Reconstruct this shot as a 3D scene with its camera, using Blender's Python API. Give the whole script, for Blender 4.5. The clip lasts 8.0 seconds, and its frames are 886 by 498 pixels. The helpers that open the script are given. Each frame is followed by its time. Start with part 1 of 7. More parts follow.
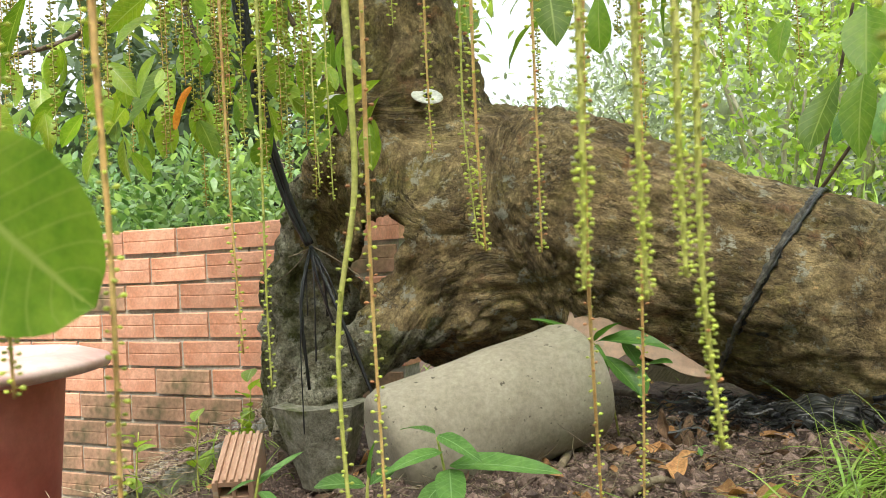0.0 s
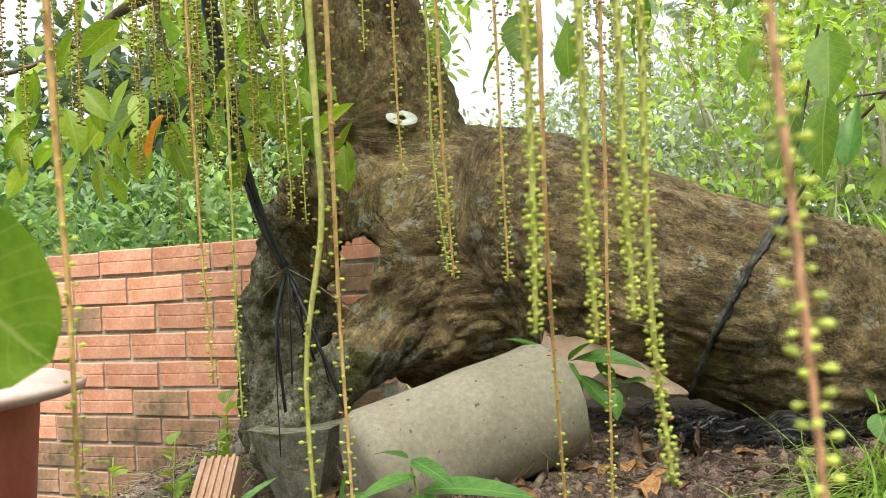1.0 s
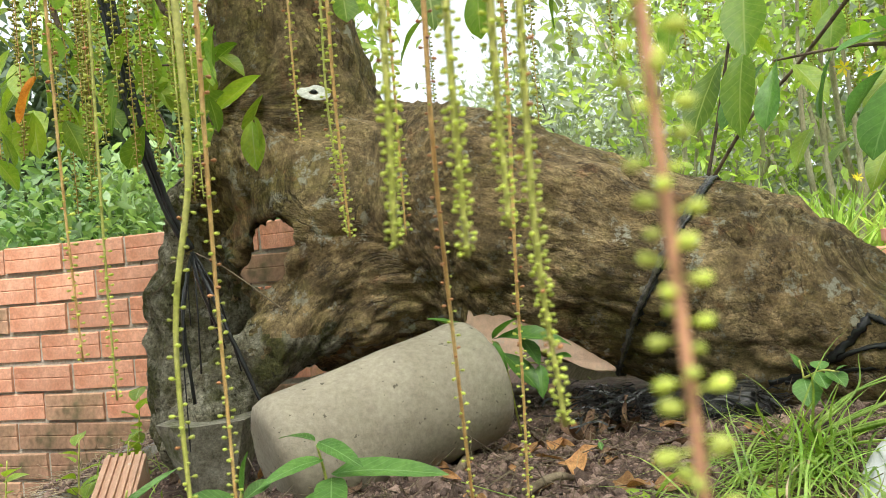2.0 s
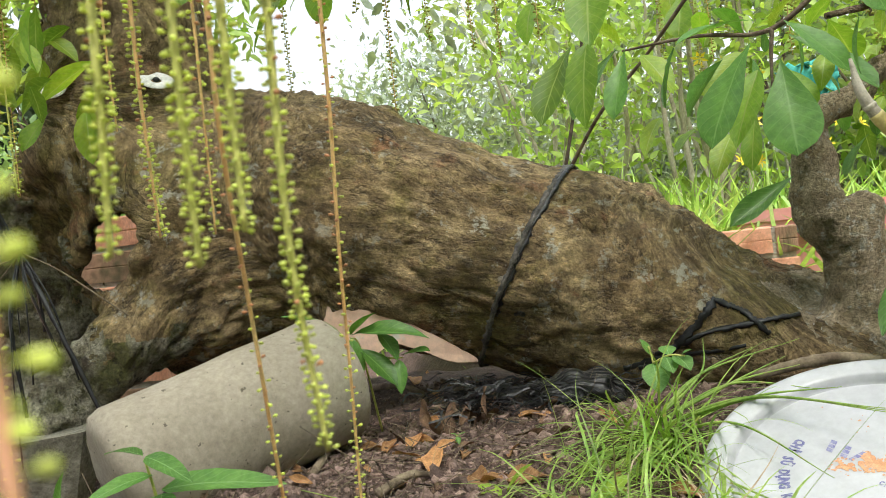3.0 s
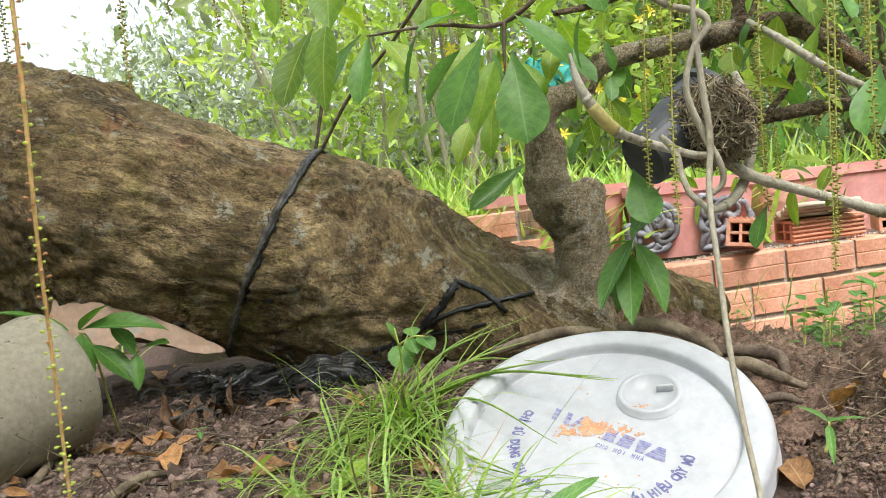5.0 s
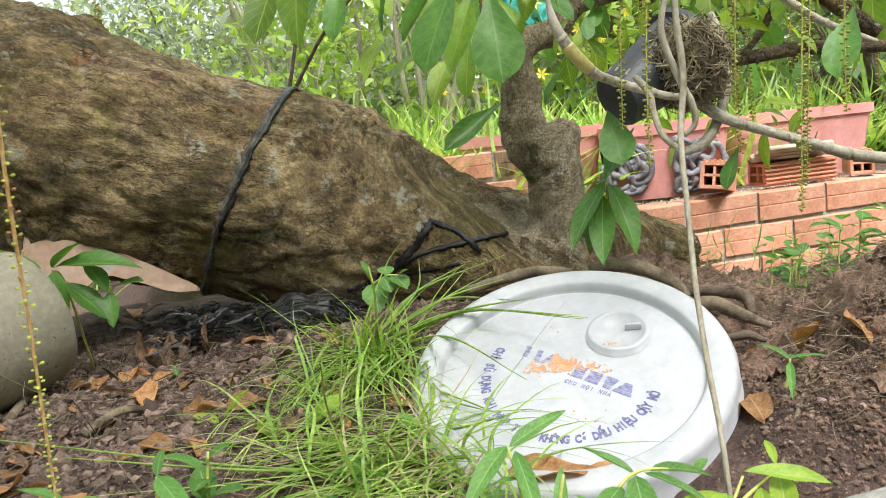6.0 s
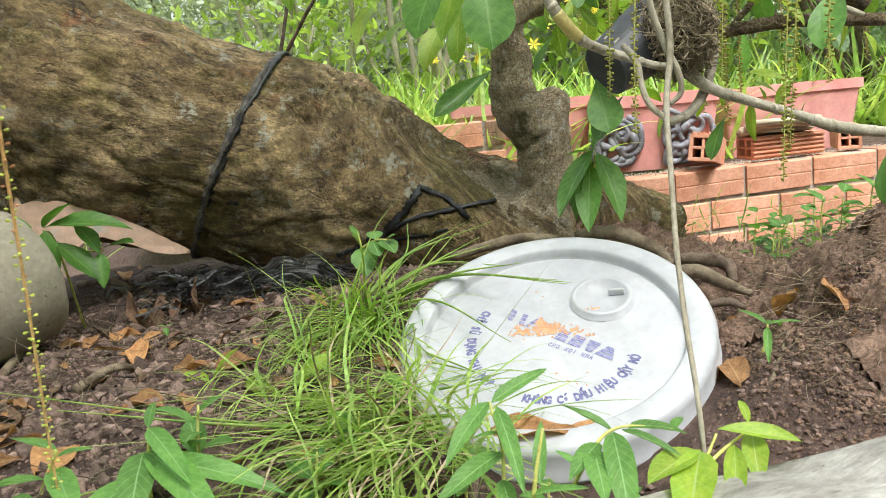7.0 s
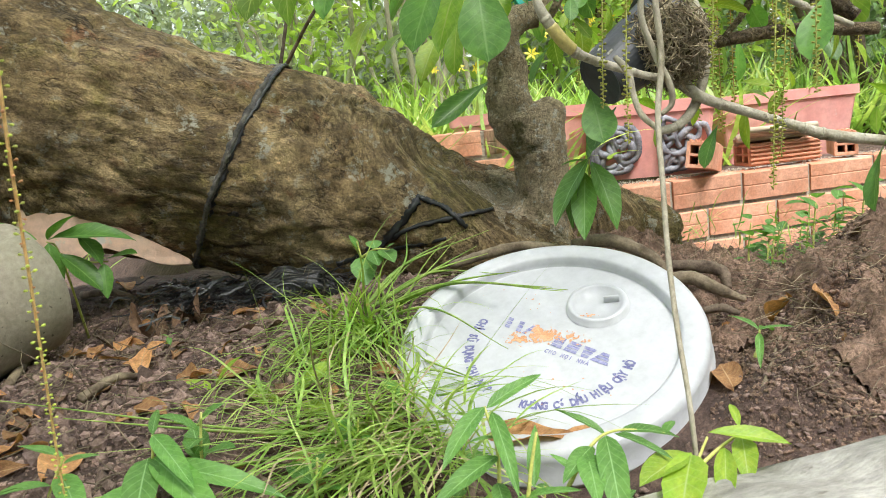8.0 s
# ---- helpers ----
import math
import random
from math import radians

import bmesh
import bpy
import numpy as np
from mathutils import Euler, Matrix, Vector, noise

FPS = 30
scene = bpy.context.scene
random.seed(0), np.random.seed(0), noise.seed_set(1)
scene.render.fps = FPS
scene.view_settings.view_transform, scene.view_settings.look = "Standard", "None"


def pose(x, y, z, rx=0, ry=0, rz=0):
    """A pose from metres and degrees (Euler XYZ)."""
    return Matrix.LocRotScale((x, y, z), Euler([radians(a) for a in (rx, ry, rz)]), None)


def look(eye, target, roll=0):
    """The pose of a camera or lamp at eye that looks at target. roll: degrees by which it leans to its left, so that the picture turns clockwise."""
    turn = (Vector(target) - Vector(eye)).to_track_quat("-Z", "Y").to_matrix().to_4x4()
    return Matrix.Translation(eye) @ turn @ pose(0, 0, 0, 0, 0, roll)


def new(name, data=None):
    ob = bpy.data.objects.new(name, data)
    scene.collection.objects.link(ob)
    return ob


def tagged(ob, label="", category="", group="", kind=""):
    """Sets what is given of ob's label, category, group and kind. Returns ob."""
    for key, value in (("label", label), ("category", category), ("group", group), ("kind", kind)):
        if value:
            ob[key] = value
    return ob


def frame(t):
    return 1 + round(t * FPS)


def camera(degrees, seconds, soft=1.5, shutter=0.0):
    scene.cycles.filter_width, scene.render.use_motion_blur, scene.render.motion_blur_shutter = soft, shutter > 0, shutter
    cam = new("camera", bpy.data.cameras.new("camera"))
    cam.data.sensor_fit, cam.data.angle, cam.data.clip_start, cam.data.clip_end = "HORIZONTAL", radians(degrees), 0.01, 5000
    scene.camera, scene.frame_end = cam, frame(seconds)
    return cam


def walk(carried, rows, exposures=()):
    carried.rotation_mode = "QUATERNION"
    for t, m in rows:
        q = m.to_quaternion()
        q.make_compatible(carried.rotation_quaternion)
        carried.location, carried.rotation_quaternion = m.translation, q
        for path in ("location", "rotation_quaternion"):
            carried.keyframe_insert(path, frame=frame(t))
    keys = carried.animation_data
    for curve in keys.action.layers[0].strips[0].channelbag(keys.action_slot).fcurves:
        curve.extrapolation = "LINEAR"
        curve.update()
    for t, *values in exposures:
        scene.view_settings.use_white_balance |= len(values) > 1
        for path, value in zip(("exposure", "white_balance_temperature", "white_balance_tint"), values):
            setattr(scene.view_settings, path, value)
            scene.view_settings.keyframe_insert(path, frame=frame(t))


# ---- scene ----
cam = camera(56.1, 8.0, soft=0.5)
cam.data.dof.use_dof, cam.data.dof.focus_distance, cam.data.dof.aperture_fstop = True, 1.15, 26.0
PATH = [
    (0, (0.138, 0.021, 0.256), (-0.130, 2.002, 0.273), -2.98),
    (0.5, (0.134, 0.017, 0.265), (-0.106, 2.002, 0.290), -3.24),
    (1, (0.149, 0.015, 0.267), (-0.074, 2.002, 0.312), -3.51),
    (1.2, (0.152, 0.022, 0.264), (-0.040, 2.012, 0.315), -3.70),
    (2.3, (0.182, 0.086, 0.232), (0.161, 2.086, 0.253), -5.53),
    (2.5, (0.191, 0.096, 0.236), (0.220, 2.095, 0.249), -5.66),
    (3, (0.210, 0.092, 0.237), (0.403, 2.082, 0.217), -6.43),
    (3.5, (0.218, 0.095, 0.239), (0.536, 2.069, 0.197), -6.75),
    (4, (0.222, 0.092, 0.240), (0.686, 2.036, 0.178), -6.85),
    (4.5, (0.230, 0.092, 0.238), (0.853, 1.990, 0.150), -6.93),
    (5, (0.236, 0.096, 0.233), (0.961, 1.957, 0.115), -6.68),
    (5.2, (0.236, 0.096, 0.233), (0.975, 1.949, 0.082), -6.66),
    (6.3, (0.239, 0.088, 0.230), (0.999, 1.916, -0.059), -5.94),
    (6.5, (0.240, 0.087, 0.229), (1.004, 1.911, -0.074), -5.71),
    (7, (0.234, 0.077, 0.226), (1.000, 1.894, -0.108), -5.40),
    (7.5, (0.238, 0.068, 0.227), (1.011, 1.883, -0.102), -5.40),
    (8, (0.232, 0.062, 0.229), (0.998, 1.883, -0.086), -5.81),
]
walk(cam, [(t, look(eye, target, roll)) for t, eye, target, roll in PATH], exposures=[(0.0, 0.64, 6250, 8), (2.5, 0.6, 6150, 10), (3.5, 0.58, 6050, 13), (5.0, 0.63, 6000, 14), (8.0, 0.67, 6000, 11)])

# ---- world and sun: bright haze, sun high behind the viewer ----
world = bpy.data.worlds.new("world")
scene.world = world
world.use_nodes = True
wn, wl = world.node_tree.nodes, world.node_tree.links
sky = wn.new("ShaderNodeTexSky")
sky.sky_type, sky.sun_disc = "NISHITA", False
sky.sun_elevation, sky.sun_rotation = radians(61), radians(174)
sky.dust_density, sky.air_density, sky.ozone_density = 5.0, 1.6, 0.3
wn["Background"].inputs[1].default_value = 0.125
veil = wn.new("ShaderNodeMix")
veil.data_type, veil.inputs[0].default_value = "RGBA", 0.6
veil.inputs[7].default_value = (9.4, 9.6, 9.7, 1)
wl.new(sky.outputs[0], veil.inputs[6])
wl.new(veil.outputs[2], wn["Background"].inputs[0])
sun = new("sun", bpy.data.lights.new("sun", "SUN"))
sun.data.energy, sun.data.angle, sun.data.color = 4.3, radians(24), (1, 0.95, 0.86)
sun.matrix_world = look((0, 0, 0), (-0.05, 0.48, -0.87))


# ---- materials ----
def surf(name, dark, light, scale=20.0, rough=0.8, bump=0.3, grain=(1, 1, 1), mid=None, attr="", fine=None, spot=None,
         vary=0.0, metal=0.0, through_light=0.0, rib=None, speck=0.35, cracks=None, rust=None, pits=None, coarse=None, dist=0.004, blotch=(), island=0.0):
    """A two-scale noise surface: dark to light over broad noise, fine grain over it, relief from both."""
    m = bpy.data.materials.new(name)
    m.use_nodes = True
    n, l = m.node_tree.nodes, m.node_tree.links
    b = n["Principled BSDF"]
    b.inputs["Roughness"].default_value, b.inputs["Metallic"].default_value = rough, metal
    if attr:
        co = n.new("ShaderNodeAttribute")
        co.attribute_name = attr
        out = co.outputs["Vector"]
    else:
        out = n.new("ShaderNodeTexCoord").outputs["Object"]
    mp = n.new("ShaderNodeMapping")
    mp.inputs["Scale"].default_value = grain
    l.new(out, mp.inputs["Vector"])

    def noi(sc, det=6.0, rgh=0.62):
        t = n.new("ShaderNodeTexNoise")
        t.inputs["Scale"].default_value, t.inputs["Detail"].default_value, t.inputs["Roughness"].default_value = sc, det, rgh
        l.new(mp.outputs[0], t.inputs["Vector"])
        return t.outputs["Fac"]

    def mix(f, a, c, kind="MIX"):
        x = n.new("ShaderNodeMix")
        x.data_type, x.blend_type = "RGBA", kind
        for s, v in ((x.inputs[0], f), (x.inputs[6], a), (x.inputs[7], c)):
            if isinstance(v, (int, float)):
                s.default_value = v
            elif isinstance(v, tuple):
                s.default_value = (*v, 1)
            else:
                l.new(v, s)
        return x.outputs[2]

    def ramp(src, lo, hi):
        r = n.new("ShaderNodeMapRange")
        r.inputs[1].default_value, r.inputs[2].default_value = lo, hi
        l.new(src, r.inputs[0])
        return r.outputs[0]

    broad, small = noi(coarse or scale), noi(fine or scale * 6, 8.0, 0.7)
    col = mix(ramp(broad, 0.32, 0.68), dark, light)
    if mid:
        col = mix(ramp(noi(scale * 0.45, 4.0), 0.52, 0.66), col, mid)
    if spot:
        col = mix(ramp(noi(scale * 1.7, 5.0), spot[1], spot[1] + 0.06), col, spot[0])
    for k, (tone, size, lo) in enumerate(blotch):
        pat = n.new("ShaderNodeTexNoise")
        pat.inputs["Scale"].default_value, pat.inputs["Detail"].default_value, pat.inputs["Roughness"].default_value = size, 7.0, 0.68
        pat.noise_dimensions = "4D"
        pat.inputs["W"].default_value = 3.1 * k
        l.new(n.new("ShaderNodeTexCoord").outputs["Object"], pat.inputs["Vector"])
        col = mix(ramp(pat.outputs["Fac"], lo, lo + 0.09), col, tone)
    if pits:
        col = mix(ramp(noi(pits[0], 3.0, 0.6), pits[1], pits[1] + 0.04), col, pits[2])
    if rust:
        col = mix(ramp(noi(scale * 0.3, 5.0), 0.6, 0.72), col, rust)
        col = mix(ramp(noi(scale * 7, 4.0, 0.7), 0.64, 0.68), col, spot[0])
    if cracks:
        # flaky plates: cell edges in warped grain space are dark fissures, each plate has a tone of its own
        warp = n.new("ShaderNodeTexNoise")
        warp.inputs["Scale"].default_value, warp.inputs["Detail"].default_value = cracks[0] * 0.6, 3.0
        l.new(mp.outputs[0], warp.inputs["Vector"])
        add = n.new("ShaderNodeVectorMath")
        add.operation = "MULTIPLY_ADD"
        l.new(warp.outputs["Color"], add.inputs[0])
        add.inputs[1].default_value = (1.6 / cracks[0],) * 3
        l.new(mp.outputs[0], add.inputs[2])
        edge, cell = n.new("ShaderNodeTexVoronoi"), n.new("ShaderNodeTexVoronoi")
        edge.feature = "DISTANCE_TO_EDGE"
        for vo in (edge, cell):
            vo.inputs["Scale"].default_value = cracks[0]
            l.new(add.outputs[0], vo.inputs["Vector"])
        sep = n.new("ShaderNodeSeparateColor")
        l.new(cell.outputs["Color"], sep.inputs[0])
        col = mix(1.0, col, mix(sep.outputs[0], (0.78, 0.76, 0.74), (1.2, 1.18, 1.14)), "MULTIPLY")
        line = ramp(edge.outputs["Distance"], cracks[1], 0.0)
        some = n.new("ShaderNodeMath")
        some.operation = "MULTIPLY"
        l.new(line, some.inputs[0])
        l.new(ramp(noi(cracks[0] * 0.35, 3.0), 0.52, 0.68), some.inputs[1])
        line = some.outputs[0]
        col = mix(line, col, cracks[2])
    shade = mix(ramp(small, 0.3, 0.7), (1 - speck,) * 3, (1 + 0.7 * speck,) * 3)
    col = mix(1.0, col, shade, "MULTIPLY")
    if vary:
        ob = n.new("ShaderNodeObjectInfo")
        hsv = n.new("ShaderNodeHueSaturation")
        l.new(ramp(ob.outputs["Random"], 0, 1), hsv.inputs["Value"])
        r = hsv.inputs["Value"].links[0].from_node
        r.inputs[3].default_value, r.inputs[4].default_value = 1 - vary, 1 + vary
        l.new(col, hsv.inputs["Color"])
        col = hsv.outputs[0]
    if island:
        geo, tint = n.new("ShaderNodeNewGeometry"), n.new("ShaderNodeHueSaturation")
        l.new(ramp(geo.outputs["Random Per Island"], 0, 1), tint.inputs["Value"])
        r = tint.inputs["Value"].links[0].from_node
        r.inputs[3].default_value, r.inputs[4].default_value = 1 - island, 1 + island
        l.new(col, tint.inputs["Color"])
        col = tint.outputs[0]
    if rib:
        at = n.new("ShaderNodeAttribute")
        at.attribute_name = "rib"
        way = n.new("ShaderNodeAttribute")
        way.attribute_name = "way"
        slant = n.new("ShaderNodeMath")
        slant.operation = "MULTIPLY_ADD"
        l.new(at.outputs["Fac"], slant.inputs[0])
        slant.inputs[1].default_value = -0.22
        l.new(way.outputs["Fac"], slant.inputs[2])
        saw = n.new("ShaderNodeMath")
        saw.operation = "PINGPONG"
        l.new(slant.outputs[0], saw.inputs[0])
        saw.inputs[1].default_value = 0.055
        vein = ramp(saw.outputs[0], 0.010, 0.001)
        weak = n.new("ShaderNodeMath")
        weak.operation = "MULTIPLY"
        l.new(vein, weak.inputs[0])
        weak.inputs[1].default_value = 0.4
        col = mix(weak.outputs[0], col, rib)
        col = mix(ramp(at.outputs["Fac"], 0.07, 0.01), col, rib)
    l.new(col, b.inputs["Base Color"])
    if bump:
        h = n.new("ShaderNodeMath")
        h.operation = "ADD"
        l.new(broad, h.inputs[0])
        l.new(small, h.inputs[1])
        bp = n.new("ShaderNodeBump")
        bp.inputs["Strength"].default_value, bp.inputs["Distance"].default_value = bump, dist
        top = h.outputs[0]
        if cracks:
            dip = n.new("ShaderNodeMath")
            dip.operation = "SUBTRACT"
            l.new(top, dip.inputs[0])
            l.new(line, dip.inputs[1])
            top = dip.outputs[0]
        l.new(top, bp.inputs["Height"])
        l.new(bp.outputs[0], b.inputs["Normal"])
    if through_light:
        tr = n.new("ShaderNodeBsdfTranslucent")
        gain = n.new("ShaderNodeMix")
        gain.data_type, gain.blend_type, gain.inputs[0].default_value = "RGBA", "MULTIPLY", 1.0
        gain.inputs[7].default_value = (1.5, 1.5, 0.7, 1)
        l.new(col, gain.inputs[6])
        l.new(gain.outputs[2], tr.inputs["Color"])
        ms = n.new("ShaderNodeMixShader")
        ms.inputs[0].default_value = through_light
        l.new(b.outputs[0], ms.inputs[1])
        l.new(tr.outputs[0], ms.inputs[2])
        l.new(ms.outputs[0], n["Material Output"].inputs["Surface"])
    return m


BARK_LOOK = dict(mid=(0.25, 0.2, 0.1), fine=210, spot=((0.52, 0.48, 0.38), 0.61), dist=0.012, speck=0.85, rust=(0.34, 0.16, 0.07))


def bark(name, dark, mid, light, moss, lichen, streak=1.0):
    """Old bark: fibres and thin flakes that run with the grain, broad olive and ochre patches, pale lichen crusts."""
    m = bpy.data.materials.new(name)
    m.use_nodes = True
    n, l = m.node_tree.nodes, m.node_tree.links
    b = n["Principled BSDF"]
    at = n.new("ShaderNodeAttribute")
    at.attribute_name = "grain"
    grain, place = at.outputs["Vector"], n.new("ShaderNodeTexCoord").outputs["Object"]

    def noi(src, scale, detail=6.0, rough=0.65, w=0.0):
        t = n.new("ShaderNodeTexNoise")
        t.noise_dimensions = "4D"
        t.inputs["Scale"].default_value, t.inputs["Detail"].default_value, t.inputs["Roughness"].default_value, t.inputs["W"].default_value = scale, detail, rough, w
        l.new(src, t.inputs["Vector"])
        return t.outputs["Fac"]

    def ramp(src, lo, hi, a=0.0, c=1.0):
        r = n.new("ShaderNodeMapRange")
        for k, v in ((1, lo), (2, hi), (3, a), (4, c)):
            r.inputs[k].default_value = v
        l.new(src, r.inputs[0])
        return r.outputs[0]

    def mix(f, a, c, kind="MIX"):
        x = n.new("ShaderNodeMix")
        x.data_type, x.blend_type = "RGBA", kind
        for s, v in ((x.inputs[0], f), (x.inputs[6], a), (x.inputs[7], c)):
            if isinstance(v, (int, float)):
                s.default_value = v
            elif isinstance(v, tuple):
                s.default_value = (*v, 1)
            else:
                l.new(v, s)
        return x.outputs[2]

    def calc(op, a, c):
        x = n.new("ShaderNodeMath")
        x.operation = op
        for s, v in ((x.inputs[0], a), (x.inputs[1], c)):
            if isinstance(v, (int, float)):
                s.default_value = v
            else:
                l.new(v, s)
        return x.outputs[0]

    fibre = noi(grain, 85 * streak, 9.0, 0.78)
    ridge = noi(grain, 26 * streak, 6.0, 0.66, 2.0)
    grit = noi(place, 190, 7.0, 0.8, 3.0)
    flake, plate = n.new("ShaderNodeTexVoronoi"), n.new("ShaderNodeTexVoronoi")
    warp, wob = n.new("ShaderNodeVectorMath"), n.new("ShaderNodeTexNoise")
    warp.operation = "MULTIPLY_ADD"
    wob.inputs["Scale"].default_value, wob.inputs["Detail"].default_value, wob.inputs["Roughness"].default_value = 38, 6.0, 0.7
    l.new(grain, wob.inputs["Vector"])
    l.new(wob.outputs["Color"], warp.inputs[0])
    warp.inputs[1].default_value = (0.045, 0.045, 0.045)
    l.new(grain, warp.inputs[2])
    for vo, size in ((flake, 105), (plate, 48)):
        vo.inputs["Scale"].default_value = size * streak
        l.new(warp.outputs[0], vo.inputs["Vector"])
    tone, slab = n.new("ShaderNodeSeparateColor"), n.new("ShaderNodeSeparateColor")
    l.new(flake.outputs["Color"], tone.inputs[0])
    l.new(plate.outputs["Color"], slab.inputs[0])
    # short dark fissures: the zero line of a noise, here and there
    zero = calc("ABSOLUTE", calc("SUBTRACT", noi(grain, 30, 5.0, 0.6, 31.0), 0.5), 0.0)
    fissure = calc("MULTIPLY", ramp(zero, 0.022, 0.004), ramp(noi(place, 14, 3.0, 0.5, 35.0), 0.52, 0.64))
    hair = calc("MULTIPLY", ramp(calc("ABSOLUTE", calc("SUBTRACT", noi(grain, 75, 4.0, 0.6, 41.0), 0.5), 0.0), 0.03, 0.004), ramp(noi(place, 18, 4.0, 0.6, 45.0), 0.44, 0.58))
    col = mix(ramp(ridge, 0.38, 0.62), dark, mid)
    col = mix(ramp(noi(place, 9, 6.0, 0.68, 5.0), 0.48, 0.58, 0.0, 0.8), col, light)
    col = mix(ramp(noi(place, 6.5, 6.0, 0.7, 9.0), 0.5, 0.6, 0.0, 0.85), col, moss)
    col = mix(ramp(noi(place, 11, 5.0, 0.7, 14.0), 0.58, 0.66, 0.0, 0.6), col, (0.33, 0.14, 0.07))
    col = mix(1.0, col, mix(tone.outputs[0], (0.74, 0.73, 0.72), (1.24, 1.23, 1.21)), "MULTIPLY")
    col = mix(1.0, col, mix(slab.outputs[0], (0.8, 0.79, 0.78), (1.2, 1.19, 1.17)), "MULTIPLY")
    col = mix(1.0, col, mix(ramp(fibre, 0.36, 0.64), (0.5, 0.48, 0.46), (1.42, 1.4, 1.36)), "MULTIPLY")
    col = mix(1.0, col, mix(ramp(grit, 0.36, 0.64), (0.5, 0.49, 0.48), (1.46, 1.45, 1.43)), "MULTIPLY")
    col = mix(calc("MULTIPLY", fissure, 0.7), col, (0.03, 0.02, 0.012))
    col = mix(calc("MULTIPLY", hair, 0.6), col, (0.045, 0.03, 0.018))
    crust = calc("MULTIPLY", ramp(noi(place, 34, 8.0, 0.75, 20.0), 0.55, 0.6), ramp(noi(place, 7, 3.0, 0.5, 25.0), 0.42, 0.56))
    col = mix(calc("MULTIPLY", crust, 0.75), col, lichen)
    l.new(col, b.inputs["Base Color"])
    l.new(ramp(fibre, 0.3, 0.7, 0.95, 0.75), b.inputs["Roughness"])
    high = calc("ADD", calc("ADD", calc("MULTIPLY", fibre, 0.8), calc("MULTIPLY", grit, 0.35)), calc("ADD", calc("MULTIPLY", ridge, 1.1), calc("SUBTRACT", calc("ADD", calc("MULTIPLY", tone.outputs[1], 0.16), calc("MULTIPLY", slab.outputs[1], 0.22)), calc("ADD", calc("MULTIPLY", fissure, 0.5), calc("MULTIPLY", hair, 0.35)))))
    bp = n.new("ShaderNodeBump")
    bp.inputs["Strength"].default_value, bp.inputs["Distance"].default_value = 1.0, 0.011
    l.new(high, bp.inputs["Height"])
    l.new(bp.outputs[0], b.inputs["Normal"])
    return m


BARK = bark("bark", (0.155, 0.107, 0.052), (0.36, 0.265, 0.14), (0.5, 0.385, 0.215), (0.22, 0.185, 0.062), (0.54, 0.52, 0.43))
LIMB_BARK = surf("limb_bark", (0.12, 0.08, 0.045), (0.36, 0.27, 0.17), 40, 0.88, 1.0, cracks=(120, 0.11, (0.05, 0.03, 0.017)), **BARK_LOOK)
DEADWOOD = surf("dead_wood", (0.18, 0.15, 0.085), (0.6, 0.56, 0.44), 30, 0.92, 1.0, mid=(0.15, 0.14, 0.045), blotch=(((0.1, 0.1, 0.03), 15, 0.5), ((0.62, 0.59, 0.5), 24, 0.58), ((0.07, 0.05, 0.03), 19, 0.57)), fine=200, dist=0.012, speck=0.75, spot=((0.06, 0.05, 0.03), 0.6))
PALE_BARK = surf("pale_bark", (0.26, 0.22, 0.15), (0.56, 0.51, 0.4), 30, 0.8, 0.5, grain=(1, 1, 0.4), spot=((0.16, 0.15, 0.08), 0.66))
CANE = surf("cane", (0.3, 0.26, 0.18), (0.6, 0.55, 0.44), 34, 0.6, 0.4, spot=((0.2, 0.17, 0.11), 0.62))
SHEATH = surf("yellow_sheath", (0.46, 0.38, 0.08), (0.6, 0.5, 0.2), 20, 0.5, 0.2)
WIRY = surf("wiry_root", (0.16, 0.12, 0.07), (0.5, 0.42, 0.28), 50, 0.85, 0.3, island=0.5)
TWIG = surf("twig", (0.07, 0.045, 0.03), (0.24, 0.18, 0.13), 60, 0.85, 0.4, vary=0.25)
SOIL = surf("soil", (0.06, 0.036, 0.028), (0.22, 0.14, 0.11), 40, 0.95, 1.0, fine=260, dist=0.008, speck=0.6)
RED_SOIL = surf("fibrous_soil", (0.13, 0.078, 0.052), (0.46, 0.3, 0.215), 35, 0.95, 1.0, fine=190, dist=0.008, speck=0.6, island=0.4)
CLOD = surf("clod", (0.12, 0.075, 0.06), (0.4, 0.28, 0.23), 60, 0.95, 0.8, island=0.5)
CONCRETE = surf("concrete", (0.28, 0.24, 0.18), (0.44, 0.39, 0.305), 9, 0.9, 0.35, fine=150, mid=(0.3, 0.28, 0.2), spot=((0.2, 0.17, 0.12), 0.68), speck=0.25, pits=(110, 0.66, (0.13, 0.11, 0.08)))
PALE_STONE = surf("pale_coping", (0.22, 0.2, 0.16), (0.6, 0.57, 0.52), 30, 0.9, 1.0, mid=(0.15, 0.14, 0.08), speck=0.4)
MOSSY = surf("mossy_concrete", (0.13, 0.12, 0.08), (0.46, 0.43, 0.35), 34, 0.92, 0.8, mid=(0.11, 0.12, 0.035), speck=0.5)
SNAG_BARK = surf("lichen_bark", (0.27, 0.2, 0.115), (0.6, 0.49, 0.33), 45, 0.9, 1.0, blotch=(((0.62, 0.6, 0.52), 26, 0.6), ((0.14, 0.12, 0.055), 20, 0.55)), spot=((0.55, 0.52, 0.43), 0.58), speck=0.7, dist=0.01)
ORANGE_LEAF = surf("orange_leaf", (0.75, 0.22, 0.03), (0.9, 0.4, 0.06), 20, 0.5, 0.2, through_light=0.4)
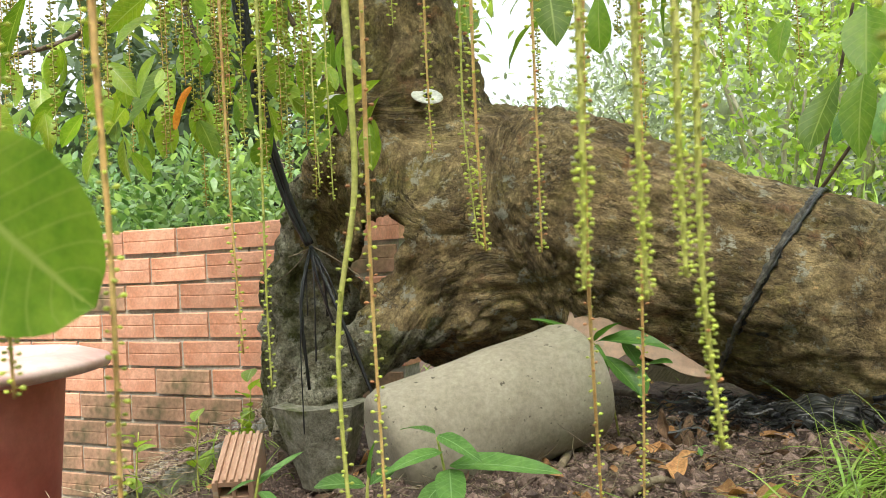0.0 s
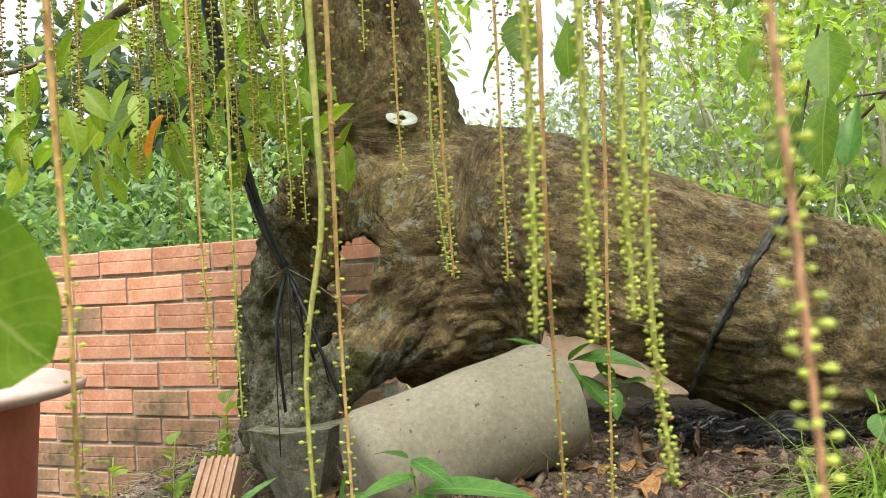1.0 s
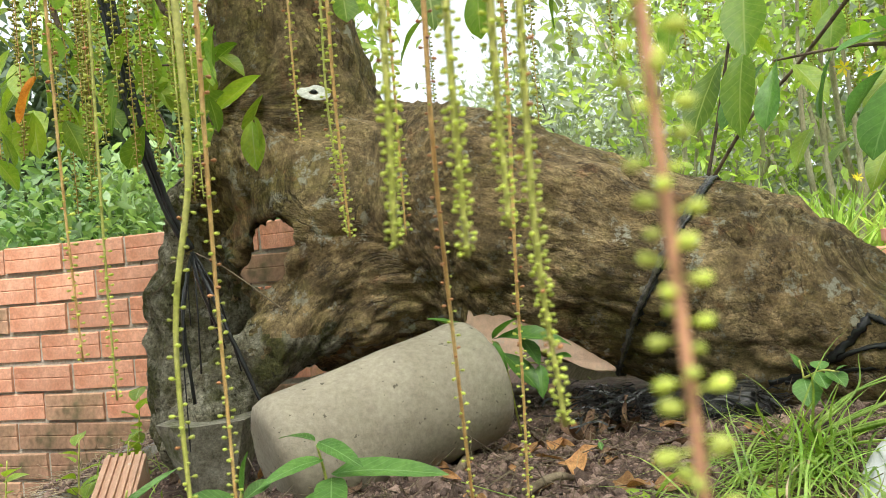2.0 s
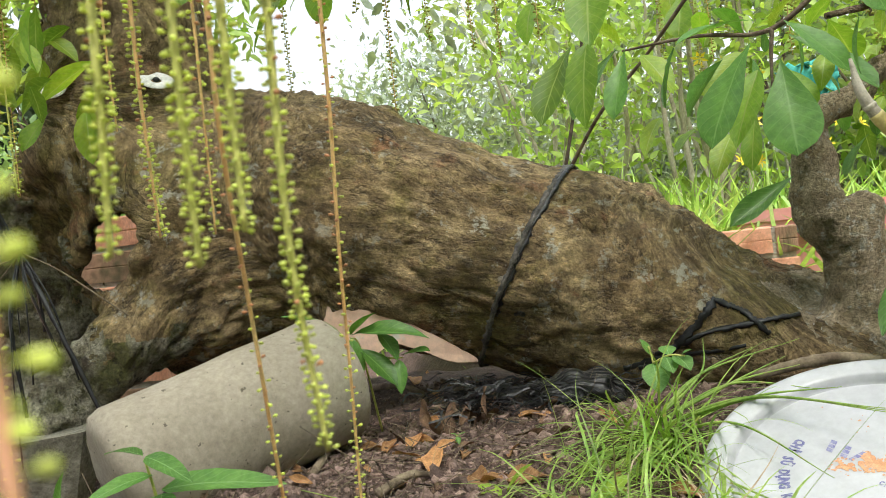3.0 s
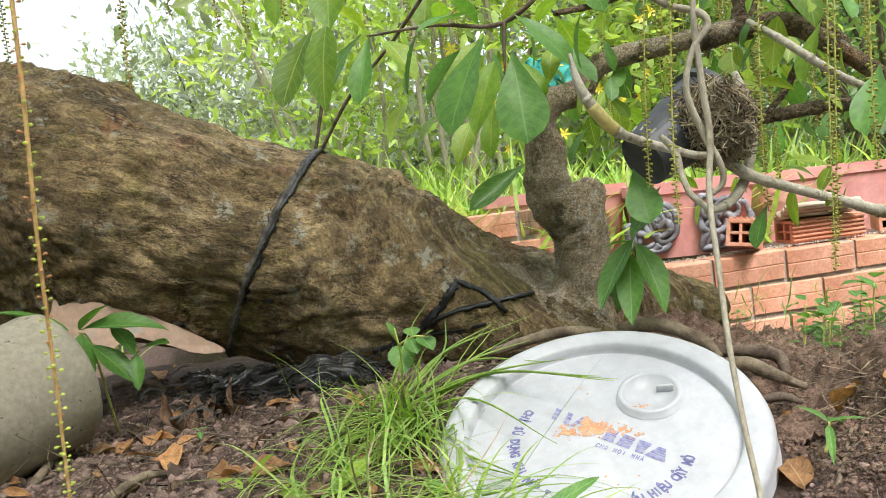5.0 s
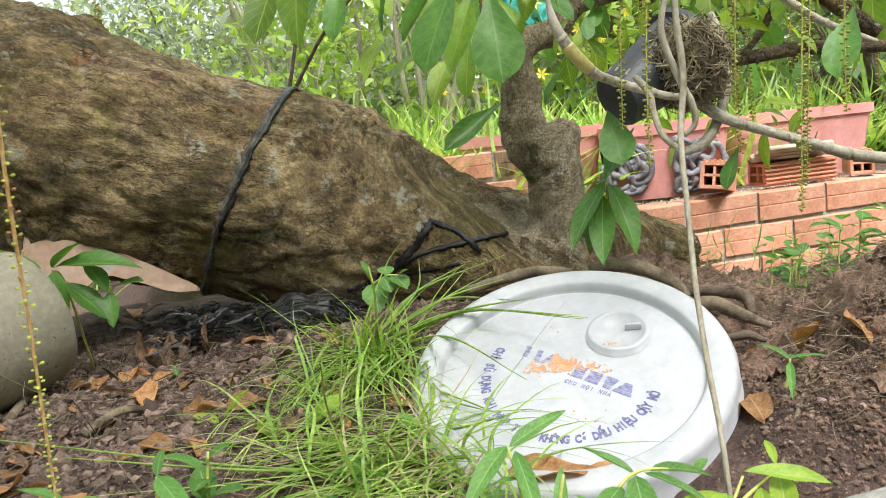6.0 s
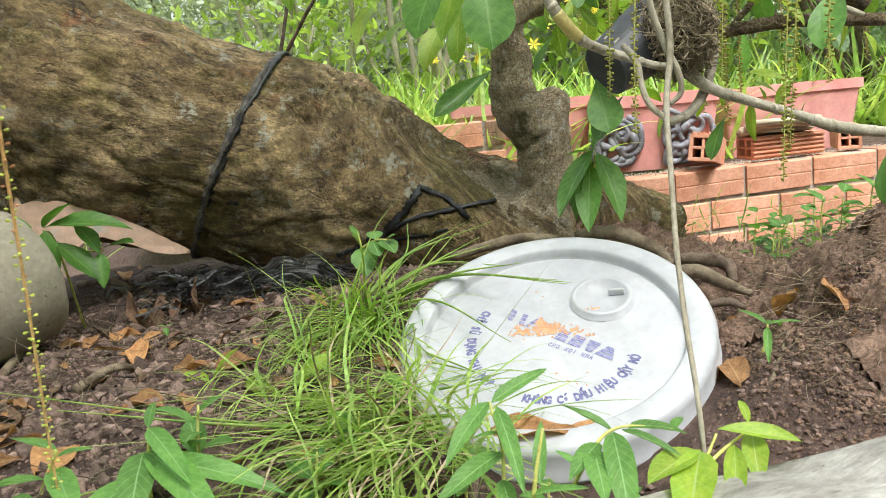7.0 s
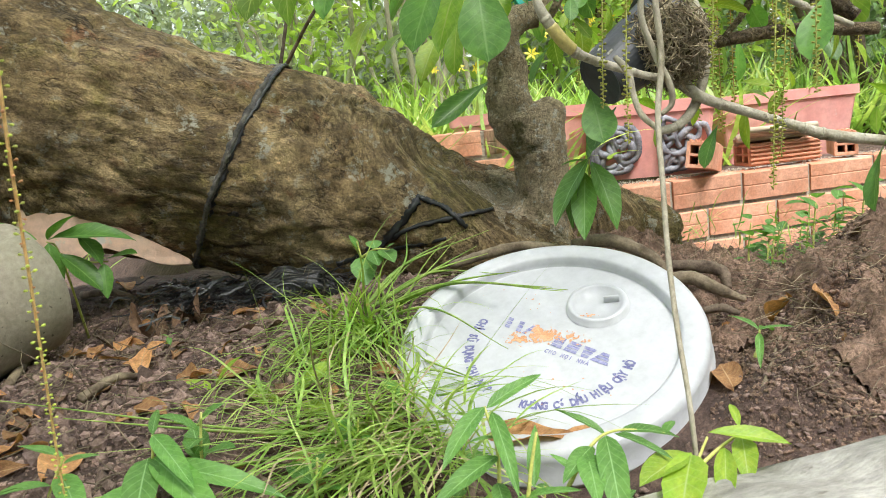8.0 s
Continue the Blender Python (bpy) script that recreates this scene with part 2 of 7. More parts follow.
BLEACHED = surf("bleached_plastic", (0.66, 0.36, 0.32), (0.84, 0.66, 0.62), 9, 0.5, 0.1, speck=0.1)
BRICK = surf("brick", (0.55, 0.225, 0.12), (0.78, 0.42, 0.28), 14, 0.88, 0.5, vary=0.16, spot=((0.14, 0.1, 0.085), 0.69), speck=0.22, fine=150)
DARK_BRICK = surf("stained_brick", (0.3, 0.18, 0.11), (0.62, 0.36, 0.23), 12, 0.9, 0.5, vary=0.2, mid=(0.09, 0.09, 0.04))
# dark brick tone with the shade of the cells painted in
CELL_SHADE = surf("brick_cell_shade", (0.06, 0.025, 0.016), (0.13, 0.05, 0.03), 20, 0.95, 0.3)
TERRACOTTA = surf("terracotta", (0.42, 0.24, 0.16), (0.58, 0.38, 0.27), 12, 0.9, 0.3, spot=((0.5, 0.46, 0.38), 0.6), speck=0.13)
MORTAR = surf("mortar", (0.34, 0.31, 0.25), (0.58, 0.54, 0.46), 22, 0.95, 0.8, spot=((0.08, 0.08, 0.045), 0.64))
LID = surf("white_plastic", (0.46, 0.465, 0.49), (0.54, 0.545, 0.57), 9, 0.38, 0.06, spot=((0.55, 0.47, 0.37), 0.73), speck=0.13)
INK = surf("blue_ink", (0.09, 0.09, 0.27), (0.26, 0.26, 0.42), 160, 0.5, 0.0)
PALE_INK = surf("worn_ink", (0.1, 0.095, 0.34), (0.42, 0.42, 0.54), 140, 0.5, 0.0)
RUST = surf("orange_mud", (0.58, 0.27, 0.12), (0.72, 0.42, 0.25), 60, 0.8, 0.3)
DEAD = surf("dead_leaf", (0.26, 0.11, 0.04), (0.66, 0.36, 0.15), 4, 0.7, 0.5, vary=0.4, rib=(0.5, 0.33, 0.17), through_light=0.15)
GRASSM = surf("grass_blade", (0.17, 0.33, 0.04), (0.46, 0.58, 0.16), 24, 0.42, 0.1, through_light=0.35, island=0.3, spot=((0.45, 0.37, 0.2), 0.62))
BROWN_LEAF = surf("brown_leaf", (0.07, 0.035, 0.02), (0.26, 0.15, 0.085), 4, 0.75, 0.5, vary=0.35, rib=(0.26, 0.17, 0.1))
GREY_BOARD = surf("weathered_board", (0.22, 0.205, 0.18), (0.43, 0.41, 0.375), 45, 0.9, 0.7, grain=(0.35, 1, 1), fine=160, speck=0.4, spot=((0.16, 0.14, 0.11), 0.66))
STRAW = surf("straw", (0.3, 0.22, 0.13), (0.58, 0.46, 0.31), 40, 0.8, 0.2)
LEAF = surf("leaf", (0.075, 0.2, 0.032), (0.17, 0.35, 0.065), 3, 0.36, 0.2, speck=0.2, vary=0.25, through_light=0.3, rib=(0.2, 0.36, 0.1))
HERB = surf("herb_leaf", (0.085, 0.22, 0.035), (0.19, 0.37, 0.085), 3, 0.42, 0.2, speck=0.2, vary=0.25, through_light=0.35, rib=(0.3, 0.5, 0.2))
YELLOW_LEAF = surf("yellow_green_leaf", (0.2, 0.38, 0.03), (0.42, 0.52, 0.06), 3, 0.4, 0.2, speck=0.2, vary=0.2, through_light=0.4, rib=(0.45, 0.55, 0.2))
CANOPY = surf("canopy_leaf", (0.12, 0.26, 0.02), (0.27, 0.42, 0.05), 3, 0.42, 0.2, speck=0.15, vary=0.35, through_light=0.5, rib=(0.35, 0.45, 0.12))
FARLEAF = surf("shrub_leaf", (0.2, 0.34, 0.06), (0.48, 0.58, 0.18), 2.2, 0.5, 0.0, through_light=0.5, island=0.35)
MIDLEAF = surf("hedge_leaf", (0.1, 0.21, 0.07), (0.36, 0.48, 0.24), 2.0, 0.5, 0.0, through_light=0.45, island=0.35)
# haze of distance is painted in: paler, greyer green than the nearer leaves
HAZELEAF = surf("haze_tinted_leaf", (0.22, 0.28, 0.2), (0.44, 0.5, 0.4), 1.0, 0.6, 0.0, through_light=0.4, island=0.35)
# shade of the far tree is put into this dark leaf colour
DARKLEAF = surf("painted_shade_leaf", (0.05, 0.08, 0.05), (0.14, 0.2, 0.11), 1.5, 0.6, 0.0, through_light=0.3)
BLADE = surf("striped_blade", (0.2, 0.4, 0.05), (0.6, 0.7, 0.3), 6, 0.45, 0.0, through_light=0.45, island=0.35)
STALK_G = surf("green_stalk", (0.48, 0.5, 0.1), (0.64, 0.62, 0.2), 40, 0.5, 0.1)
STALK_O = surf("orange_stalk", (0.66, 0.36, 0.13), (0.82, 0.58, 0.24), 30, 0.5, 0.1)
STALK_R = surf("pink_stalk", (0.6, 0.26, 0.18), (0.72, 0.42, 0.24), 20, 0.5, 0.1)
BUD = surf("green_bud", (0.54, 0.62, 0.09), (0.74, 0.78, 0.24), 200, 0.45, 0.0, vary=0.25, through_light=0.3)
RED_BUD = surf("red_bud", (0.5, 0.14, 0.07), (0.6, 0.36, 0.14), 200, 0.45, 0.0, vary=0.25)
OLIVE_BUD = surf("olive_bud", (0.28, 0.27, 0.04), (0.5, 0.5, 0.1), 120, 0.5, 0.0, through_light=0.2)
REDPOT = surf("red_plastic", (0.52, 0.11, 0.08), (0.68, 0.24, 0.19), 6, 0.5, 0.1, spot=((0.55, 0.3, 0.26), 0.7), speck=0.13)
PINK = surf("pink_paint", (0.66, 0.27, 0.24), (0.78, 0.4, 0.36), 7, 0.7, 0.15, spot=((0.75, 0.5, 0.45), 0.68), speck=0.13)
GREY_RELIEF = surf("grey_relief", (0.1, 0.1, 0.12), (0.34, 0.34, 0.38), 30, 0.7, 0.4)
BLACK = surf("black_plastic", (0.007, 0.007, 0.008), (0.026, 0.026, 0.028), 60, 0.3, 0.3)
POT_GREY = surf("dark_grey_plastic", (0.04, 0.042, 0.05), (0.075, 0.078, 0.088), 12, 0.45, 0.15)
WORN_TAPE = surf("worn_black_tape", (0.015, 0.015, 0.015), (0.22, 0.2, 0.17), 70, 0.75, 0.9, fine=300, speck=0.6)
ROOTM = surf("dry_root", (0.1, 0.07, 0.045), (0.34, 0.27, 0.18), 40, 0.9, 0.4)
METAL_TAG = surf("pale_tag", (0.66, 0.65, 0.6), (0.85, 0.84, 0.8), 50, 0.5, 0.2, spot=((0.2, 0.18, 0.15), 0.66))
YELLOW = surf("yellow_petal", (0.75, 0.55, 0.02), (0.85, 0.7, 0.05), 30, 0.5, 0.0, through_light=0.3)
PALE_TILE = surf("pale_terracotta", (0.66, 0.42, 0.3), (0.84, 0.6, 0.46), 14, 0.9, 0.4, spot=((0.62, 0.57, 0.48), 0.6), speck=0.2)
TEAL = surf("teal_net", (0.02, 0.24, 0.2), (0.06, 0.38, 0.31), 30, 0.7, 0.0)
PLANK = surf("weathered_wood", (0.4, 0.3, 0.2), (0.62, 0.52, 0.38), 12, 0.85, 0.5, grain=(0.2, 1, 1), fine=60)


# ---- mesh helpers ----
def mesh_of(bm, name, smooth=True):
    me = bpy.data.meshes.new(name)
    bm.to_mesh(me)
    bm.free()
    if smooth:
        me.shade_smooth()
    return me


def part(name, bm, material, parent=None, label="", smooth=True):
    me = bm if isinstance(bm, bpy.types.Mesh) else mesh_of(bm, name, smooth)
    if not me.materials:
        me.materials.append(material)
    ob = new(name, me)
    if parent:
        ob.parent = parent
    return tagged(ob, label)


def thing(name, label, category, at=(0, 0, 0), group="", kind=""):
    ob = new(name)
    ob.matrix_world = at if isinstance(at, Matrix) else Matrix.Translation(at)
    return tagged(ob, label, category, group, kind)


def box(bm, size, m=Matrix(), bevel=0.0, seg=1):
    r = bmesh.ops.create_cube(bm, size=1, matrix=m @ Matrix.Diagonal((*size, 1)))
    if bevel:
        es = list({e for v in r["verts"] for e in v.link_edges})
        bmesh.ops.bevel(bm, geom=es, offset=bevel, segments=seg, affect="EDGES")
    return bm


def lathe(profile, n=48, bm=None):
    """A surface of revolution about z from (radius, height) pairs."""
    bm = bm or bmesh.new()
    rings = []
    for r, z in profile:
        if r < 1e-6:
            rings.append([bm.verts.new((0, 0, z))] * n)
        else:
            rings.append([bm.verts.new((r * math.cos(2 * math.pi * i / n), r * math.sin(2 * math.pi * i / n), z)) for i in range(n)])
    for a, b in zip(rings, rings[1:]):
        for i in range(n):
            vs = list(dict.fromkeys((a[i], a[(i + 1) % n], b[(i + 1) % n], b[i])))
            if len(vs) > 2:
                bm.faces.new(vs)
    bmesh.ops.recalc_face_normals(bm, faces=bm.faces)
    return bm


def spline(pts, n):
    """n points on a smooth curve through pts (tuples of any width)."""
    p = np.array(pts, float)
    q = np.vstack([2 * p[0] - p[1], p, 2 * p[-1] - p[-2]])
    out = []
    for u in np.linspace(0, len(p) - 1, n):
        i = min(int(u), len(p) - 2)
        f = u - i
        a, b, c, d = q[i:i + 4]
        out.append(0.5 * (2 * b + (c - a) * f + (2 * a - 5 * b + 4 * c - d) * f * f + (3 * b - a - 3 * c + d) * f ** 3))
    return np.array(out)


def tube(pts, n=24, sides=10, rough=0.0, bm=None, seed=0):
    """A tapering tube through rows of (x, y, z, radius)."""
    bm = bm or bmesh.new()
    p = spline(pts, n)
    rng = random.Random(seed)
    side = Vector((0.3, 0.9, 0.2))
    rings = []
    for i, row in enumerate(p):
        ahead = Vector(p[min(i + 1, n - 1)][:3] - p[max(i - 1, 0)][:3]).normalized()
        side = (side - ahead * side.dot(ahead)).normalized()
        up = ahead.cross(side)
        ring = []
        for k in range(sides):
            a = 2 * math.pi * k / sides
            r = float(row[3]) * (1 + rough * rng.uniform(-1, 1))
            ring.append(bm.verts.new(Vector(row[:3]) + r * (math.cos(a) * side + math.sin(a) * up)))
        rings.append(ring)
    for a, b in zip(rings, rings[1:]):
        for k in range(sides):
            bm.faces.new((a[k], a[(k + 1) % sides], b[(k + 1) % sides], b[k]))
    bm.faces.new(rings[0][::-1])
    bm.faces.new(rings[-1])
    return bm


def lattice(q, seed):
    """Smooth value noise in -1..1 at the rows of q."""
    i = np.floor(q).astype(np.int64)
    f = q - i
    f = f * f * (3 - 2 * f)
    out = 0
    for dx in (0, 1):
        for dy in (0, 1):
            for dz in (0, 1):
                h = ((i[:, 0] + dx) * 73856093) ^ ((i[:, 1] + dy) * 19349663) ^ ((i[:, 2] + dz) * 83492791) ^ (seed * 2654435)
                h = (h ^ (h >> 13)) * 1274126177 & 0xFFFFFFFF
                h = (h ^ (h >> 16)) & 0xFFFF
                w = (f[:, 0] if dx else 1 - f[:, 0]) * (f[:, 1] if dy else 1 - f[:, 1]) * (f[:, 2] if dz else 1 - f[:, 2])
                out = out + w * (h / 32767.5 - 1)
    return out


def fbm(q, octaves=4, seed=1):
    return sum(lattice(q * 2 ** k, seed + k) / 2 ** k for k in range(octaves))


# ---- organic solids: a field of blended round limbs, skinned ----
class Field:
    def __init__(self, lo, hi, step):
        self.lo, self.step = np.array(lo), step
        n = np.ceil((np.array(hi) - lo) / step).astype(int) + 1
        self.axes = [lo[k] + step * np.arange(n[k]) for k in range(3)]
        self.g = np.stack(np.meshgrid(*self.axes, indexing="ij"), -1).astype(np.float32)
        self.d = np.full(n, 9.0, np.float32)

    def near(self, p, reach):
        """The part of the grid within reach of the points p, and the distance to the round limb through them."""
        lo, hi = p[:, :3].min(0) - reach, p[:, :3].max(0) + reach
        cut = tuple(slice(max(0, int((lo[k] - self.lo[k]) / self.step)), max(0, int((hi[k] - self.lo[k]) / self.step) + 2)) for k in range(3))
        g, best = self.g[cut], None
        for a, b in zip(p, p[1:]):
            pa, ba = g - np.float32(a[:3]), np.float32(b[:3]) - np.float32(a[:3])
            h = np.clip((pa @ ba) / (ba @ ba), 0, 1)
            d = np.sqrt(((pa - h[..., None] * ba) ** 2).sum(-1)) - np.float32(a[3]) - np.float32(b[3] - a[3]) * h
            best = d if best is None else np.minimum(best, d)
        return cut, best

    def limb(self, rows, k=0.03):
        p = spline(rows, 2 * len(rows))
        cut, d = self.near(p, p[:, 3].max() + 2 * k)
        old = self.d[cut]
        h = np.clip(0.5 + 0.5 * (old - d) / k, 0, 1)
        self.d[cut] = old + (d - old) * h - k * h * (1 - h)

    def hollow(self, rows, k=0.02):
        p = spline(rows, 2 * len(rows))
        cut, d = self.near(p, p[:, 3].max() + 2 * k)
        old = self.d[cut]
        h = np.clip(0.5 - 0.5 * (old + d) / k, 0, 1)
        self.d[cut] = old + (-d - old) * h + k * h * (1 - h)

    def skin(self):
        """Surface nets: one vertex in each cell that the surface crosses, one quad at each crossed edge."""
        d, s = self.d, self.d < 0
        n = np.array(d.shape) - 1
        total, count = np.zeros((*n, 3), np.float32), np.zeros(n, np.float32)
        cut = [slice(0, -1), slice(1, None)]
        for ax in range(3):
            o = [k for k in range(3) if k != ax]
            for b in (0, 1):
                for c in (0, 1):
                    i0, i1 = [None] * 3, [None] * 3
                    i0[ax], i1[ax] = cut[0], cut[1]
                    for j, v in zip(o, (b, c)):
                        i0[j] = i1[j] = cut[v]
                    da, db = d[tuple(i0)], d[tuple(i1)]
                    x = (da < 0) != (db < 0)
                    f = np.where(x, da / np.where(x, da - db, 1), 0)
                    total[..., ax] += f
                    for j, v in zip(o, (b, c)):
                        total[..., j] += v * x
                    count += x
        cells = count > 0
        idx = np.full(n, -1)
        idx[cells] = np.arange(cells.sum())
        v = self.lo + self.step * (np.argwhere(cells) + total[cells] / count[cells][:, None])
        quads = []
        for ax in range(3):
            o = [k for k in range(3) if k != ax]
            i0, i1 = [slice(1, -1)] * 3, [slice(1, -1)] * 3
            i0[ax], i1[ax] = slice(0, -1), slice(1, None)
            x = s[tuple(i0)] != s[tuple(i1)]
            e = np.argwhere(x) + np.array([0 if k == ax else 1 for k in range(3)])
            inside = s[tuple(e.T)]
            q = []
            for b, c in ((0, 0), (1, 0), (1, 1), (0, 1)):
                w = e.copy()
                w[:, o[0]] -= b
                w[:, o[1]] -= c
                q.append(idx[tuple(w.T)])
            q = np.array(q).T
            flip = inside == (ax == 1)
            q[flip] = q[flip][:, ::-1]
            quads.append(q)
        return v, np.vstack(quads)


def mesh_from(v, f, name, grain=None):
    me = bpy.data.meshes.new(name)
    me.from_pydata([tuple(map(float, p)) for p in v], [], [tuple(dict.fromkeys(map(int, q))) for q in f])
    if grain is not None:
        a = me.attributes.new("grain", "FLOAT_VECTOR", "POINT")
        a.data.foreach_set("vector", np.ascontiguousarray(grain, np.float32).ravel())
    me.shade_smooth()
    return me


def along(v, spines, squeeze=0.6):
    """Coordinates in which the way along the nearest limb is squeezed, so that noise runs with the grain."""
    w, ax = np.zeros(len(v)), np.zeros((len(v), 3))
    for rows in spines:
        p = spline(rows, 3 * len(rows))[:, :3]
        for a, b in zip(p, p[1:]):
            c, t = (a + b) / 2, (b - a) / (np.linalg.norm(b - a) + 1e-9)
            k = 1 / (((v - c) ** 2).sum(1) + 2e-4) ** 2.5
            ax += k[:, None] * t
            w += k
    ax /= np.linalg.norm(ax, axis=1)[:, None] + 1e-9
    c0 = v.mean(0)
    return v - squeeze * ax * ((v - c0) * ax).sum(1)[:, None]


def leaf_mesh(name, width, fold=0.25, droop=0.25, belly=0.55, wave=0.0, teeth=0.0, rows=9, seed=0, blunt=0.8):
    """A leaf of length 1 along +y: a pointed blade, folded on its midrib, drooping to the tip, with a short stalk."""
    bm = bmesh.new()
    rng = random.Random(seed)
    lay = bm.verts.layers.float.new("rib")
    far = bm.verts.layers.float.new("way")
    grid = []
    for i in range(rows + 1):
        t = i / rows
        w = 0.5 * width * math.sin(math.pi * t ** (math.log(0.5) / math.log(belly))) ** blunt + 0.004
        row = []
        for a in (-1, -0.5, 0, 0.5, 1):
            x = a * w * (1 + teeth * (i % 2) * (abs(a) == 1))
            z = fold * abs(x) - droop * t * t + wave * math.sin(7 * t + 2 * a + seed) * abs(a) * width + rng.uniform(-1, 1) * 0.006
            v = bm.verts.new((x, t, z))
            v[lay], v[far] = abs(a), t
            row.append(v)
        grid.append(row)
    for r, s in zip(grid, grid[1:]):
        for k in range(4):
            bm.faces.new((r[k], r[k + 1], s[k + 1], s[k]))
    me = mesh_of(bm, name)
    return me


def aim(base, tip, turn=0.0, width=1.0):
    """The matrix that lays a unit leaf from base to tip, its face up, turned about its midrib by so many degrees."""
    b, d = Vector(base), Vector(tip) - Vector(base)
    y = d.normalized()
    x = y.cross(Vector((0, 0, 1)))
    x = x.normalized() if x.length > 1e-4 else Vector((1, 0, 0))
    r = Matrix((x, y, x.cross(y))).transposed().to_4x4()
    s = d.length
    return Matrix.Translation(b) @ r @ Matrix.Rotation(radians(turn), 4, "Y") @ Matrix.Diagonal((s * width, s, s, 1))


def under(ob, parent):
    """Parent ob and keep it where it is."""
    m = ob.matrix_world.copy() if ob.parent else ob.matrix_basis.copy()
    ob.parent = parent
    ob.matrix_parent_inverse = parent.matrix_basis.inverted() if not parent.parent else (parent.parent.matrix_basis @ parent.matrix_parent_inverse @ parent.matrix_basis).inverted()
    ob.matrix_basis = m
    return ob


def scatter(name, blade, at, ahead, up, size, material):
    """One mesh of many copies of a small blade (points, faces), each at a place, turned and sized."""
    pts, faces = np.array(blade[0], float), np.array(blade[1])
    y = ahead / np.linalg.norm(ahead, axis=1)[:, None]
    x = np.cross(y, up)
    x /= np.linalg.norm(x, axis=1)[:, None] + 1e-9
    z = np.cross(x, y)
    v = at[:, None] + size[:, None, None] * (pts[None, :, :1] * x[:, None] + pts[None, :, 1:2] * y[:, None] + pts[None, :, 2:] * z[:, None])
    f = (faces[None] + len(pts) * np.arange(len(at))[:, None, None]).reshape(-1, faces.shape[1])
    me = mesh_from(v.reshape(-1, 3), f, name)
    me.materials.append(material)
    return me


SMALL_LEAF = ([(0, 0, 0), (0.2, 0.35, 0.05), (0, 0.4, 0), (-0.2, 0.35, 0.05), (0.15, 0.72, 0.0), (0, 0.75, -0.05), (-0.15, 0.72, 0.0), (0, 1, -0.14)],
              [(0, 1, 2, 2), (0, 2, 3, 3), (1, 4, 5, 2), (2, 5, 6, 3), (4, 7, 5, 5), (5, 7, 6, 6)])


# ---- ground ----
def ground_height(x, y):
    """Soil of the raised bed, with the heap beside the lid; the yard lies lower outside."""
    h = 0.012 * fbm(np.stack([x * 4, y * 4, 0 * x], 1), 3, 5) + 0.006 * fbm(np.stack([x * 19, y * 19, 0 * x], 1), 4, 9)
    h += 0.045 * np.exp(-((x - 1.02) / 0.13) ** 2 - ((y - 0.67) / 0.1) ** 2)
    h -= 0.045 * np.exp(-((x - 0.86) / 0.06) ** 2 - ((y - 0.75) / 0.1) ** 2)
    h -= 0.05 * np.clip((x - 1.0) / 0.15, 0, 1) * np.clip((y - 0.8) / 0.15, 0, 1)
    h += 0.018 * np.clip(fbm(np.stack([x * 11, y * 11, 0 * x], 1), 3, 15), 0, 1) * np.clip((x - 0.75) / 0.1, 0, 1)
    lip = 0.852 + 0.02 * lattice(np.stack([y * 16, 0 * y + 0.5, 0 * y + 0.5], 1), 17)
    h += 0.048 / (1 + np.exp(-np.clip((x - lip) / 0.010, -40, 40))) * np.exp(-((y - 0.61) / 0.11) ** 4) * np.clip((1.3 - x) / 0.35, 0, 1)
    h -= 0.10 * np.exp(-((x - 0.54) / 0.2) ** 2 - ((y - 0.60) / 0.17) ** 2)
    h -= 0.075 * np.clip((-0.08 - x) / 0.12, 0, 1)
    h -= 0.11 * np.clip((x - 1.02) / 0.2, 0, 1) * np.clip((y - 1.12) / 0.22, 0, 1)
    h += 0.012 * np.exp(-((y - 1.18) / 0.2) ** 2) * np.clip((x - 0.2) / 0.3, 0, 1) * np.clip((1.1 - x) / 0.2, 0, 1)
    h -= 0.06 * np.clip((0.60 - 0.13 * (x - 0.6) - y) / 0.08, 0, 1)
    out = np.maximum.reduce([(-0.5 - x) / 0.1, (x - 1.65) / 0.1, (y - 1.62) / 0.1, (0.30 - y) / 0.1])
    k = np.clip(out, 0, 1)
    low = h * (1 - k) - 0.42 * k
    up = np.clip((y - 1.70 + 0.14 * (x - 1.73)) / 0.04, 0, 1) * np.clip((x - 0.25) / 0.3, 0, 1)
    return low * (1 - up) + (0.0 + 0.03 * fbm(np.stack([x, y, 0 * x], 1), 3, 7)) * up

from mathutils.bvhtree import BVHTree


def ground():
    us = np.concatenate([-np.geomspace(60, 0.62, 24), np.arange(-0.6, 1.8, 0.011), np.geomspace(1.82, 60, 24)])
    vs = np.concatenate([-np.geomspace(60, 0.02, 24), np.arange(0.0, 1.9, 0.011), np.geomspace(1.92, 60, 24)])
    X, Y = np.meshgrid(us, vs, indexing="ij")
    z = ground_height(X.ravel(), Y.ravel())
    n, m = X.shape
    k = np.arange(n * m).reshape(n, m)
    f = np.stack([k[:-1, :-1], k[1:, :-1], k[1:, 1:], k[:-1, 1:]], -1).reshape(-1, 4)
    me = mesh_from(np.stack([X.ravel(), Y.ravel(), z], 1), f, "ground")
    me.materials.append(SOIL)
    tagged(new("ground", me), "dark brown crumbly garden soil", "ground", kind="structure")


ground()


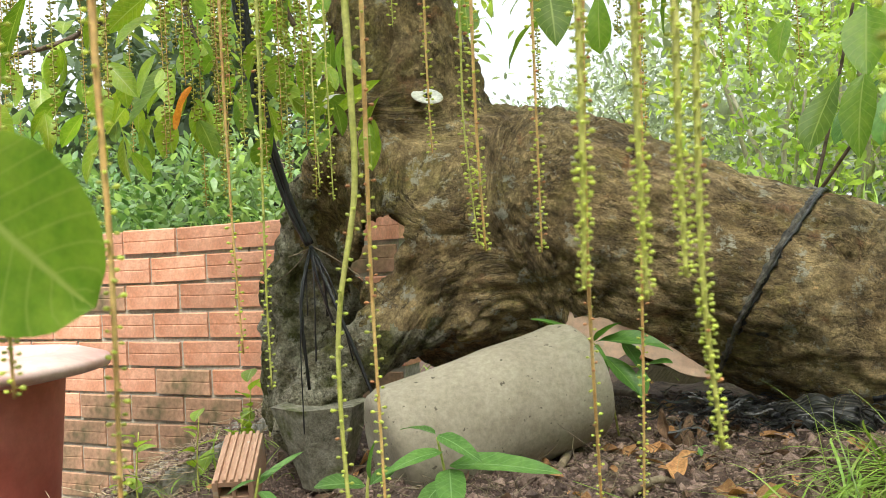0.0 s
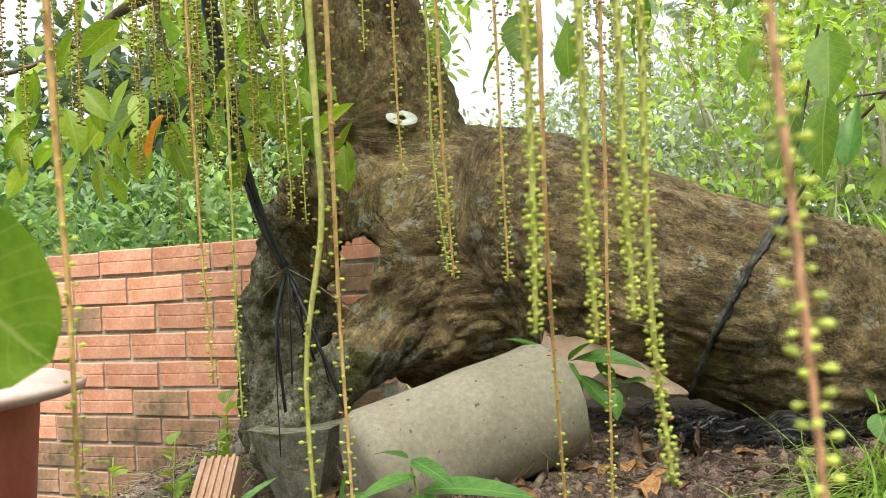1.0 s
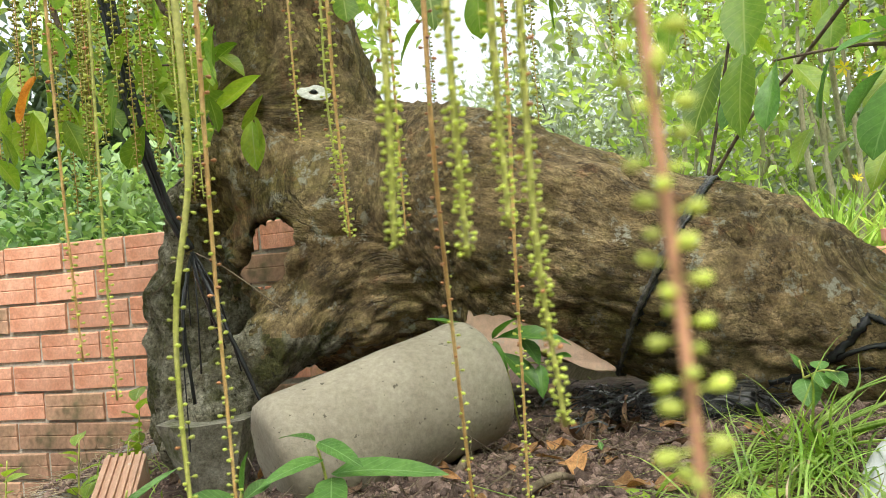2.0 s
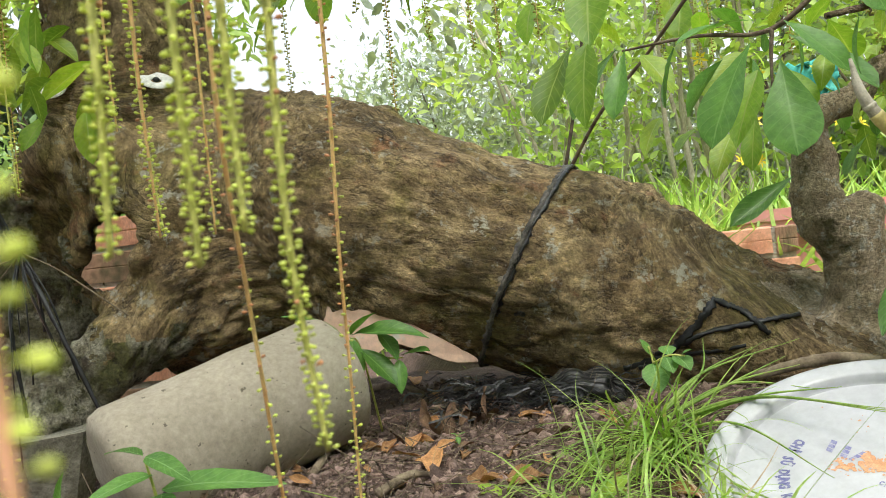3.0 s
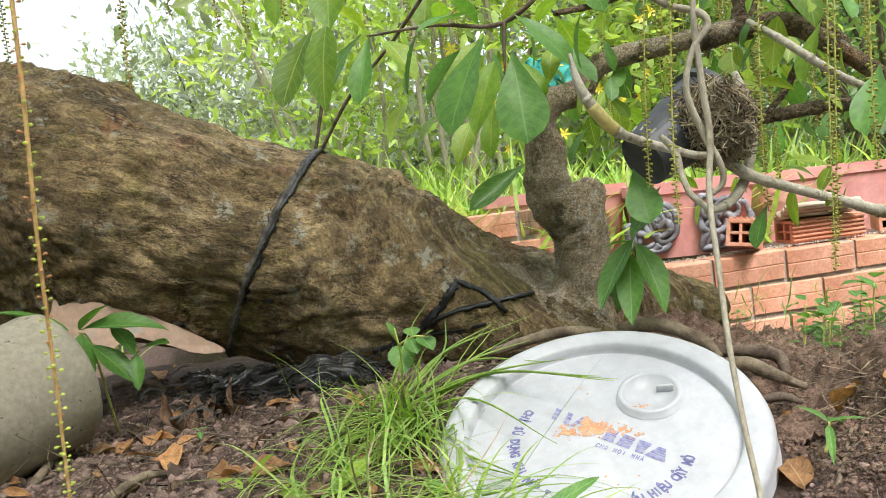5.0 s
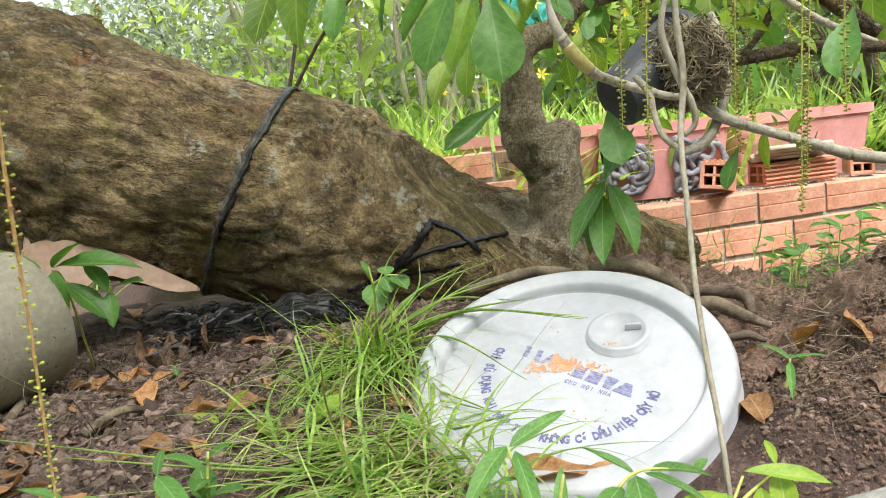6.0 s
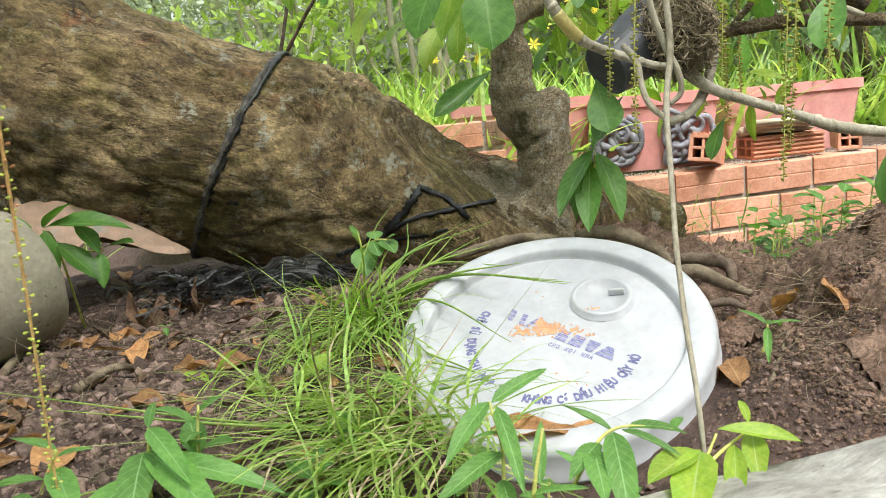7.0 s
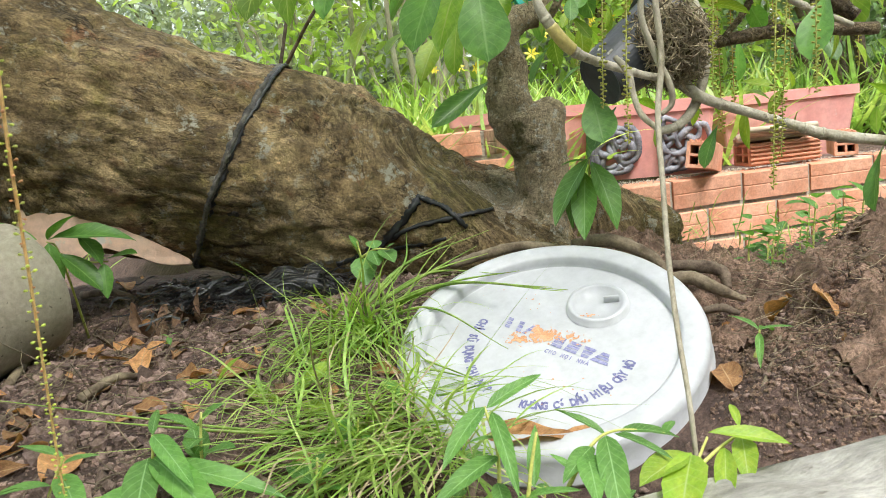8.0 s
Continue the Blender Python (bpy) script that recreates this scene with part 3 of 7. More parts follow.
def brick_mesh(holes=False):
    """A fired brick with a groove along each face; with holes, its end shows four square cells."""
    bm = bmesh.new()
    L, D, H = 0.166, 0.075, 0.062
    prof = []
    for y, z in ((-D / 2, -H / 2), (-D / 2, -0.0018), (-D / 2 + 0.0011, -0.0008), (-D / 2 + 0.0011, 0.0008), (-D / 2, 0.0018), (-D / 2, H / 2 - 0.003), (-D / 2 + 0.003, H / 2), (D / 2, H / 2), (D / 2, -H / 2)):
        prof.append((y, z))
    a = [bm.verts.new((-L / 2, y, z)) for y, z in prof]
    b = [bm.verts.new((L / 2, y, z)) for y, z in prof]
    for i in range(len(prof)):
        j = (i + 1) % len(prof)
        bm.faces.new((a[i], b[i], b[j], a[j]))
    bm.faces.new(a)
    bm.faces.new(b[::-1])
    bmesh.ops.recalc_face_normals(bm, faces=bm.faces)
    return mesh_of(bm, "brick", False)


BRICKS = [brick_mesh(), brick_mesh()]
BRICKS[0].materials.append(BRICK)
BRICKS[1].materials.append(DARK_BRICK)


def brick_wall(name, label, p, ang, s0, s1, top, courses, stained=99, seed=1, big=1.0):
    """A single-leaf wall of stretchers: a recessed mortar core and every brick a piece of its own."""
    rng = random.Random(seed)
    d = Matrix.Translation(p) @ Matrix.Rotation(ang, 4, "Z")
    bm = bmesh.new()
    hi, wide = 0.07 * big, 0.175 * big
    box(bm, (s1 - s0 - 0.01, 0.07, courses * hi - 0.006), d @ Matrix.Translation(((s0 + s1) / 2, 0.034 + 0.0035, top - courses * hi / 2 - 0.003)))
    w = part(name, bm, MORTAR, smooth=False)
    tagged(w, label, "wall", kind="structure")
    for c in range(courses):
        s = s0 - (wide / 2 if c % 2 else 0)
        while s < s1 - 0.04:
            dark = c >= stained + rng.randint(-1, 1) or rng.random() < 0.05
            a, e = max(s, s0), min(s + wide - 0.009, s1)
            if e - a > 0.03 and not (c >= 4 and rng.random() < 0.03):
                ob = new("brick", BRICKS[dark])
                ob.parent = w
                ob.matrix_basis = d @ pose((a + e) / 2, 0.034 + rng.uniform(-0.0025, 0.0025), top - hi / 2 - hi * c + rng.uniform(-0.002, 0.002), rng.uniform(-1.5, 1.5), rng.uniform(-0.8, 0.8), rng.uniform(-0.8, 0.8)) @ Matrix.Diagonal(((e - a) / 0.166, 1, big * rng.uniform(0.95, 1.0), 1))
            s += wide
    return w


def kerb(name, label, a, b, width, height, material):
    a, b = Vector(a), Vector(b)
    bm = bmesh.new()
    n = 40
    rng = random.Random(5)
    d = (b - a) / n
    side = d.cross(Vector((0, 0, 1))).normalized()
    rings = []
    for i in range(n + 1):
        p = a + d * i
        j = lambda: rng.uniform(-0.006, 0.006)
        rings.append([bm.verts.new(p + side * s * (width / 2 + j()) + Vector((0, 0, z + j()))) for s, z in ((-1, -height), (-1, -0.006), (-0.9, 0), (0, 0.001), (0.9, 0), (1, -0.006), (1, -height))])
    for r, s in zip(rings, rings[1:]):
        for k in range(6):
            bm.faces.new((r[k], r[k + 1], s[k + 1], s[k]))
    bm.faces.new(rings[0])
    bm.faces.new(rings[-1][::-1])
    bmesh.ops.recalc_face_normals(bm, faces=bm.faces)
    return tagged(part(name, bm, material), label, "kerb", kind="structure")


kerb("trim_kerb_west", "pale weathered stone edging of the raised bed", (-0.50, 0.45, -0.055), (-0.475, 1.76, -0.05), 0.045, 0.5, PALE_STONE)
kerb("trim_kerb_south", "weathered grey edging board of the raised bed", (0.0, 0.50, -0.03), (1.9, 0.275, -0.02), 0.10, 0.5, GREY_BOARD)

# ---- the old tree ----
BODY = [(-0.06, 1.37, 0.30, 0.165), (0.10, 1.37, 0.31, 0.165), (0.24, 1.365, 0.265, 0.158), (0.40, 1.345, 0.20, 0.155), (0.53, 1.32, 0.162, 0.160),
        (0.62, 1.28, 0.115, 0.138), (0.72, 1.25, 0.065, 0.108), (0.86, 1.22, 0.05, 0.078), (1.0, 1.2, 0.035, 0.056), (1.085, 1.18, 0.01, 0.045)]
CREST = [(-0.02, 1.40, 0.36, 0.125), (0.1, 1.395, 0.352, 0.123), (0.2, 1.385, 0.325, 0.118)]
STEM = [(-0.09, 1.385, 0.36, 0.14), (-0.092, 1.385, 0.44, 0.138), (-0.094, 1.385, 0.505, 0.134), (-0.1, 1.385, 0.57, 0.12), (-0.112, 1.385, 0.64, 0.104), (-0.122, 1.385, 0.75, 0.095), (-0.14, 1.385, 1.0, 0.085)]
HEAD = [(-0.03, 1.36, 0.36, 0.125), (-0.12, 1.335, 0.385, 0.105), (-0.185, 1.335, 0.375, 0.092), (-0.235, 1.34, 0.29, 0.072), (-0.258, 1.345, 0.21, 0.07), (-0.27, 1.34, 0.12, 0.068), (-0.275, 1.33, 0.03, 0.068)]
ROOT = [(0.0, 1.33, 0.21, 0.09), (-0.08, 1.27, 0.175, 0.055), (-0.145, 1.245, 0.125, 0.044), (-0.205, 1.24, 0.075, 0.044), (-0.25, 1.25, 0.02, 0.045)]
HUMP = [(0.235, 1.36, 0.40, 0.042), (0.262, 1.35, 0.413, 0.03)]
FLARE = [(0.60, 1.22, 0.10, 0.1), (0.70, 1.14, 0.055, 0.075), (0.80, 1.06, 0.0, 0.05)]
SNAG = [(0.83, 1.12, -0.02, 0.062), (0.83, 1.108, 0.06, 0.044), (0.829, 1.10, 0.12, 0.039), (0.827, 1.10, 0.165, 0.037), (0.806, 1.10, 0.203, 0.033), (0.79, 1.10, 0.24, 0.027),
        (0.793, 1.10, 0.28, 0.022)]
KNOB = [(0.832, 1.096, 0.18, 0.032), (0.845, 1.093, 0.208, 0.022), (0.848, 1.092, 0.218, 0.021)]
OVER = [(0.793, 1.10, 0.28, 0.022), (0.788, 1.091, 0.325, 0.0185), (0.806, 1.085, 0.348, 0.018), (0.842, 1.075, 0.356, 0.017), (0.862, 1.066, 0.386, 0.0155), (0.913, 1.036, 0.399, 0.0145), (0.999, 0.993, 0.408, 0.0135), (1.049, 0.974, 0.412, 0.013)]
f = Field((-0.42, 0.97, -0.1), (1.3, 1.62, 1.02), 0.0052)
f.limb(BODY)
f.limb(CREST, 0.04)
f.limb(HEAD, 0.035)
f.limb(STEM, 0.018)
f.limb([(0.14, 1.36, 0.24, 0.12), (0.02, 1.35, 0.215, 0.125), (-0.05, 1.36, 0.2, 0.12)], 0.05)
f.limb(HUMP, 0.02)
f.limb(FLARE, 0.05)
# the open hollow in the leg, and the hole right through beside the root
f.hollow([(-0.205, 1.225, 0.365, 0.038), (-0.225, 1.235, 0.30, 0.056), (-0.238, 1.245, 0.20, 0.062), (-0.24, 1.235, 0.10, 0.056)], 0.012)
f.limb(ROOT, 0.02)
f.hollow([(-0.082, 1.100, 0.290, 0.032), (-0.112, 1.248, 0.293, 0.035), (-0.210, 1.689, 0.305, 0.08)], 0.008)
f.hollow([(-0.100, 1.098, 0.255, 0.030), (-0.130, 1.245, 0.254, 0.034), (-0.233, 1.686, 0.255, 0.075)], 0.008)
f.limb(SNAG, 0.03)
f.limb(KNOB, 0.015)
f.limb(OVER, 0.02)
v, q = f.skin()
g = along(v, [BODY, STEM, HEAD, ROOT, SNAG, OVER, FLARE], 0.6)
tmp = mesh_from(v, q, "tmp")
nor = np.array([n.vector[:] for n in tmp.vertex_normals])
thin = np.clip((np.linalg.norm(v - np.array((0.95, 1.07, 0.35)), axis=1) - 0.1) / 0.25, 0.25, 1)
snag_way = np.hypot(v[:, 0] - 0.815, v[:, 1] - 1.105)
thin = np.where(v[:, 2] > 0.03, np.minimum(thin, np.clip((snag_way - 0.04) / 0.12, 0.5, 1)), thin)
fis = np.abs(lattice(g * 24, 3) + 0.5 * lattice(g * 58, 4))
pl = np.floor(3 * (lattice(g * 22, 11) + 1)) + np.floor(3 * (lattice(g * 50, 12) + 1)) * 0.6
lump = 0.011 * lattice(v * 9, 21) + 0.006 * lattice(v * 19, 22) + 0.0035 * lattice(v * 41, 23)
gnarl = np.clip((0.02 - v[:, 0]) / 0.12, 0, 1) * np.clip((v[:, 2] - 0.28) / 0.06, 0, 1) * np.clip((0.56 - v[:, 2]) / 0.06, 0, 1)
leg = np.clip((-0.12 - v[:, 0]) / 0.06, 0, 1) * np.clip((0.4 - v[:, 2]) / 0.08, 0, 1)
rough = leg * (0.008 * fbm(v * 26, 4, 71) - 0.004 * np.abs(lattice(v * 60, 73))) - 0.006 * np.exp(-(fis / 0.1) ** 2) + 0.0045 * fbm(g * 40, 4, 31) + 0.001 * pl - 0.002 + gnarl * 0.006 * fbm(v * 38, 3, 61)
v = v + nor * (thin * (lump + rough))[:, None]
trunk_mesh = mesh_from(v, q, "trunk", g)
trunk_mesh.materials.append(BARK)
trunk_mesh.materials.append(DEADWOOD)
cen = v[q].mean(1)
edge = 0.05 * lattice(cen * 30, 51) + 0.03 * lattice(cen * 80, 52)
dead = ((cen[:, 0] + edge < -0.16) & (cen[:, 2] + edge < 0.27)) | ((cen[:, 0] + edge < -0.06) & (cen[:, 2] + edge < 0.15)) | (cen[:, 0] + edge < -0.245)
snag = (np.hypot(cen[:, 0] - 0.815, cen[:, 1] - 1.105) + 0.4 * edge < 0.085) & (cen[:, 2] + edge > 0.05) | (cen[:, 0] > 0.72) & (cen[:, 2] > 0.2)
trunk_mesh.materials.append(SNAG_BARK)
trunk_mesh.polygons.foreach_set("material_index", dead.astype(np.int32) + 2 * (snag & ~dead).astype(np.int32))
tree = thing("old_tree", "old leaning tree with a thick gnarled brown trunk and hollow base", "tree", (0.4, 1.3, 0))
under(part("trunk", trunk_mesh, BARK, label="rough fissured brown bark with pale lichen"), tree)


BARK_TREE = BVHTree.FromPolygons([tuple(p) for p in v], [tuple(map(int, p)) for p in q])


def snap(p, off=0.003):
    """The place on the bark nearest to p, lifted by off, and the bark's normal there."""
    co, no, _, _ = BARK_TREE.find_nearest(Vector(p))
    return co + no * off, no


def limb_part(name, rows, material, n=30, sides=10, rough=0.08, label="", seed=0, parent=tree):
    return under(part(name, tube(rows, n, sides, rough, seed=seed), material, label=label), parent)


# surface roots beside the lid
for i, rows in enumerate([
        [(0.765, 0.923, 0.058, 0.012), (0.809, 0.905, 0.059, 0.014), (0.837, 0.867, 0.040, 0.012), (0.846, 0.849, 0.021, 0.008)],
        [(0.842, 0.884, 0.023, 0.011), (0.878, 0.847, 0.023, 0.012), (0.897, 0.816, 0.018, 0.013), (0.895, 0.802, -0.001, 0.008)],
        [(0.820, 0.837, 0.013, 0.011), (0.856, 0.822, 0.016, 0.014), (0.870, 0.792, 0.005, 0.012), (0.890, 0.770, -0.008, 0.006)],
        [(0.816, 0.758, -0.005, 0.006), (0.838, 0.749, -0.004, 0.008), (0.847, 0.733, -0.009, 0.004)],
        [(0.625, 0.980, 0.049, 0.008), (0.678, 0.960, 0.060, 0.011), (0.709, 0.947, 0.063, 0.011), (0.746, 0.931, 0.057, 0.009)]]):
    limb_part("root", [(*r[:3], r[3] * 0.6) for r in rows], TWIG if i % 2 else ROOTM, 24, 9, 0.12, seed=i)

# upper limbs at the far end
for i, rows in enumerate([
        [(0.985, 0.998, 0.404, 0.0155), (1.049, 0.974, 0.412, 0.015), (1.082, 0.939, 0.407, 0.014), (1.128, 0.896, 0.358, 0.012), (1.180, 0.862, 0.302, 0.01)],
        [(1.034, 0.979, 0.405, 0.016), (1.046, 0.977, 0.449, 0.017), (1.045, 0.983, 0.539, 0.018)],
        [(1.018, 0.999, 0.285, 0.008), (1.079, 0.954, 0.294, 0.009), (1.153, 0.926, 0.296, 0.009), (1.250, 0.887, 0.287, 0.009)],
        [(1.106, 0.948, 0.366, 0.006), (1.080, 0.956, 0.324, 0.005), (1.055, 0.964, 0.297, 0.004)],
        [(0.836, 1.114, 0.470, 0.004), (0.911, 1.086, 0.480, 0.005), (1.003, 1.052, 0.516, 0.006)],
        [(1.093, 0.961, 0.480, 0.013), (1.115, 0.949, 0.432, 0.011), (1.146, 0.912, 0.371, 0.009)],
        [(-0.692, 1.418, 0.691, 0.007), (-0.619, 1.428, 0.728, 0.008), (-0.525, 1.440, 0.784, 0.01), (-0.155, 1.389, 0.846, 0.02)],
        [(-0.835, 1.399, 0.652, 0.004), (-0.723, 1.414, 0.677, 0.005), (-0.640, 1.425, 0.718, 0.006)],
        [(-0.398, 1.257, 0.610, 0.003), (-0.413, 1.254, 0.659, 0.005), (-0.417, 1.253, 0.748, 0.007)],
        [(-0.248, 1.277, 0.628, 0.004), (-0.264, 1.274, 0.669, 0.006), (-0.277, 1.272, 0.758, 0.008)],
        [(-0.303, 1.320, 0.576, 0.002), (-0.248, 1.328, 0.582, 0.003), (-0.191, 1.335, 0.625, 0.004)],
        # two thin shoots that rise from the binding
        [(0.543, 1.381, 0.330, 0.0042), (0.563, 1.378, 0.407, 0.0038), (0.577, 1.356, 0.490, 0.0035), (0.594, 1.324, 0.600, 0.003)],
        [(0.551, 1.378, 0.330, 0.0042), (0.590, 1.313, 0.404, 0.0038), (0.638, 1.244, 0.463, 0.0035), (0.669, 1.182, 0.511, 0.004), (0.697, 1.120, 0.560, 0.004)],
        [(0.693, 0.985, 0.432, 0.004), (0.688, 0.984, 0.399, 0.003), (0.685, 0.983, 0.359, 0.002)],
        [(0.579, 1.160, 0.459, 0.002), (0.632, 1.052, 0.446, 0.003), (0.693, 0.985, 0.432, 0.004), (0.751, 0.933, 0.482, 0.005)]]):
    limb_part("branch", rows if i < 10 else [(*r[:3], 0.7 * r[3]) for r in rows], LIMB_BARK if i < 6 else TWIG, 30, 8, 0.1, seed=i + 20)


def tag_disc(m):
    """A small pale ring plate nailed to the bark."""
    t = thing("metal_tag", "small pale oval ring tag nailed to the trunk", "tag", m, "tags on the trunk")
    ring = lathe([(0.0055, 0.0), (0.018, 0.0), (0.0195, 0.0008), (0.019, 0.0018), (0.0065, 0.0018), (0.0055, 0.0012), (0.0055, 0.0)], 28)
    part("ring", ring, METAL_TAG, t)
    part("nail", lathe([(0, 0.006), (0.003, 0.005), (0.004, 0.003), (0.003, 0.0), (0, 0)], 10), BLACK, t, "dark nail head")


def facing(p, n, spin=0):
    return Matrix.Translation(p) @ Vector(n).to_track_quat("Z", "Y").to_matrix().to_4x4() @ Matrix.Rotation(radians(spin), 4, "Z")


def met(a, b, off):
    """Where the way from a to b meets the bark, lifted by off; else the nearest bark."""
    hit, no, _, _ = BARK_TREE.ray_cast(Vector(a), (Vector(b) - Vector(a)).normalized())
    return (hit + no * off, no) if hit else snap(b, off)


for a, b, n_, wide in (((0.008, 0.91, 0.423), (-0.078, 1.503, 0.534), (0.25, -0.8, 0.62), 1.25), ((-0.086, 0.898, 0.424), (-0.235, 1.482, 0.536), (-0.1, -0.85, 0.5), 1.2)):
    co, no = met(a, b, 0.004)
    up_ = Vector(n_).normalized()
    tag_disc(facing(co + up_ * 0.008, up_, -12) @ Matrix.Diagonal((wide, 0.85, 1, 1)))


# ---- binding: worn black tape round the trunk ----
def tape(name, label, rows, width, thick, material, parent=None, n=40, ripple=0.0, seed=0):
    """A flat strap through the points, lying with its face along the given normals."""
    bm = bmesh.new()
    rng = random.Random(seed)
    p = spline([r[0] for r in rows], n)
    nn = spline([r[1] for r in rows], n)
    rings = []
    for i in range(n):
        a = Vector(p[min(i + 1, n - 1)] - p[max(i - 1, 0)]).normalized()
        up = Vector(nn[i])
        up = (up - a * up.dot(a)).normalized()
        s = a.cross(up)
        w = width * (1 + ripple * rng.uniform(-1, 1))
        c = Vector(p[i]) + s * ripple * width * rng.uniform(-0.4, 0.4)
        rings.append([bm.verts.new(c + s * w * x + up * thick * z) for x, z in ((-0.5, 0), (-0.3, 0.9), (0.1, 1.1), (0.5, 0.1), (0.3, -0.6), (-0.3, -0.6))])
    for r, s in zip(rings, rings[1:]):
        for k in range(6):
            bm.faces.new((r[k], r[(k + 1) % 6], s[(k + 1) % 6], s[k]))
    bm.faces.new(rings[0][::-1])
    bm.faces.new(rings[-1])
    bmesh.ops.recalc_face_normals(bm, faces=bm.faces)
    ob = part(name, bm, material, label=label)
    return under(ob, parent) if parent else ob


def girdle(c, e1, e2, a0, a1, n, off):
    c, e1 = Vector(c), Vector(e1).normalized()
    e2 = Vector(e2)
    e2 = (e2 - e1 * e2.dot(e1)).normalized()
    rows = []
    for i in range(n):
        a = radians(a0 + (a1 - a0) * i / (n - 1))
        d = math.cos(a) * e1 + math.sin(a) * e2
        hit, no, _, _ = BARK_TREE.ray_cast(c + 0.5 * d, -d)
        if hit:
            rows.append((tuple(hit + no * off), tuple(no)))
    return rows


bind = thing("binding_tape", "worn black tape tied tightly round the trunk", "tape", (0.5, 1.3, 0.3))
C0 = Vector((0.455, 1.335, 0.175))
rows = girdle(C0, Vector((0.536, 1.318, 0.32)) - C0, Vector((0.417, 1.183, 0.218)) - C0, -20, 195, 26, 0.003)
tape("strap", "", rows, 0.0085, 0.003, WORN_TAPE, bind, 130, 0.4, 1)
tape("strap", "", [(tuple(Vector(p) + Vector((0.006, 0, 0.001))), n) for p, n in rows[2:17]], 0.007, 0.002, BLACK, bind, 90, 0.45, 2)
tape("strap", "", rows[10:22], 0.005, 0.004, WORN_TAPE, bind, 80, 0.45, 3)
for k in range(5):
    tape("loose_thread", "", [(tuple(Vector(p) + Vector((0.003 * math.sin(1.7 * j + k), -0.001, 0.0025 * math.cos(2.3 * j + 2 * k)))), n) for j, (p, n) in enumerate(rows[1 + k:20 - k])], 0.0009, 0.0009, WORN_TAPE, bind, 90, 0.3, 20 + k)
for k, (p, s) in enumerate((((0.538, 1.350, 0.322), 0.013), ((0.518, 1.335, 0.310), 0.01), ((0.421, 1.256, 0.161), 0.008))):
    co, no = snap(p, 0.003)
    bm = bmesh.new()
    bmesh.ops.create_icosphere(bm, subdivisions=2, radius=s, matrix=Matrix.Translation(co) @ Matrix.Diagonal((1.3, 0.8, 0.7, 1)))
    rng = random.Random(k)
    for w in bm.verts:
        w.co += Vector((rng.uniform(-1, 1), rng.uniform(-1, 1), rng.uniform(-1, 1))) * 0.0022
    under(part("knot", bm, WORN_TAPE), bind)

net = thing("shade_net", "torn strips of black shade net across the root flare", "net", (0.65, 1.1, 0.12))
for i, (pts, w) in enumerate((
        [(((0.549, 0.866, 0.148), (0.752, 1.376, 0.098)), ((0.529, 0.870, 0.125), (0.720, 1.383, 0.060)), ((0.498, 0.878, 0.097), (0.669, 1.396, 0.013)), ((0.440, 0.900, 0.084), (0.573, 1.432, -0.007))), 0.011],
        [(((0.549, 0.866, 0.148), (0.752, 1.376, 0.098)), ((0.571, 0.854, 0.134), (0.788, 1.357, 0.075)), ((0.597, 0.836, 0.101), (0.833, 1.328, 0.020))), 0.008],
        [(((0.490, 0.881, 0.101), (0.656, 1.402, 0.019)), ((0.541, 0.863, 0.118), (0.740, 1.372, 0.049)), ((0.590, 0.844, 0.125), (0.821, 1.340, 0.059)), ((0.629, 0.829, 0.130), (0.884, 1.315, 0.067))), 0.007],
        [(((0.473, 0.887, 0.088), (0.627, 1.411, -0.002)), ((0.517, 0.870, 0.098), (0.700, 1.383, 0.015)), ((0.593, 0.839, 0.105), (0.825, 1.332, 0.026))), 0.006])):
    rows = []
    for (a0, b0), (a1, b1) in zip(pts, pts[1:]):
        for u in (0, 0.33, 0.66):
            co, no = met(Vector(a0).lerp(Vector(a1), u), Vector(b0).lerp(Vector(b1), u), 0.002)
            rows.append((tuple(co), tuple(no)))
    tape("strip", "", rows, w, 0.001, BLACK, net, 40, 0.3, i + 9)

# black strap hanging down into the hollow, with frayed strips below its knot
band = thing("hanging_strap", "black plastic strap knotted in the hollow, frayed below", "strap", (-0.197, 1.136, 0.280))
WAY = [(-0.277, 1.11, 0.684), (-0.275, 1.111, 0.637), (-0.264, 1.114, 0.551), (-0.247, 1.117, 0.441), (-0.231, 1.12, 0.378), (-0.215, 1.122, 0.327), (-0.197, 1.130, 0.281)]
for i, (dx, w) in enumerate(((0.0, 0.013), (0.009, 0.009), (-0.006, 0.006))):
    fade = [min(1, 1.2 - k / 6) * dx for k in range(7)]
    tape("strap", "", [((p[0] + fade[k], p[1] - 0.004 * i, p[2]), (0.3 * math.sin(2 * k + 2 * i), -1, 0.1)) for k, p in enumerate(WAY)], w, 0.0015, BLACK, band, 50, 0.15, i)
K0 = Vector((-0.197, 1.136, 0.279))
rng = random.Random(4)
for i, e in enumerate(((-0.210, 1.106, 0.026), (-0.203, 1.116, 0.084), (-0.192, 1.117, 0.122), (-0.160, 1.122, 0.151), (-0.142, 1.124, 0.120), (-0.106, 1.099, 0.062), (-0.176, 1.129, 0.182), (-0.203, 1.125, 0.184))):
    e = Vector(e)
    m = (K0 + e) / 2 + Vector((rng.uniform(-0.01, 0.01), -0.01, 0.02))
    tape("strip", "", [(tuple(K0), (0, -1, 0)), (tuple(m), (rng.uniform(-1, 1), -1, 0)), (tuple(e), (rng.uniform(-1, 1), -1, 0))], rng.uniform(0.0015, 0.006), 0.0008, BLACK, band, 16, 0.2, i)
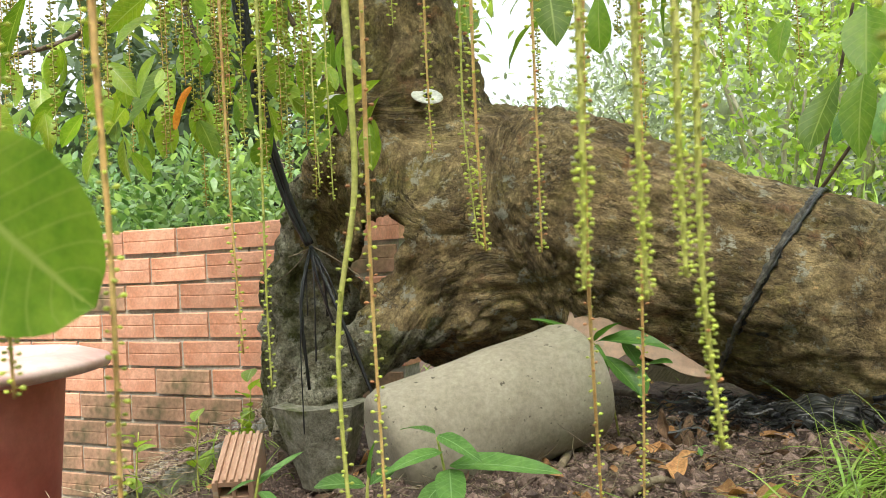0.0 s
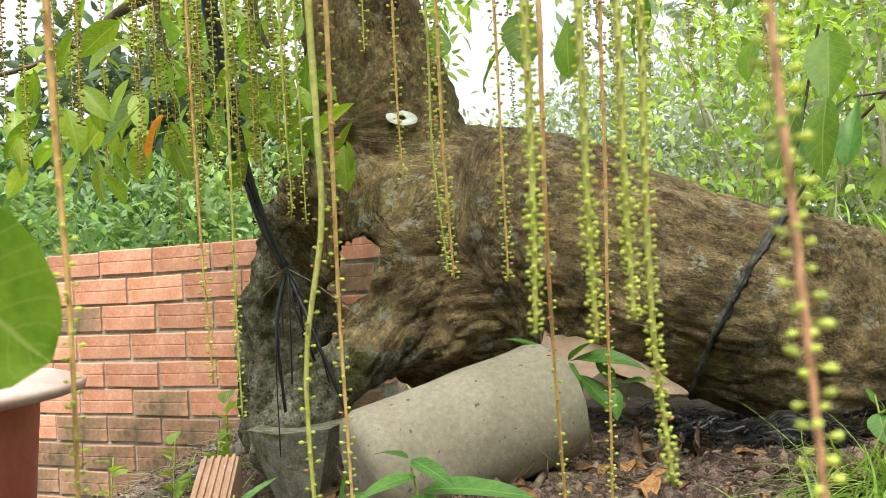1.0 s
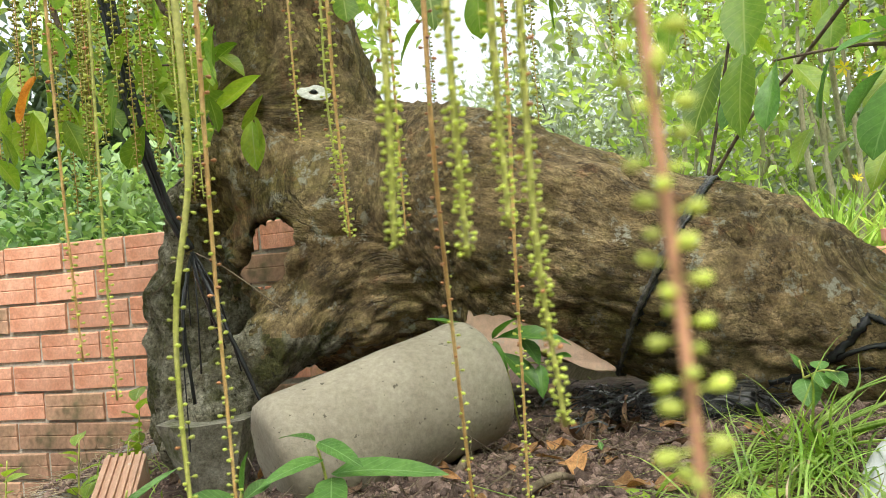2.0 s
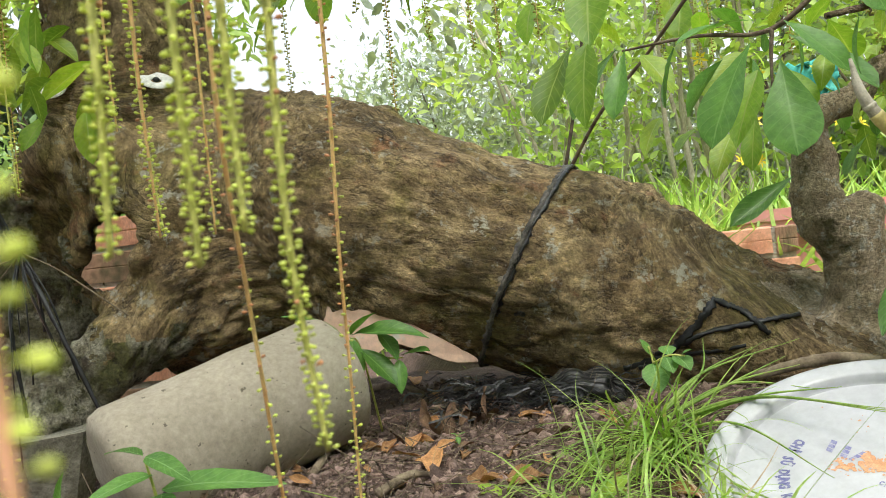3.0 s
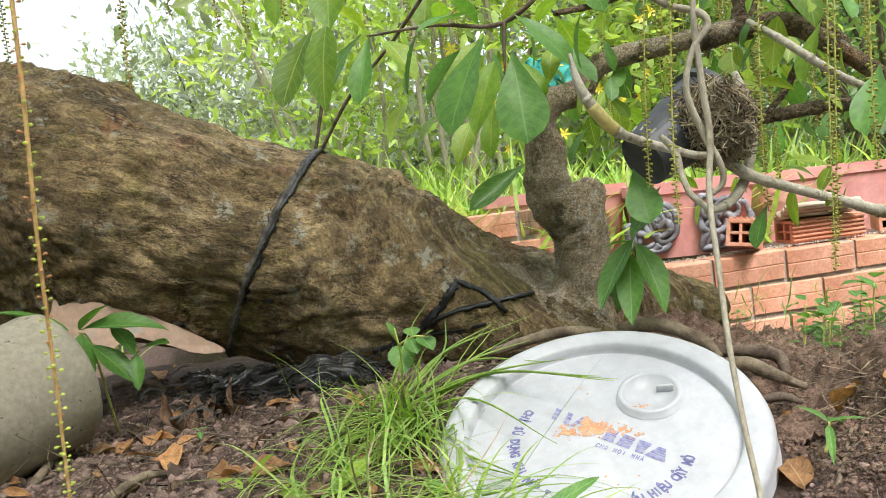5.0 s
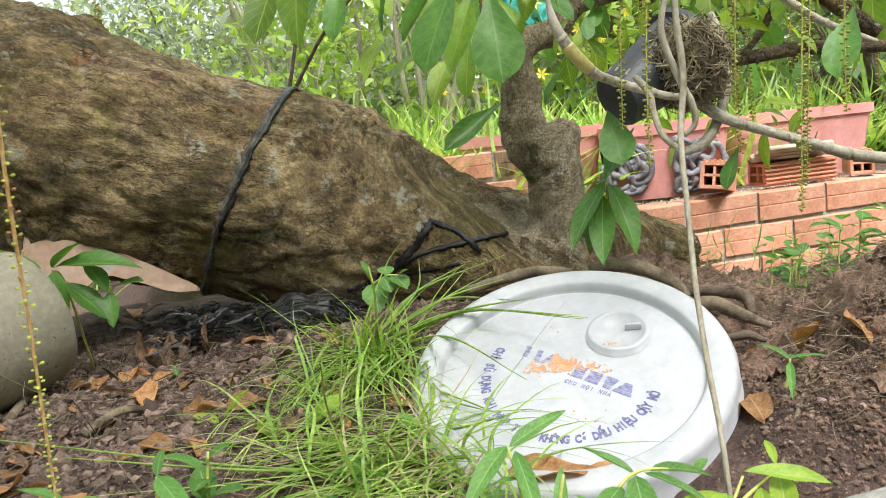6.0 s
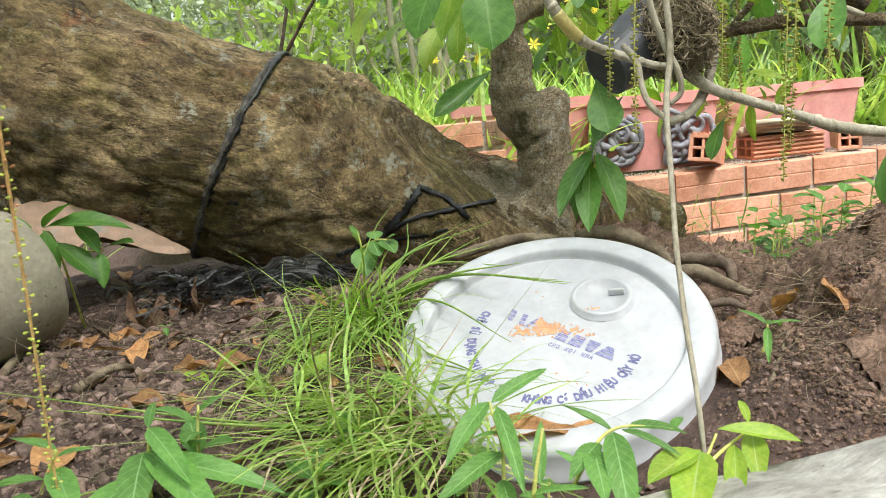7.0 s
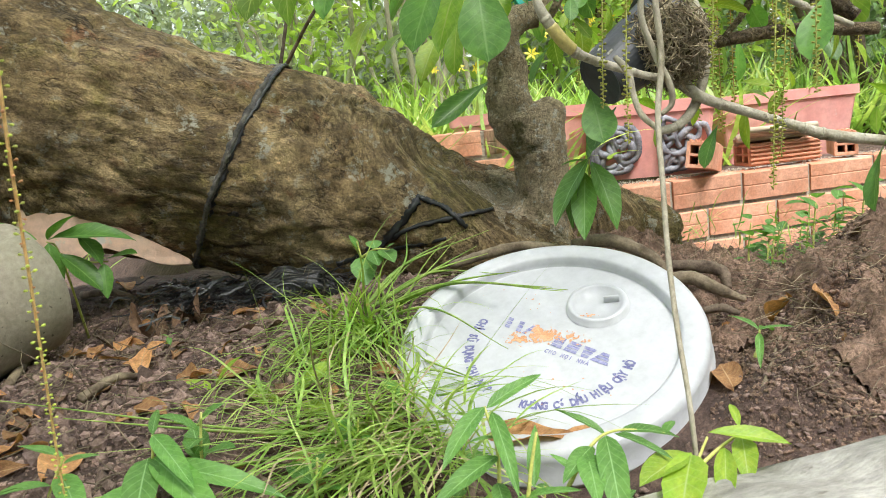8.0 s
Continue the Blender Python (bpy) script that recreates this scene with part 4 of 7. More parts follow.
for i, (a, b, c) in enumerate((((-0.197, 1.136, 0.279), (-0.222, 1.132, 0.250), (-0.255, 1.138, 0.228)), ((-0.194, 1.136, 0.278), (-0.147, 1.122, 0.251), (-0.076, 1.122, 0.190)), ((-0.198, 1.135, 0.276), (-0.217, 1.133, 0.269), (-0.228, 1.131, 0.266)))):
    under(part("string", tube([(*a, 0.0009), (*b, 0.0009), (*c, 0.0008)], 12, 5), ROOTM, label="pale cotton string"), band)


# ---- things in the bed ----
def rounded_rod(a, b, r, bevel=0.018, sides=40, taper=1.0):
    """A thick rod from a to b with worn, rounded ends."""
    L = (Vector(b) - Vector(a)).length
    prof = [(0, 0), (r - bevel, 0), (r - 0.3 * bevel, 0.3 * bevel), (r, bevel)]
    prof += [(r * (1 + (taper - 1) * t), bevel + (L - 2 * bevel) * t) for t in (0.2, 0.4, 0.6, 0.8, 1)]
    r2 = r * taper
    prof += [(r2 - 0.3 * bevel, L - 0.3 * bevel), (r2 - bevel, L), (0, L)]
    bm = lathe(prof, sides)
    rot = (Vector(b) - Vector(a)).to_track_quat("Z", "Y").to_matrix().to_4x4()
    bmesh.ops.transform(bm, matrix=Matrix.Translation(a) @ rot, verts=bm.verts)
    for w in bm.verts:
        w.co += Vector(w.normal) * (0.004 * noise.noise(w.co * 14) + 0.0015 * noise.noise(w.co * 60))
    return bm


tagged(part("concrete_post", rounded_rod((-0.075, 0.985, 0.022), (0.165, 1.125, 0.088), 0.079), CONCRETE), "short thick concrete post propped under the trunk", "post")

# foot block below the hollow leg
foot = lathe([(0, 0), (0.034, 0), (0.037, 0.01), (0.069, 0.112), (0.072, 0.12), (0.065, 0.12), (0, 0.115)], 6)
for w in foot.verts:
    w.co += Vector((1, 1, 0.3)) * 0.004 * noise.noise(w.co * 30)
ob = part("foot_block", foot, MOSSY, smooth=False)
ob.matrix_world = pose(-0.207, 1.188, -0.066, 0, 0, 20) @ Matrix.Diagonal((1, 1, 1.0, 1))
tagged(ob, "mossy tapered concrete block under the hollow leg", "block")


def grooved_brick(name, label, m, material=BRICK, cells=2):
    """A hollow brick: grooved outside, square cells through its length."""
    t = thing(name, label, "brick", m, "loose bricks")
    L, W, H = 0.165, 0.08, 0.08
    wall = 0.011
    for name_, size, at in (("side", (L, wall, H), (0, (W - wall) / 2, 0)), ("side", (L, wall, H), (0, -(W - wall) / 2, 0)), ("top", (L, W - 2 * wall, wall), (0, 0, (H - wall) / 2)),
                            ("bottom", (L, W - 2 * wall, wall), (0, 0, -(H - wall) / 2)), ("web", (L - 0.004, 0.008, H - 2 * wall), (0, 0, 0)), ("web", (L - 0.004, W - 2 * wall, 0.008), (0, 0, 0)),
                            *(("ridge", (L, 0.007, 0.007), (0, -0.03 + 0.015 * k, H / 2 + 0.003)) for k in range(5))):
        bm = bmesh.new()
        box(bm, size, Matrix.Translation(at), 0.001)
        part(name_, bm, material, t, smooth=False)
    # a dark block plugs the cells to imitate the shade inside them
    inner = bmesh.new()
    box(inner, (0.01, W - 2 * wall, H - 2 * wall), Matrix.Translation((0.02, 0, 0)))
    part("core", inner, CELL_SHADE, t, "dark block standing in for shade inside the cells", smooth=False)
    return t


grooved_brick("hollow_brick", "grooved pink hollow brick lying in the litter", pose(-0.290, 1.075, -0.017, 0, -20, 102) @ Matrix.Diagonal((0.68, 0.64, 0.64, 1)), TERRACOTTA)
grooved_brick("hollow_brick", "hollow brick end showing square cells", pose(-0.340, 2.060, 0.300, 0, 0, -60))

# broken terracotta shard leaning behind the post
bm = bmesh.new()
edge2 = spline([(-0.045, -0.06), (-0.04, 0.03), (-0.026, 0.064), (-0.014, 0.069), (0.001, 0.07), (0.019, 0.065), (0.046, 0.042), (0.082, 0.013), (0.125, -0.016), (0.15, -0.034), (0.168, -0.047), (0.166, -0.053), (0.15, -0.051), (0.125, -0.045), (0.09, -0.026), (0.05, -0.012), (0.02, -0.03), (-0.005, -0.05), (-0.03, -0.085), (-0.045, -0.06)], 76)[:-1]
rings = []
for depth_, sc in ((0.0, 0.97), (-0.003, 1.0), (-0.010, 1.0), (-0.013, 0.97)):
    rings.append([bm.verts.new(((x - 0.07) * sc + 0.07, depth_ + 0.5 * (x - 0.05) ** 2, (z - 0.02) * sc + 0.02 + 0.0015 * noise.noise((x * 90, z * 90, 0)))) for x, z in edge2])
n2 = len(edge2)
for r, s2 in zip(rings, rings[1:]):
    for k in range(n2):
        bm.faces.new((r[k], r[(k + 1) % n2], s2[(k + 1) % n2], s2[k]))
bm.faces.new(rings[0])
bm.faces.new(rings[-1][::-1])
bmesh.ops.recalc_face_normals(bm, faces=bm.faces)
ob = part("terracotta_shard", bm, PALE_TILE, smooth=False)
ob.matrix_world = Matrix.Translation((0.186, 1.262, 0.113))
tagged(ob, "broken pale terracotta shard leaning behind the post", "shard")

# ---- lid ----
LZ = Vector((-0.267, -0.35, 0.898)).normalized()
LX = (Vector((1, 0, 0)) - LZ * LZ.x).normalized()
LIDM = Matrix.Translation((0.630, 0.763, 0.003)) @ Matrix((LX, LZ.cross(LX), LZ)).transposed().to_4x4()
lid = thing("bucket_lid", "white plastic paint bucket lid with blue print lying tilted on soil", "lid", LIDM)
part("rim", lathe([(0, -0.010), (0.126, -0.010), (0.127, -0.006), (0.128, 0.001), (0.131, 0.003), (0.146, 0.003), (0.152, 0.001), (0.155, -0.005), (0.156, -0.03), (0.158, -0.031), (0.158, -0.036),
                   (0.154, -0.037), (0.152, -0.012), (0, -0.014)], 96), LID, lid)
part("panel", lathe([(0, -0.0085), (0.122, -0.0085), (0.1262, -0.0095)], 96), LID, lid)
sp = part("spout_ring", lathe([(0.0, 0.002), (0.0235, 0.002), (0.0255, 0.0065), (0.028, 0.0075), (0.031, 0.0065), (0.0325, 0.0), (0.033, -0.0)], 48), LID, lid)
sp.location = (0.0685, 0.0165, -0.008)
bm = bmesh.new()
box(bm, (0.016, 0.003, 0.008), Matrix.Rotation(radians(-30), 4, "Z") @ Matrix.Translation((0.012, 0, 0)), 0.0008)
pull = part("pull_tab", bm, LID, sp)
pull.location = (0.004, 0.002, 0.006)


def letters(text, size, radius=0.0, a0=0.0, a1=0.0, narrow=0.68):
    """Flat letters as one mesh: on an arc with their heads inward, or along x."""
    bm = bmesh.new()
    spread = [(i + 0.5) / len(text) for i in range(len(text))]
    for ch, u in zip(text, spread):
        if ch == " ":
            continue
        cu = bpy.data.curves.new("letter", "FONT")
        cu.body, cu.size, cu.align_x, cu.offset = ch, size, "CENTER", size * 0.06
        cu.resolution_u = 2
        ob = bpy.data.objects.new("letter", cu)
        scene.collection.objects.link(ob)
        bpy.context.view_layer.update()
        me = bpy.data.meshes.new_from_object(ob.evaluated_get(bpy.context.evaluated_depsgraph_get()))
        me.transform(Matrix.Diagonal((narrow, 1, 1, 1)))
        n0 = len(bm.verts)
        bm.from_mesh(me)
        bm.verts.ensure_lookup_table()
        if radius:
            a = radians(a0 + (a1 - a0) * u)
            m = Matrix.Rotation(a, 4, "Z") @ Matrix.Translation((radius, 0, 0)) @ Matrix.Rotation(radians(90), 4, "Z")
        else:
            m = Matrix.Translation(((u - 0.5) * len(text) * size * 0.66, 0, 0))
        bmesh.ops.transform(bm, matrix=m, verts=bm.verts[n0:])
        bpy.data.objects.remove(ob)
        bpy.data.curves.remove(cu)
        bpy.data.meshes.remove(me)
    return bm


ink = part("printed_warning", letters("CHỈ SỬ DỤNG KHI NẮP T", 0.0125, 0.087, 115, 203), INK, lid, "curved blue warning print", smooth=False)
ink.location = (0, -0.003, -0.0082)
ink = part("printed_warning", letters("KHÔNG CÓ DẤU HIỆU CẬY MỞ", 0.0125, 0.087, 219, 307), INK, lid, "curved blue warning print", smooth=False)
ink.location = (0, -0.003, -0.0082)
for x, q4 in ((-0.058, ((-0.008, 0.009), (-0.002, 0.009), (0.002, -0.007), (-0.004, -0.007))), (-0.046, ((-0.006, 0.009), (0.0, 0.009), (0.004, -0.007), (-0.002, -0.007))), (-0.036, ((0.0, 0.009), (0.005, 0.009), (-0.001, -0.007), (-0.005, -0.007))),
              (0.002, ((-0.006, -0.008), (0.006, -0.008), (0.004, 0.008), (-0.006, 0.008))), (0.018, ((-0.007, -0.008), (0.007, -0.008), (0.006, 0.008), (-0.006, 0.008))), (0.034, ((-0.003, -0.008), (0.004, -0.008), (0.007, 0.008), (-0.007, 0.008))),
              (0.051, ((-0.010, -0.008), (0.010, -0.008), (0.003, 0.008), (-0.003, 0.008)))):
    a, b, c, d = (Vector((*p, 0)) for p in q4)
    mark = bmesh.new()
    for sub in range(3):
        lo, hi = sub / 3, (sub + 0.8) / 3
        mark.faces.new([mark.verts.new(p) for p in (a.lerp(d, lo), b.lerp(c, lo), b.lerp(c, hi), a.lerp(d, hi))])
    logo = part("printed_bar", mark, PALE_INK, lid, "worn blue printed bar", smooth=False)
    logo.matrix_basis = Matrix.Translation((0.008, -0.004, -0.0080)) @ Matrix.Rotation(radians(-64), 4, "Z") @ Matrix.Translation((x, 0, 0))
slog = part("printed_line", letters("CHO MỌI NHÀ", 0.0068), PALE_INK, lid, "small blue printed line", smooth=False)
slog.matrix_basis = Matrix.Translation((0.001, -0.029, -0.0081)) @ Matrix.Rotation(radians(-60), 4, "Z")


def splash(n, spread, size, seed):
    """Thin dried spatter: ragged flakes."""
    rng = random.Random(seed)
    bm = bmesh.new()
    for _ in range(n):
        r = rng.random() ** 0.7
        a = rng.uniform(0, 2 * math.pi)
        c = Vector((spread[0] * r * math.cos(a), spread[1] * r * math.sin(a), rng.uniform(0, 0.0002)))
        s = size * rng.uniform(0.25, 1) * (1.15 - r)
        ring = [bm.verts.new(c + Vector((s * math.cos(2 * math.pi * k / 9) * rng.uniform(0.5, 1.3), s * math.sin(2 * math.pi * k / 9) * rng.uniform(0.5, 1.3), 0))) for k in range(9)]
        bm.faces.new(ring)
    return bm


for (x, y), spread, n, s in (((0.0, 0.015), (0.022, 0.014), 90, 0.0062), ((0.02, -0.006), (0.03, 0.010), 46, 0.0036), ((-0.022, 0.024), (0.018, 0.014), 30, 0.0038), ((-0.02, -0.06), (0.09, 0.05), 16, 0.0014), ((0.03, 0.07), (0.07, 0.04), 14, 0.0016)):
    mud = part("mud_stain", splash(n, spread, s, int(n)), RUST, lid, "dried orange mud", smooth=False)
    mud.matrix_basis = Matrix.Translation((x, y, -0.0081)) @ Matrix.Rotation(radians(-58), 4, "Z")
mud = part("mud_stain", splash(9, (0.006, 0.012), 0.004, 6), RUST, sp, "dried orange mud", smooth=False)
mud.matrix_basis = pose(-0.019, -0.014, 0.0072, 0, 0, 40)

# ---- big red pot outside the bed ----
pot = thing("flower_pot", "large faded red plastic flower pot with wide rim", "pot", (-0.86, 1.28, -0.355))
R0 = 0.212
part("body", lathe([(0, 0), (0.13, 0), (0.135, 0.02), (R0 - 0.045, 0.43), (R0 - 0.04, 0.455)], 56), REDPOT, pot)
part("rim", lathe([(R0 - 0.042, 0.44), (R0 + 0.012, 0.45), (R0 + 0.028, 0.455), (R0 + 0.031, 0.466), (R0 + 0.026, 0.472), (R0 - 0.01, 0.483), (R0 - 0.045, 0.486), (R0 - 0.056, 0.478), (R0 - 0.07, 0.40), (0.0, 0.39)], 56), BLEACHED, pot, "sun-bleached pink rim")


# ---- heap of fibrous soil beside the lid ----
gx, gy = np.meshgrid(np.linspace(0.80, 1.32, 190), np.linspace(0.45, 1.2, 270))
hx, hy = gx.ravel(), gy.ravel()
wall = np.minimum.reduce([hx - 0.80, 1.32 - hx, hy - 0.45, 1.2 - hy])
at3 = np.stack([hx, hy, 0 * hx], 1)
hz = ground_height(hx, hy) + 0.007 * np.clip(wall / 0.05, 0, 1) - 0.006 + 0.015 * fbm(at3 * 36, 4, 41) + 0.008 * np.abs(fbm(at3 * 110, 3, 43))
hq = [(r * 190 + c, r * 190 + c + 1, r * 190 + 191 + c, r * 190 + 190 + c) for r in range(269) for c in range(189)]
me = mesh_from(np.stack([hx, hy, hz], 1), hq, "soil_heap")
me.materials.append(RED_SOIL)
tagged(new("soil_heap", me), "low heap of fibrous reddish brown soil beside the lid", "soil heap", kind="stuff")


# ---- soil litter ----
def lumps(name, n, seed, place, size, material):
    """Many small angular crumbs as one mesh."""
    rng = np.random.default_rng(seed)
    bm = bmesh.new()
    bmesh.ops.create_icosphere(bm, subdivisions=1, radius=1)
    bv = np.array([w.co[:] for w in bm.verts])
    bf = np.array([[w.index for w in fa.verts] for fa in bm.faces])
    bm.free()
    p = place(rng, n)
    s = size[0] + (size[1] - size[0]) * rng.random(n) ** 3
    jit = 1 + 0.26 * rng.standard_normal((n, len(bv), 1)).clip(-1.5, 1.5)
    st = 0.6 + 0.8 * rng.random((n, 1, 3))
    p[:, 2] += s * 0.25
    vv = p[:, None] + s[:, None, None] * bv[None] * jit * st
    me = mesh_from(vv.reshape(-1, 3), (bf[None] + len(bv) * np.arange(n)[:, None, None]).reshape(-1, 3), name)
    me.materials.append(material)
    for poly in me.polygons:
        poly.use_smooth = False
    return me


def on_soil(x0, x1, y0, y1, pad=0.0):
    def place(rng, n):
        x, y = rng.uniform(x0, x1, 2 * n), rng.uniform(y0, y1, 2 * n)
        free = ((x - 0.64) / (0.155 + pad)) ** 2 + ((y - 0.755) / (0.15 + pad)) ** 2 > 1
        x, y = x[free][:n], y[free][:n]
        return np.stack([x, y, ground_height(x, y)], 1)
    return place


tagged(new("soil_crumbs", lumps("soil_crumbs", 30000, 1, on_soil(-0.45, 1.3, 0.5, 1.45), (0.0007, 0.0038), CLOD)), "loose crumbs and clods of brown soil", "soil", kind="stuff")
tagged(new("soil_clods", lumps("soil_clods", 2600, 2, on_soil(0.0, 0.62, 0.6, 1.25), (0.0018, 0.0085), CLOD)), "larger purplish brown soil clods", "soil", kind="stuff")
tagged(new("heap_crumbs", lumps("heap_crumbs", 42000, 3, on_soil(0.76, 1.3, 0.42, 1.2), (0.0006, 0.0034), RED_SOIL)), "fibrous reddish crumbs on the soil heap", "soil", kind="stuff")


def fibres(n, seed, place, length, r, material, lift=0.6):
    """Fine dry rootlets and straws lying about, as one mesh of thin three-sided tubes."""
    rng = np.random.default_rng(seed)
    p = place(rng, n)
    vs, fs = [], []
    for i in range(n):
        a = rng.uniform(0, 2 * np.pi)
        d = np.array([np.cos(a), np.sin(a), rng.uniform(-0.1, lift)])
        b = rng.standard_normal(3) * 0.5
        L = rng.uniform(*length)
        base = len(vs)
        for k in range(5):
            t = k / 4
            c = p[i] + L * (d * t + b * t * t * 0.8) + np.array([0, 0, 0.003])
            c[2] = max(c[2], p[i][2] - 0.002)
            for j in range(3):
                w = 2 * np.pi * j / 3
                vs.append(c + r * (1 - 0.5 * t) * np.array([np.cos(w), np.sin(w) * 0.7, np.sin(w)]))
        for k in range(4):
            for j in range(3):
                fs.append((base + 3 * k + j, base + 3 * k + (j + 1) % 3, base + 3 * k + 3 + (j + 1) % 3, base + 3 * k + 3 + j))
    me = mesh_from(np.array(vs), fs, "fibres")
    me.materials.append(material)
    return me


tagged(new("dry_rootlets", fibres(4200, 5, on_soil(0.75, 1.4, 0.42, 1.3, 0.04), (0.01, 0.045), 0.00055, ROOTM, 0.35)), "fine dry rootlets matted over the heap", "rootlets", kind="stuff")
tagged(new("straw_litter", fibres(1400, 6, on_soil(-0.4, 0.85, 0.6, 1.3, 0.06), (0.015, 0.07), 0.0007, ROOTM, 0.2)), "thin straws and rootlets on the soil", "straw", kind="stuff")


def edging(rng, n):
    x, y = rng.normal(-0.485, 0.03, n), rng.uniform(0.85, 1.75, n)
    return np.stack([x, y, np.maximum(ground_height(x, y), np.where(abs(x + 0.487) < 0.024, -0.05, -0.3))], 1)


tagged(new("edging_crumbs", lumps("edging_crumbs", 3000, 21, edging, (0.001, 0.005), CLOD)), "soil crumbs lying along the stone edging", "soil", kind="stuff")
tagged(new("edging_straw", fibres(700, 22, edging, (0.01, 0.05), 0.0008, STRAW, 0.3)), "dry straw lying along the stone edging", "straw", kind="stuff")
tagged(new("heap_straw", fibres(1500, 25, on_soil(0.78, 1.35, 0.45, 1.25, 0.05), (0.008, 0.04), 0.0005, STRAW, 0.3)), "pale straws and fibres mixed into the heap", "straw", kind="stuff")
tagged(new("soil_grit", lumps("soil_grit", 14000, 31, on_soil(0.0, 0.6, 0.62, 1.2), (0.0005, 0.0022), CLOD)), "fine loose grit over the soil", "soil", kind="stuff")
tagged(new("heap_foot_crumbs", lumps("heap_foot_crumbs", 9000, 32, on_soil(0.7, 1.15, 0.48, 0.75), (0.0006, 0.003), RED_SOIL)), "crumbs at the foot of the heap", "soil", kind="stuff")


# ---- canes, vine and pot hung in the side branches ----
def cane(name, label, category, rows, material, nodes=(), n=40, tip=None):
    """A jointed stem: a tube with slightly swollen rings at its joints."""
    t = thing(name, label, category, rows[0][:3])
    rows = [(*r[:3], 0.76 * r[3]) for r in rows]
    p = spline(rows, n)
    bm = tube(rows, n, 10, 0.03, seed=len(rows))
    under(part("stem", bm, material), t)
    for k in nodes:
        i = int(k * (n - 2))
        a, b = Vector(p[i][:3]), Vector(p[i + 1][:3])
        r = float(p[i][3])
        d = (b - a).normalized() * 0.0025
        under(part("joint", tube([(*(a - d), r * 1.02), (*a, r * 1.16), (*(a + d), r * 1.02)], 6, 10), CANE, label="pale joint ring"), t)
    return t


G = "orchid canes"
c1 = cane("orchid_cane", "pale jointed orchid cane with yellow-green stretch", "cane",
          [(0.679, 0.825, 0.363, 0.002), (0.685, 0.820, 0.325, 0.007), (0.710, 0.818, 0.290, 0.0085), (0.733, 0.819, 0.275, 0.0068), (0.775, 0.813, 0.259, 0.006), (0.818, 0.806, 0.247, 0.0055), (0.874, 0.817, 0.256, 0.006)], CANE, (0.22, 0.45, 0.6, 0.75, 0.9))
p = spline([(0.679, 0.825, 0.363, 0.002), (0.685, 0.820, 0.325, 0.007), (0.710, 0.818, 0.290, 0.0085), (0.733, 0.819, 0.275, 0.0068)], 20)
under(part("sheath", tube([(*r[:3], 0.83 * r[3]) for r in p[9:16]], 14, 10, 0.03), SHEATH, label="yellow-green dry sheath"), c1)
c2 = cane("orchid_cane", "long grey cane with a green tip", "cane",
          [(0.855, 0.824, 0.244, 0.011), (0.880, 0.812, 0.220, 0.0085), (0.929, 0.792, 0.198, 0.0075), (0.973, 0.774, 0.180, 0.0075), (1.011, 0.758, 0.164, 0.009), (1.072, 0.733, 0.151, 0.008)], CANE, (0.3, 0.5, 0.7, 0.8))
c3 = cane("orchid_cane", "short bent grey-green cane", "cane",
          [(0.914, 0.860, 0.338, 0.005), (0.910, 0.838, 0.296, 0.008), (0.899, 0.828, 0.252, 0.008), (0.880, 0.823, 0.215, 0.0075), (0.854, 0.821, 0.193, 0.007), (0.830, 0.830, 0.187, 0.006)], CANE, (0.35, 0.6, 0.85))
c4 = cane("orchid_cane", "grey cane slanting over the pot", "cane",
          [(1.010, 0.935, 0.411, 0.005), (0.984, 0.868, 0.380, 0.006), (0.994, 0.830, 0.347, 0.0065), (1.032, 0.813, 0.316, 0.006), (1.088, 0.789, 0.286, 0.005)], CANE, (0.3, 0.55, 0.8))
for c in (c1, c2, c3, c4):
    tagged(c, group=G)
cane("hanging_vine", "long pale woody vine hanging down to the soil", "vine",
     [(0.752, 0.715, 0.446, 0.0038), (0.744, 0.714, 0.375, 0.0040), (0.743, 0.711, 0.319, 0.0040), (0.737, 0.699, 0.262, 0.0040), (0.716, 0.682, 0.208, 0.0036), (0.689, 0.646, 0.149, 0.0032),
      (0.662, 0.610, 0.097, 0.0030), (0.638, 0.573, 0.044, 0.0029), (0.622, 0.544, -0.002, 0.0027), (0.610, 0.520, -0.09, 0.0024)], PALE_BARK, (), 70)
cane("hanging_vine", "pale woody vine looped over the branch", "vine",
     [(0.703, 0.743, 0.409, 0.0040), (0.729, 0.731, 0.386, 0.0044), (0.748, 0.712, 0.374, 0.0048), (0.754, 0.709, 0.361, 0.0044), (0.739, 0.714, 0.340, 0.0038), (0.729, 0.715, 0.305, 0.0040), (0.738, 0.709, 0.266, 0.0042), (0.742, 0.695, 0.236, 0.0040), (0.742, 0.694, 0.219, 0.0036), (0.732, 0.697, 0.210, 0.0032)], PALE_BARK, (), 60)
cane("hanging_vine", "short pale vine stub", "vine",
     [(0.721, 0.748, 0.268, 0.0036), (0.725, 0.735, 0.253, 0.0052), (0.722, 0.724, 0.230, 0.0040), (0.721, 0.712, 0.211, 0.0040), (0.729, 0.698, 0.196, 0.0036)], PALE_BARK, (), 30)

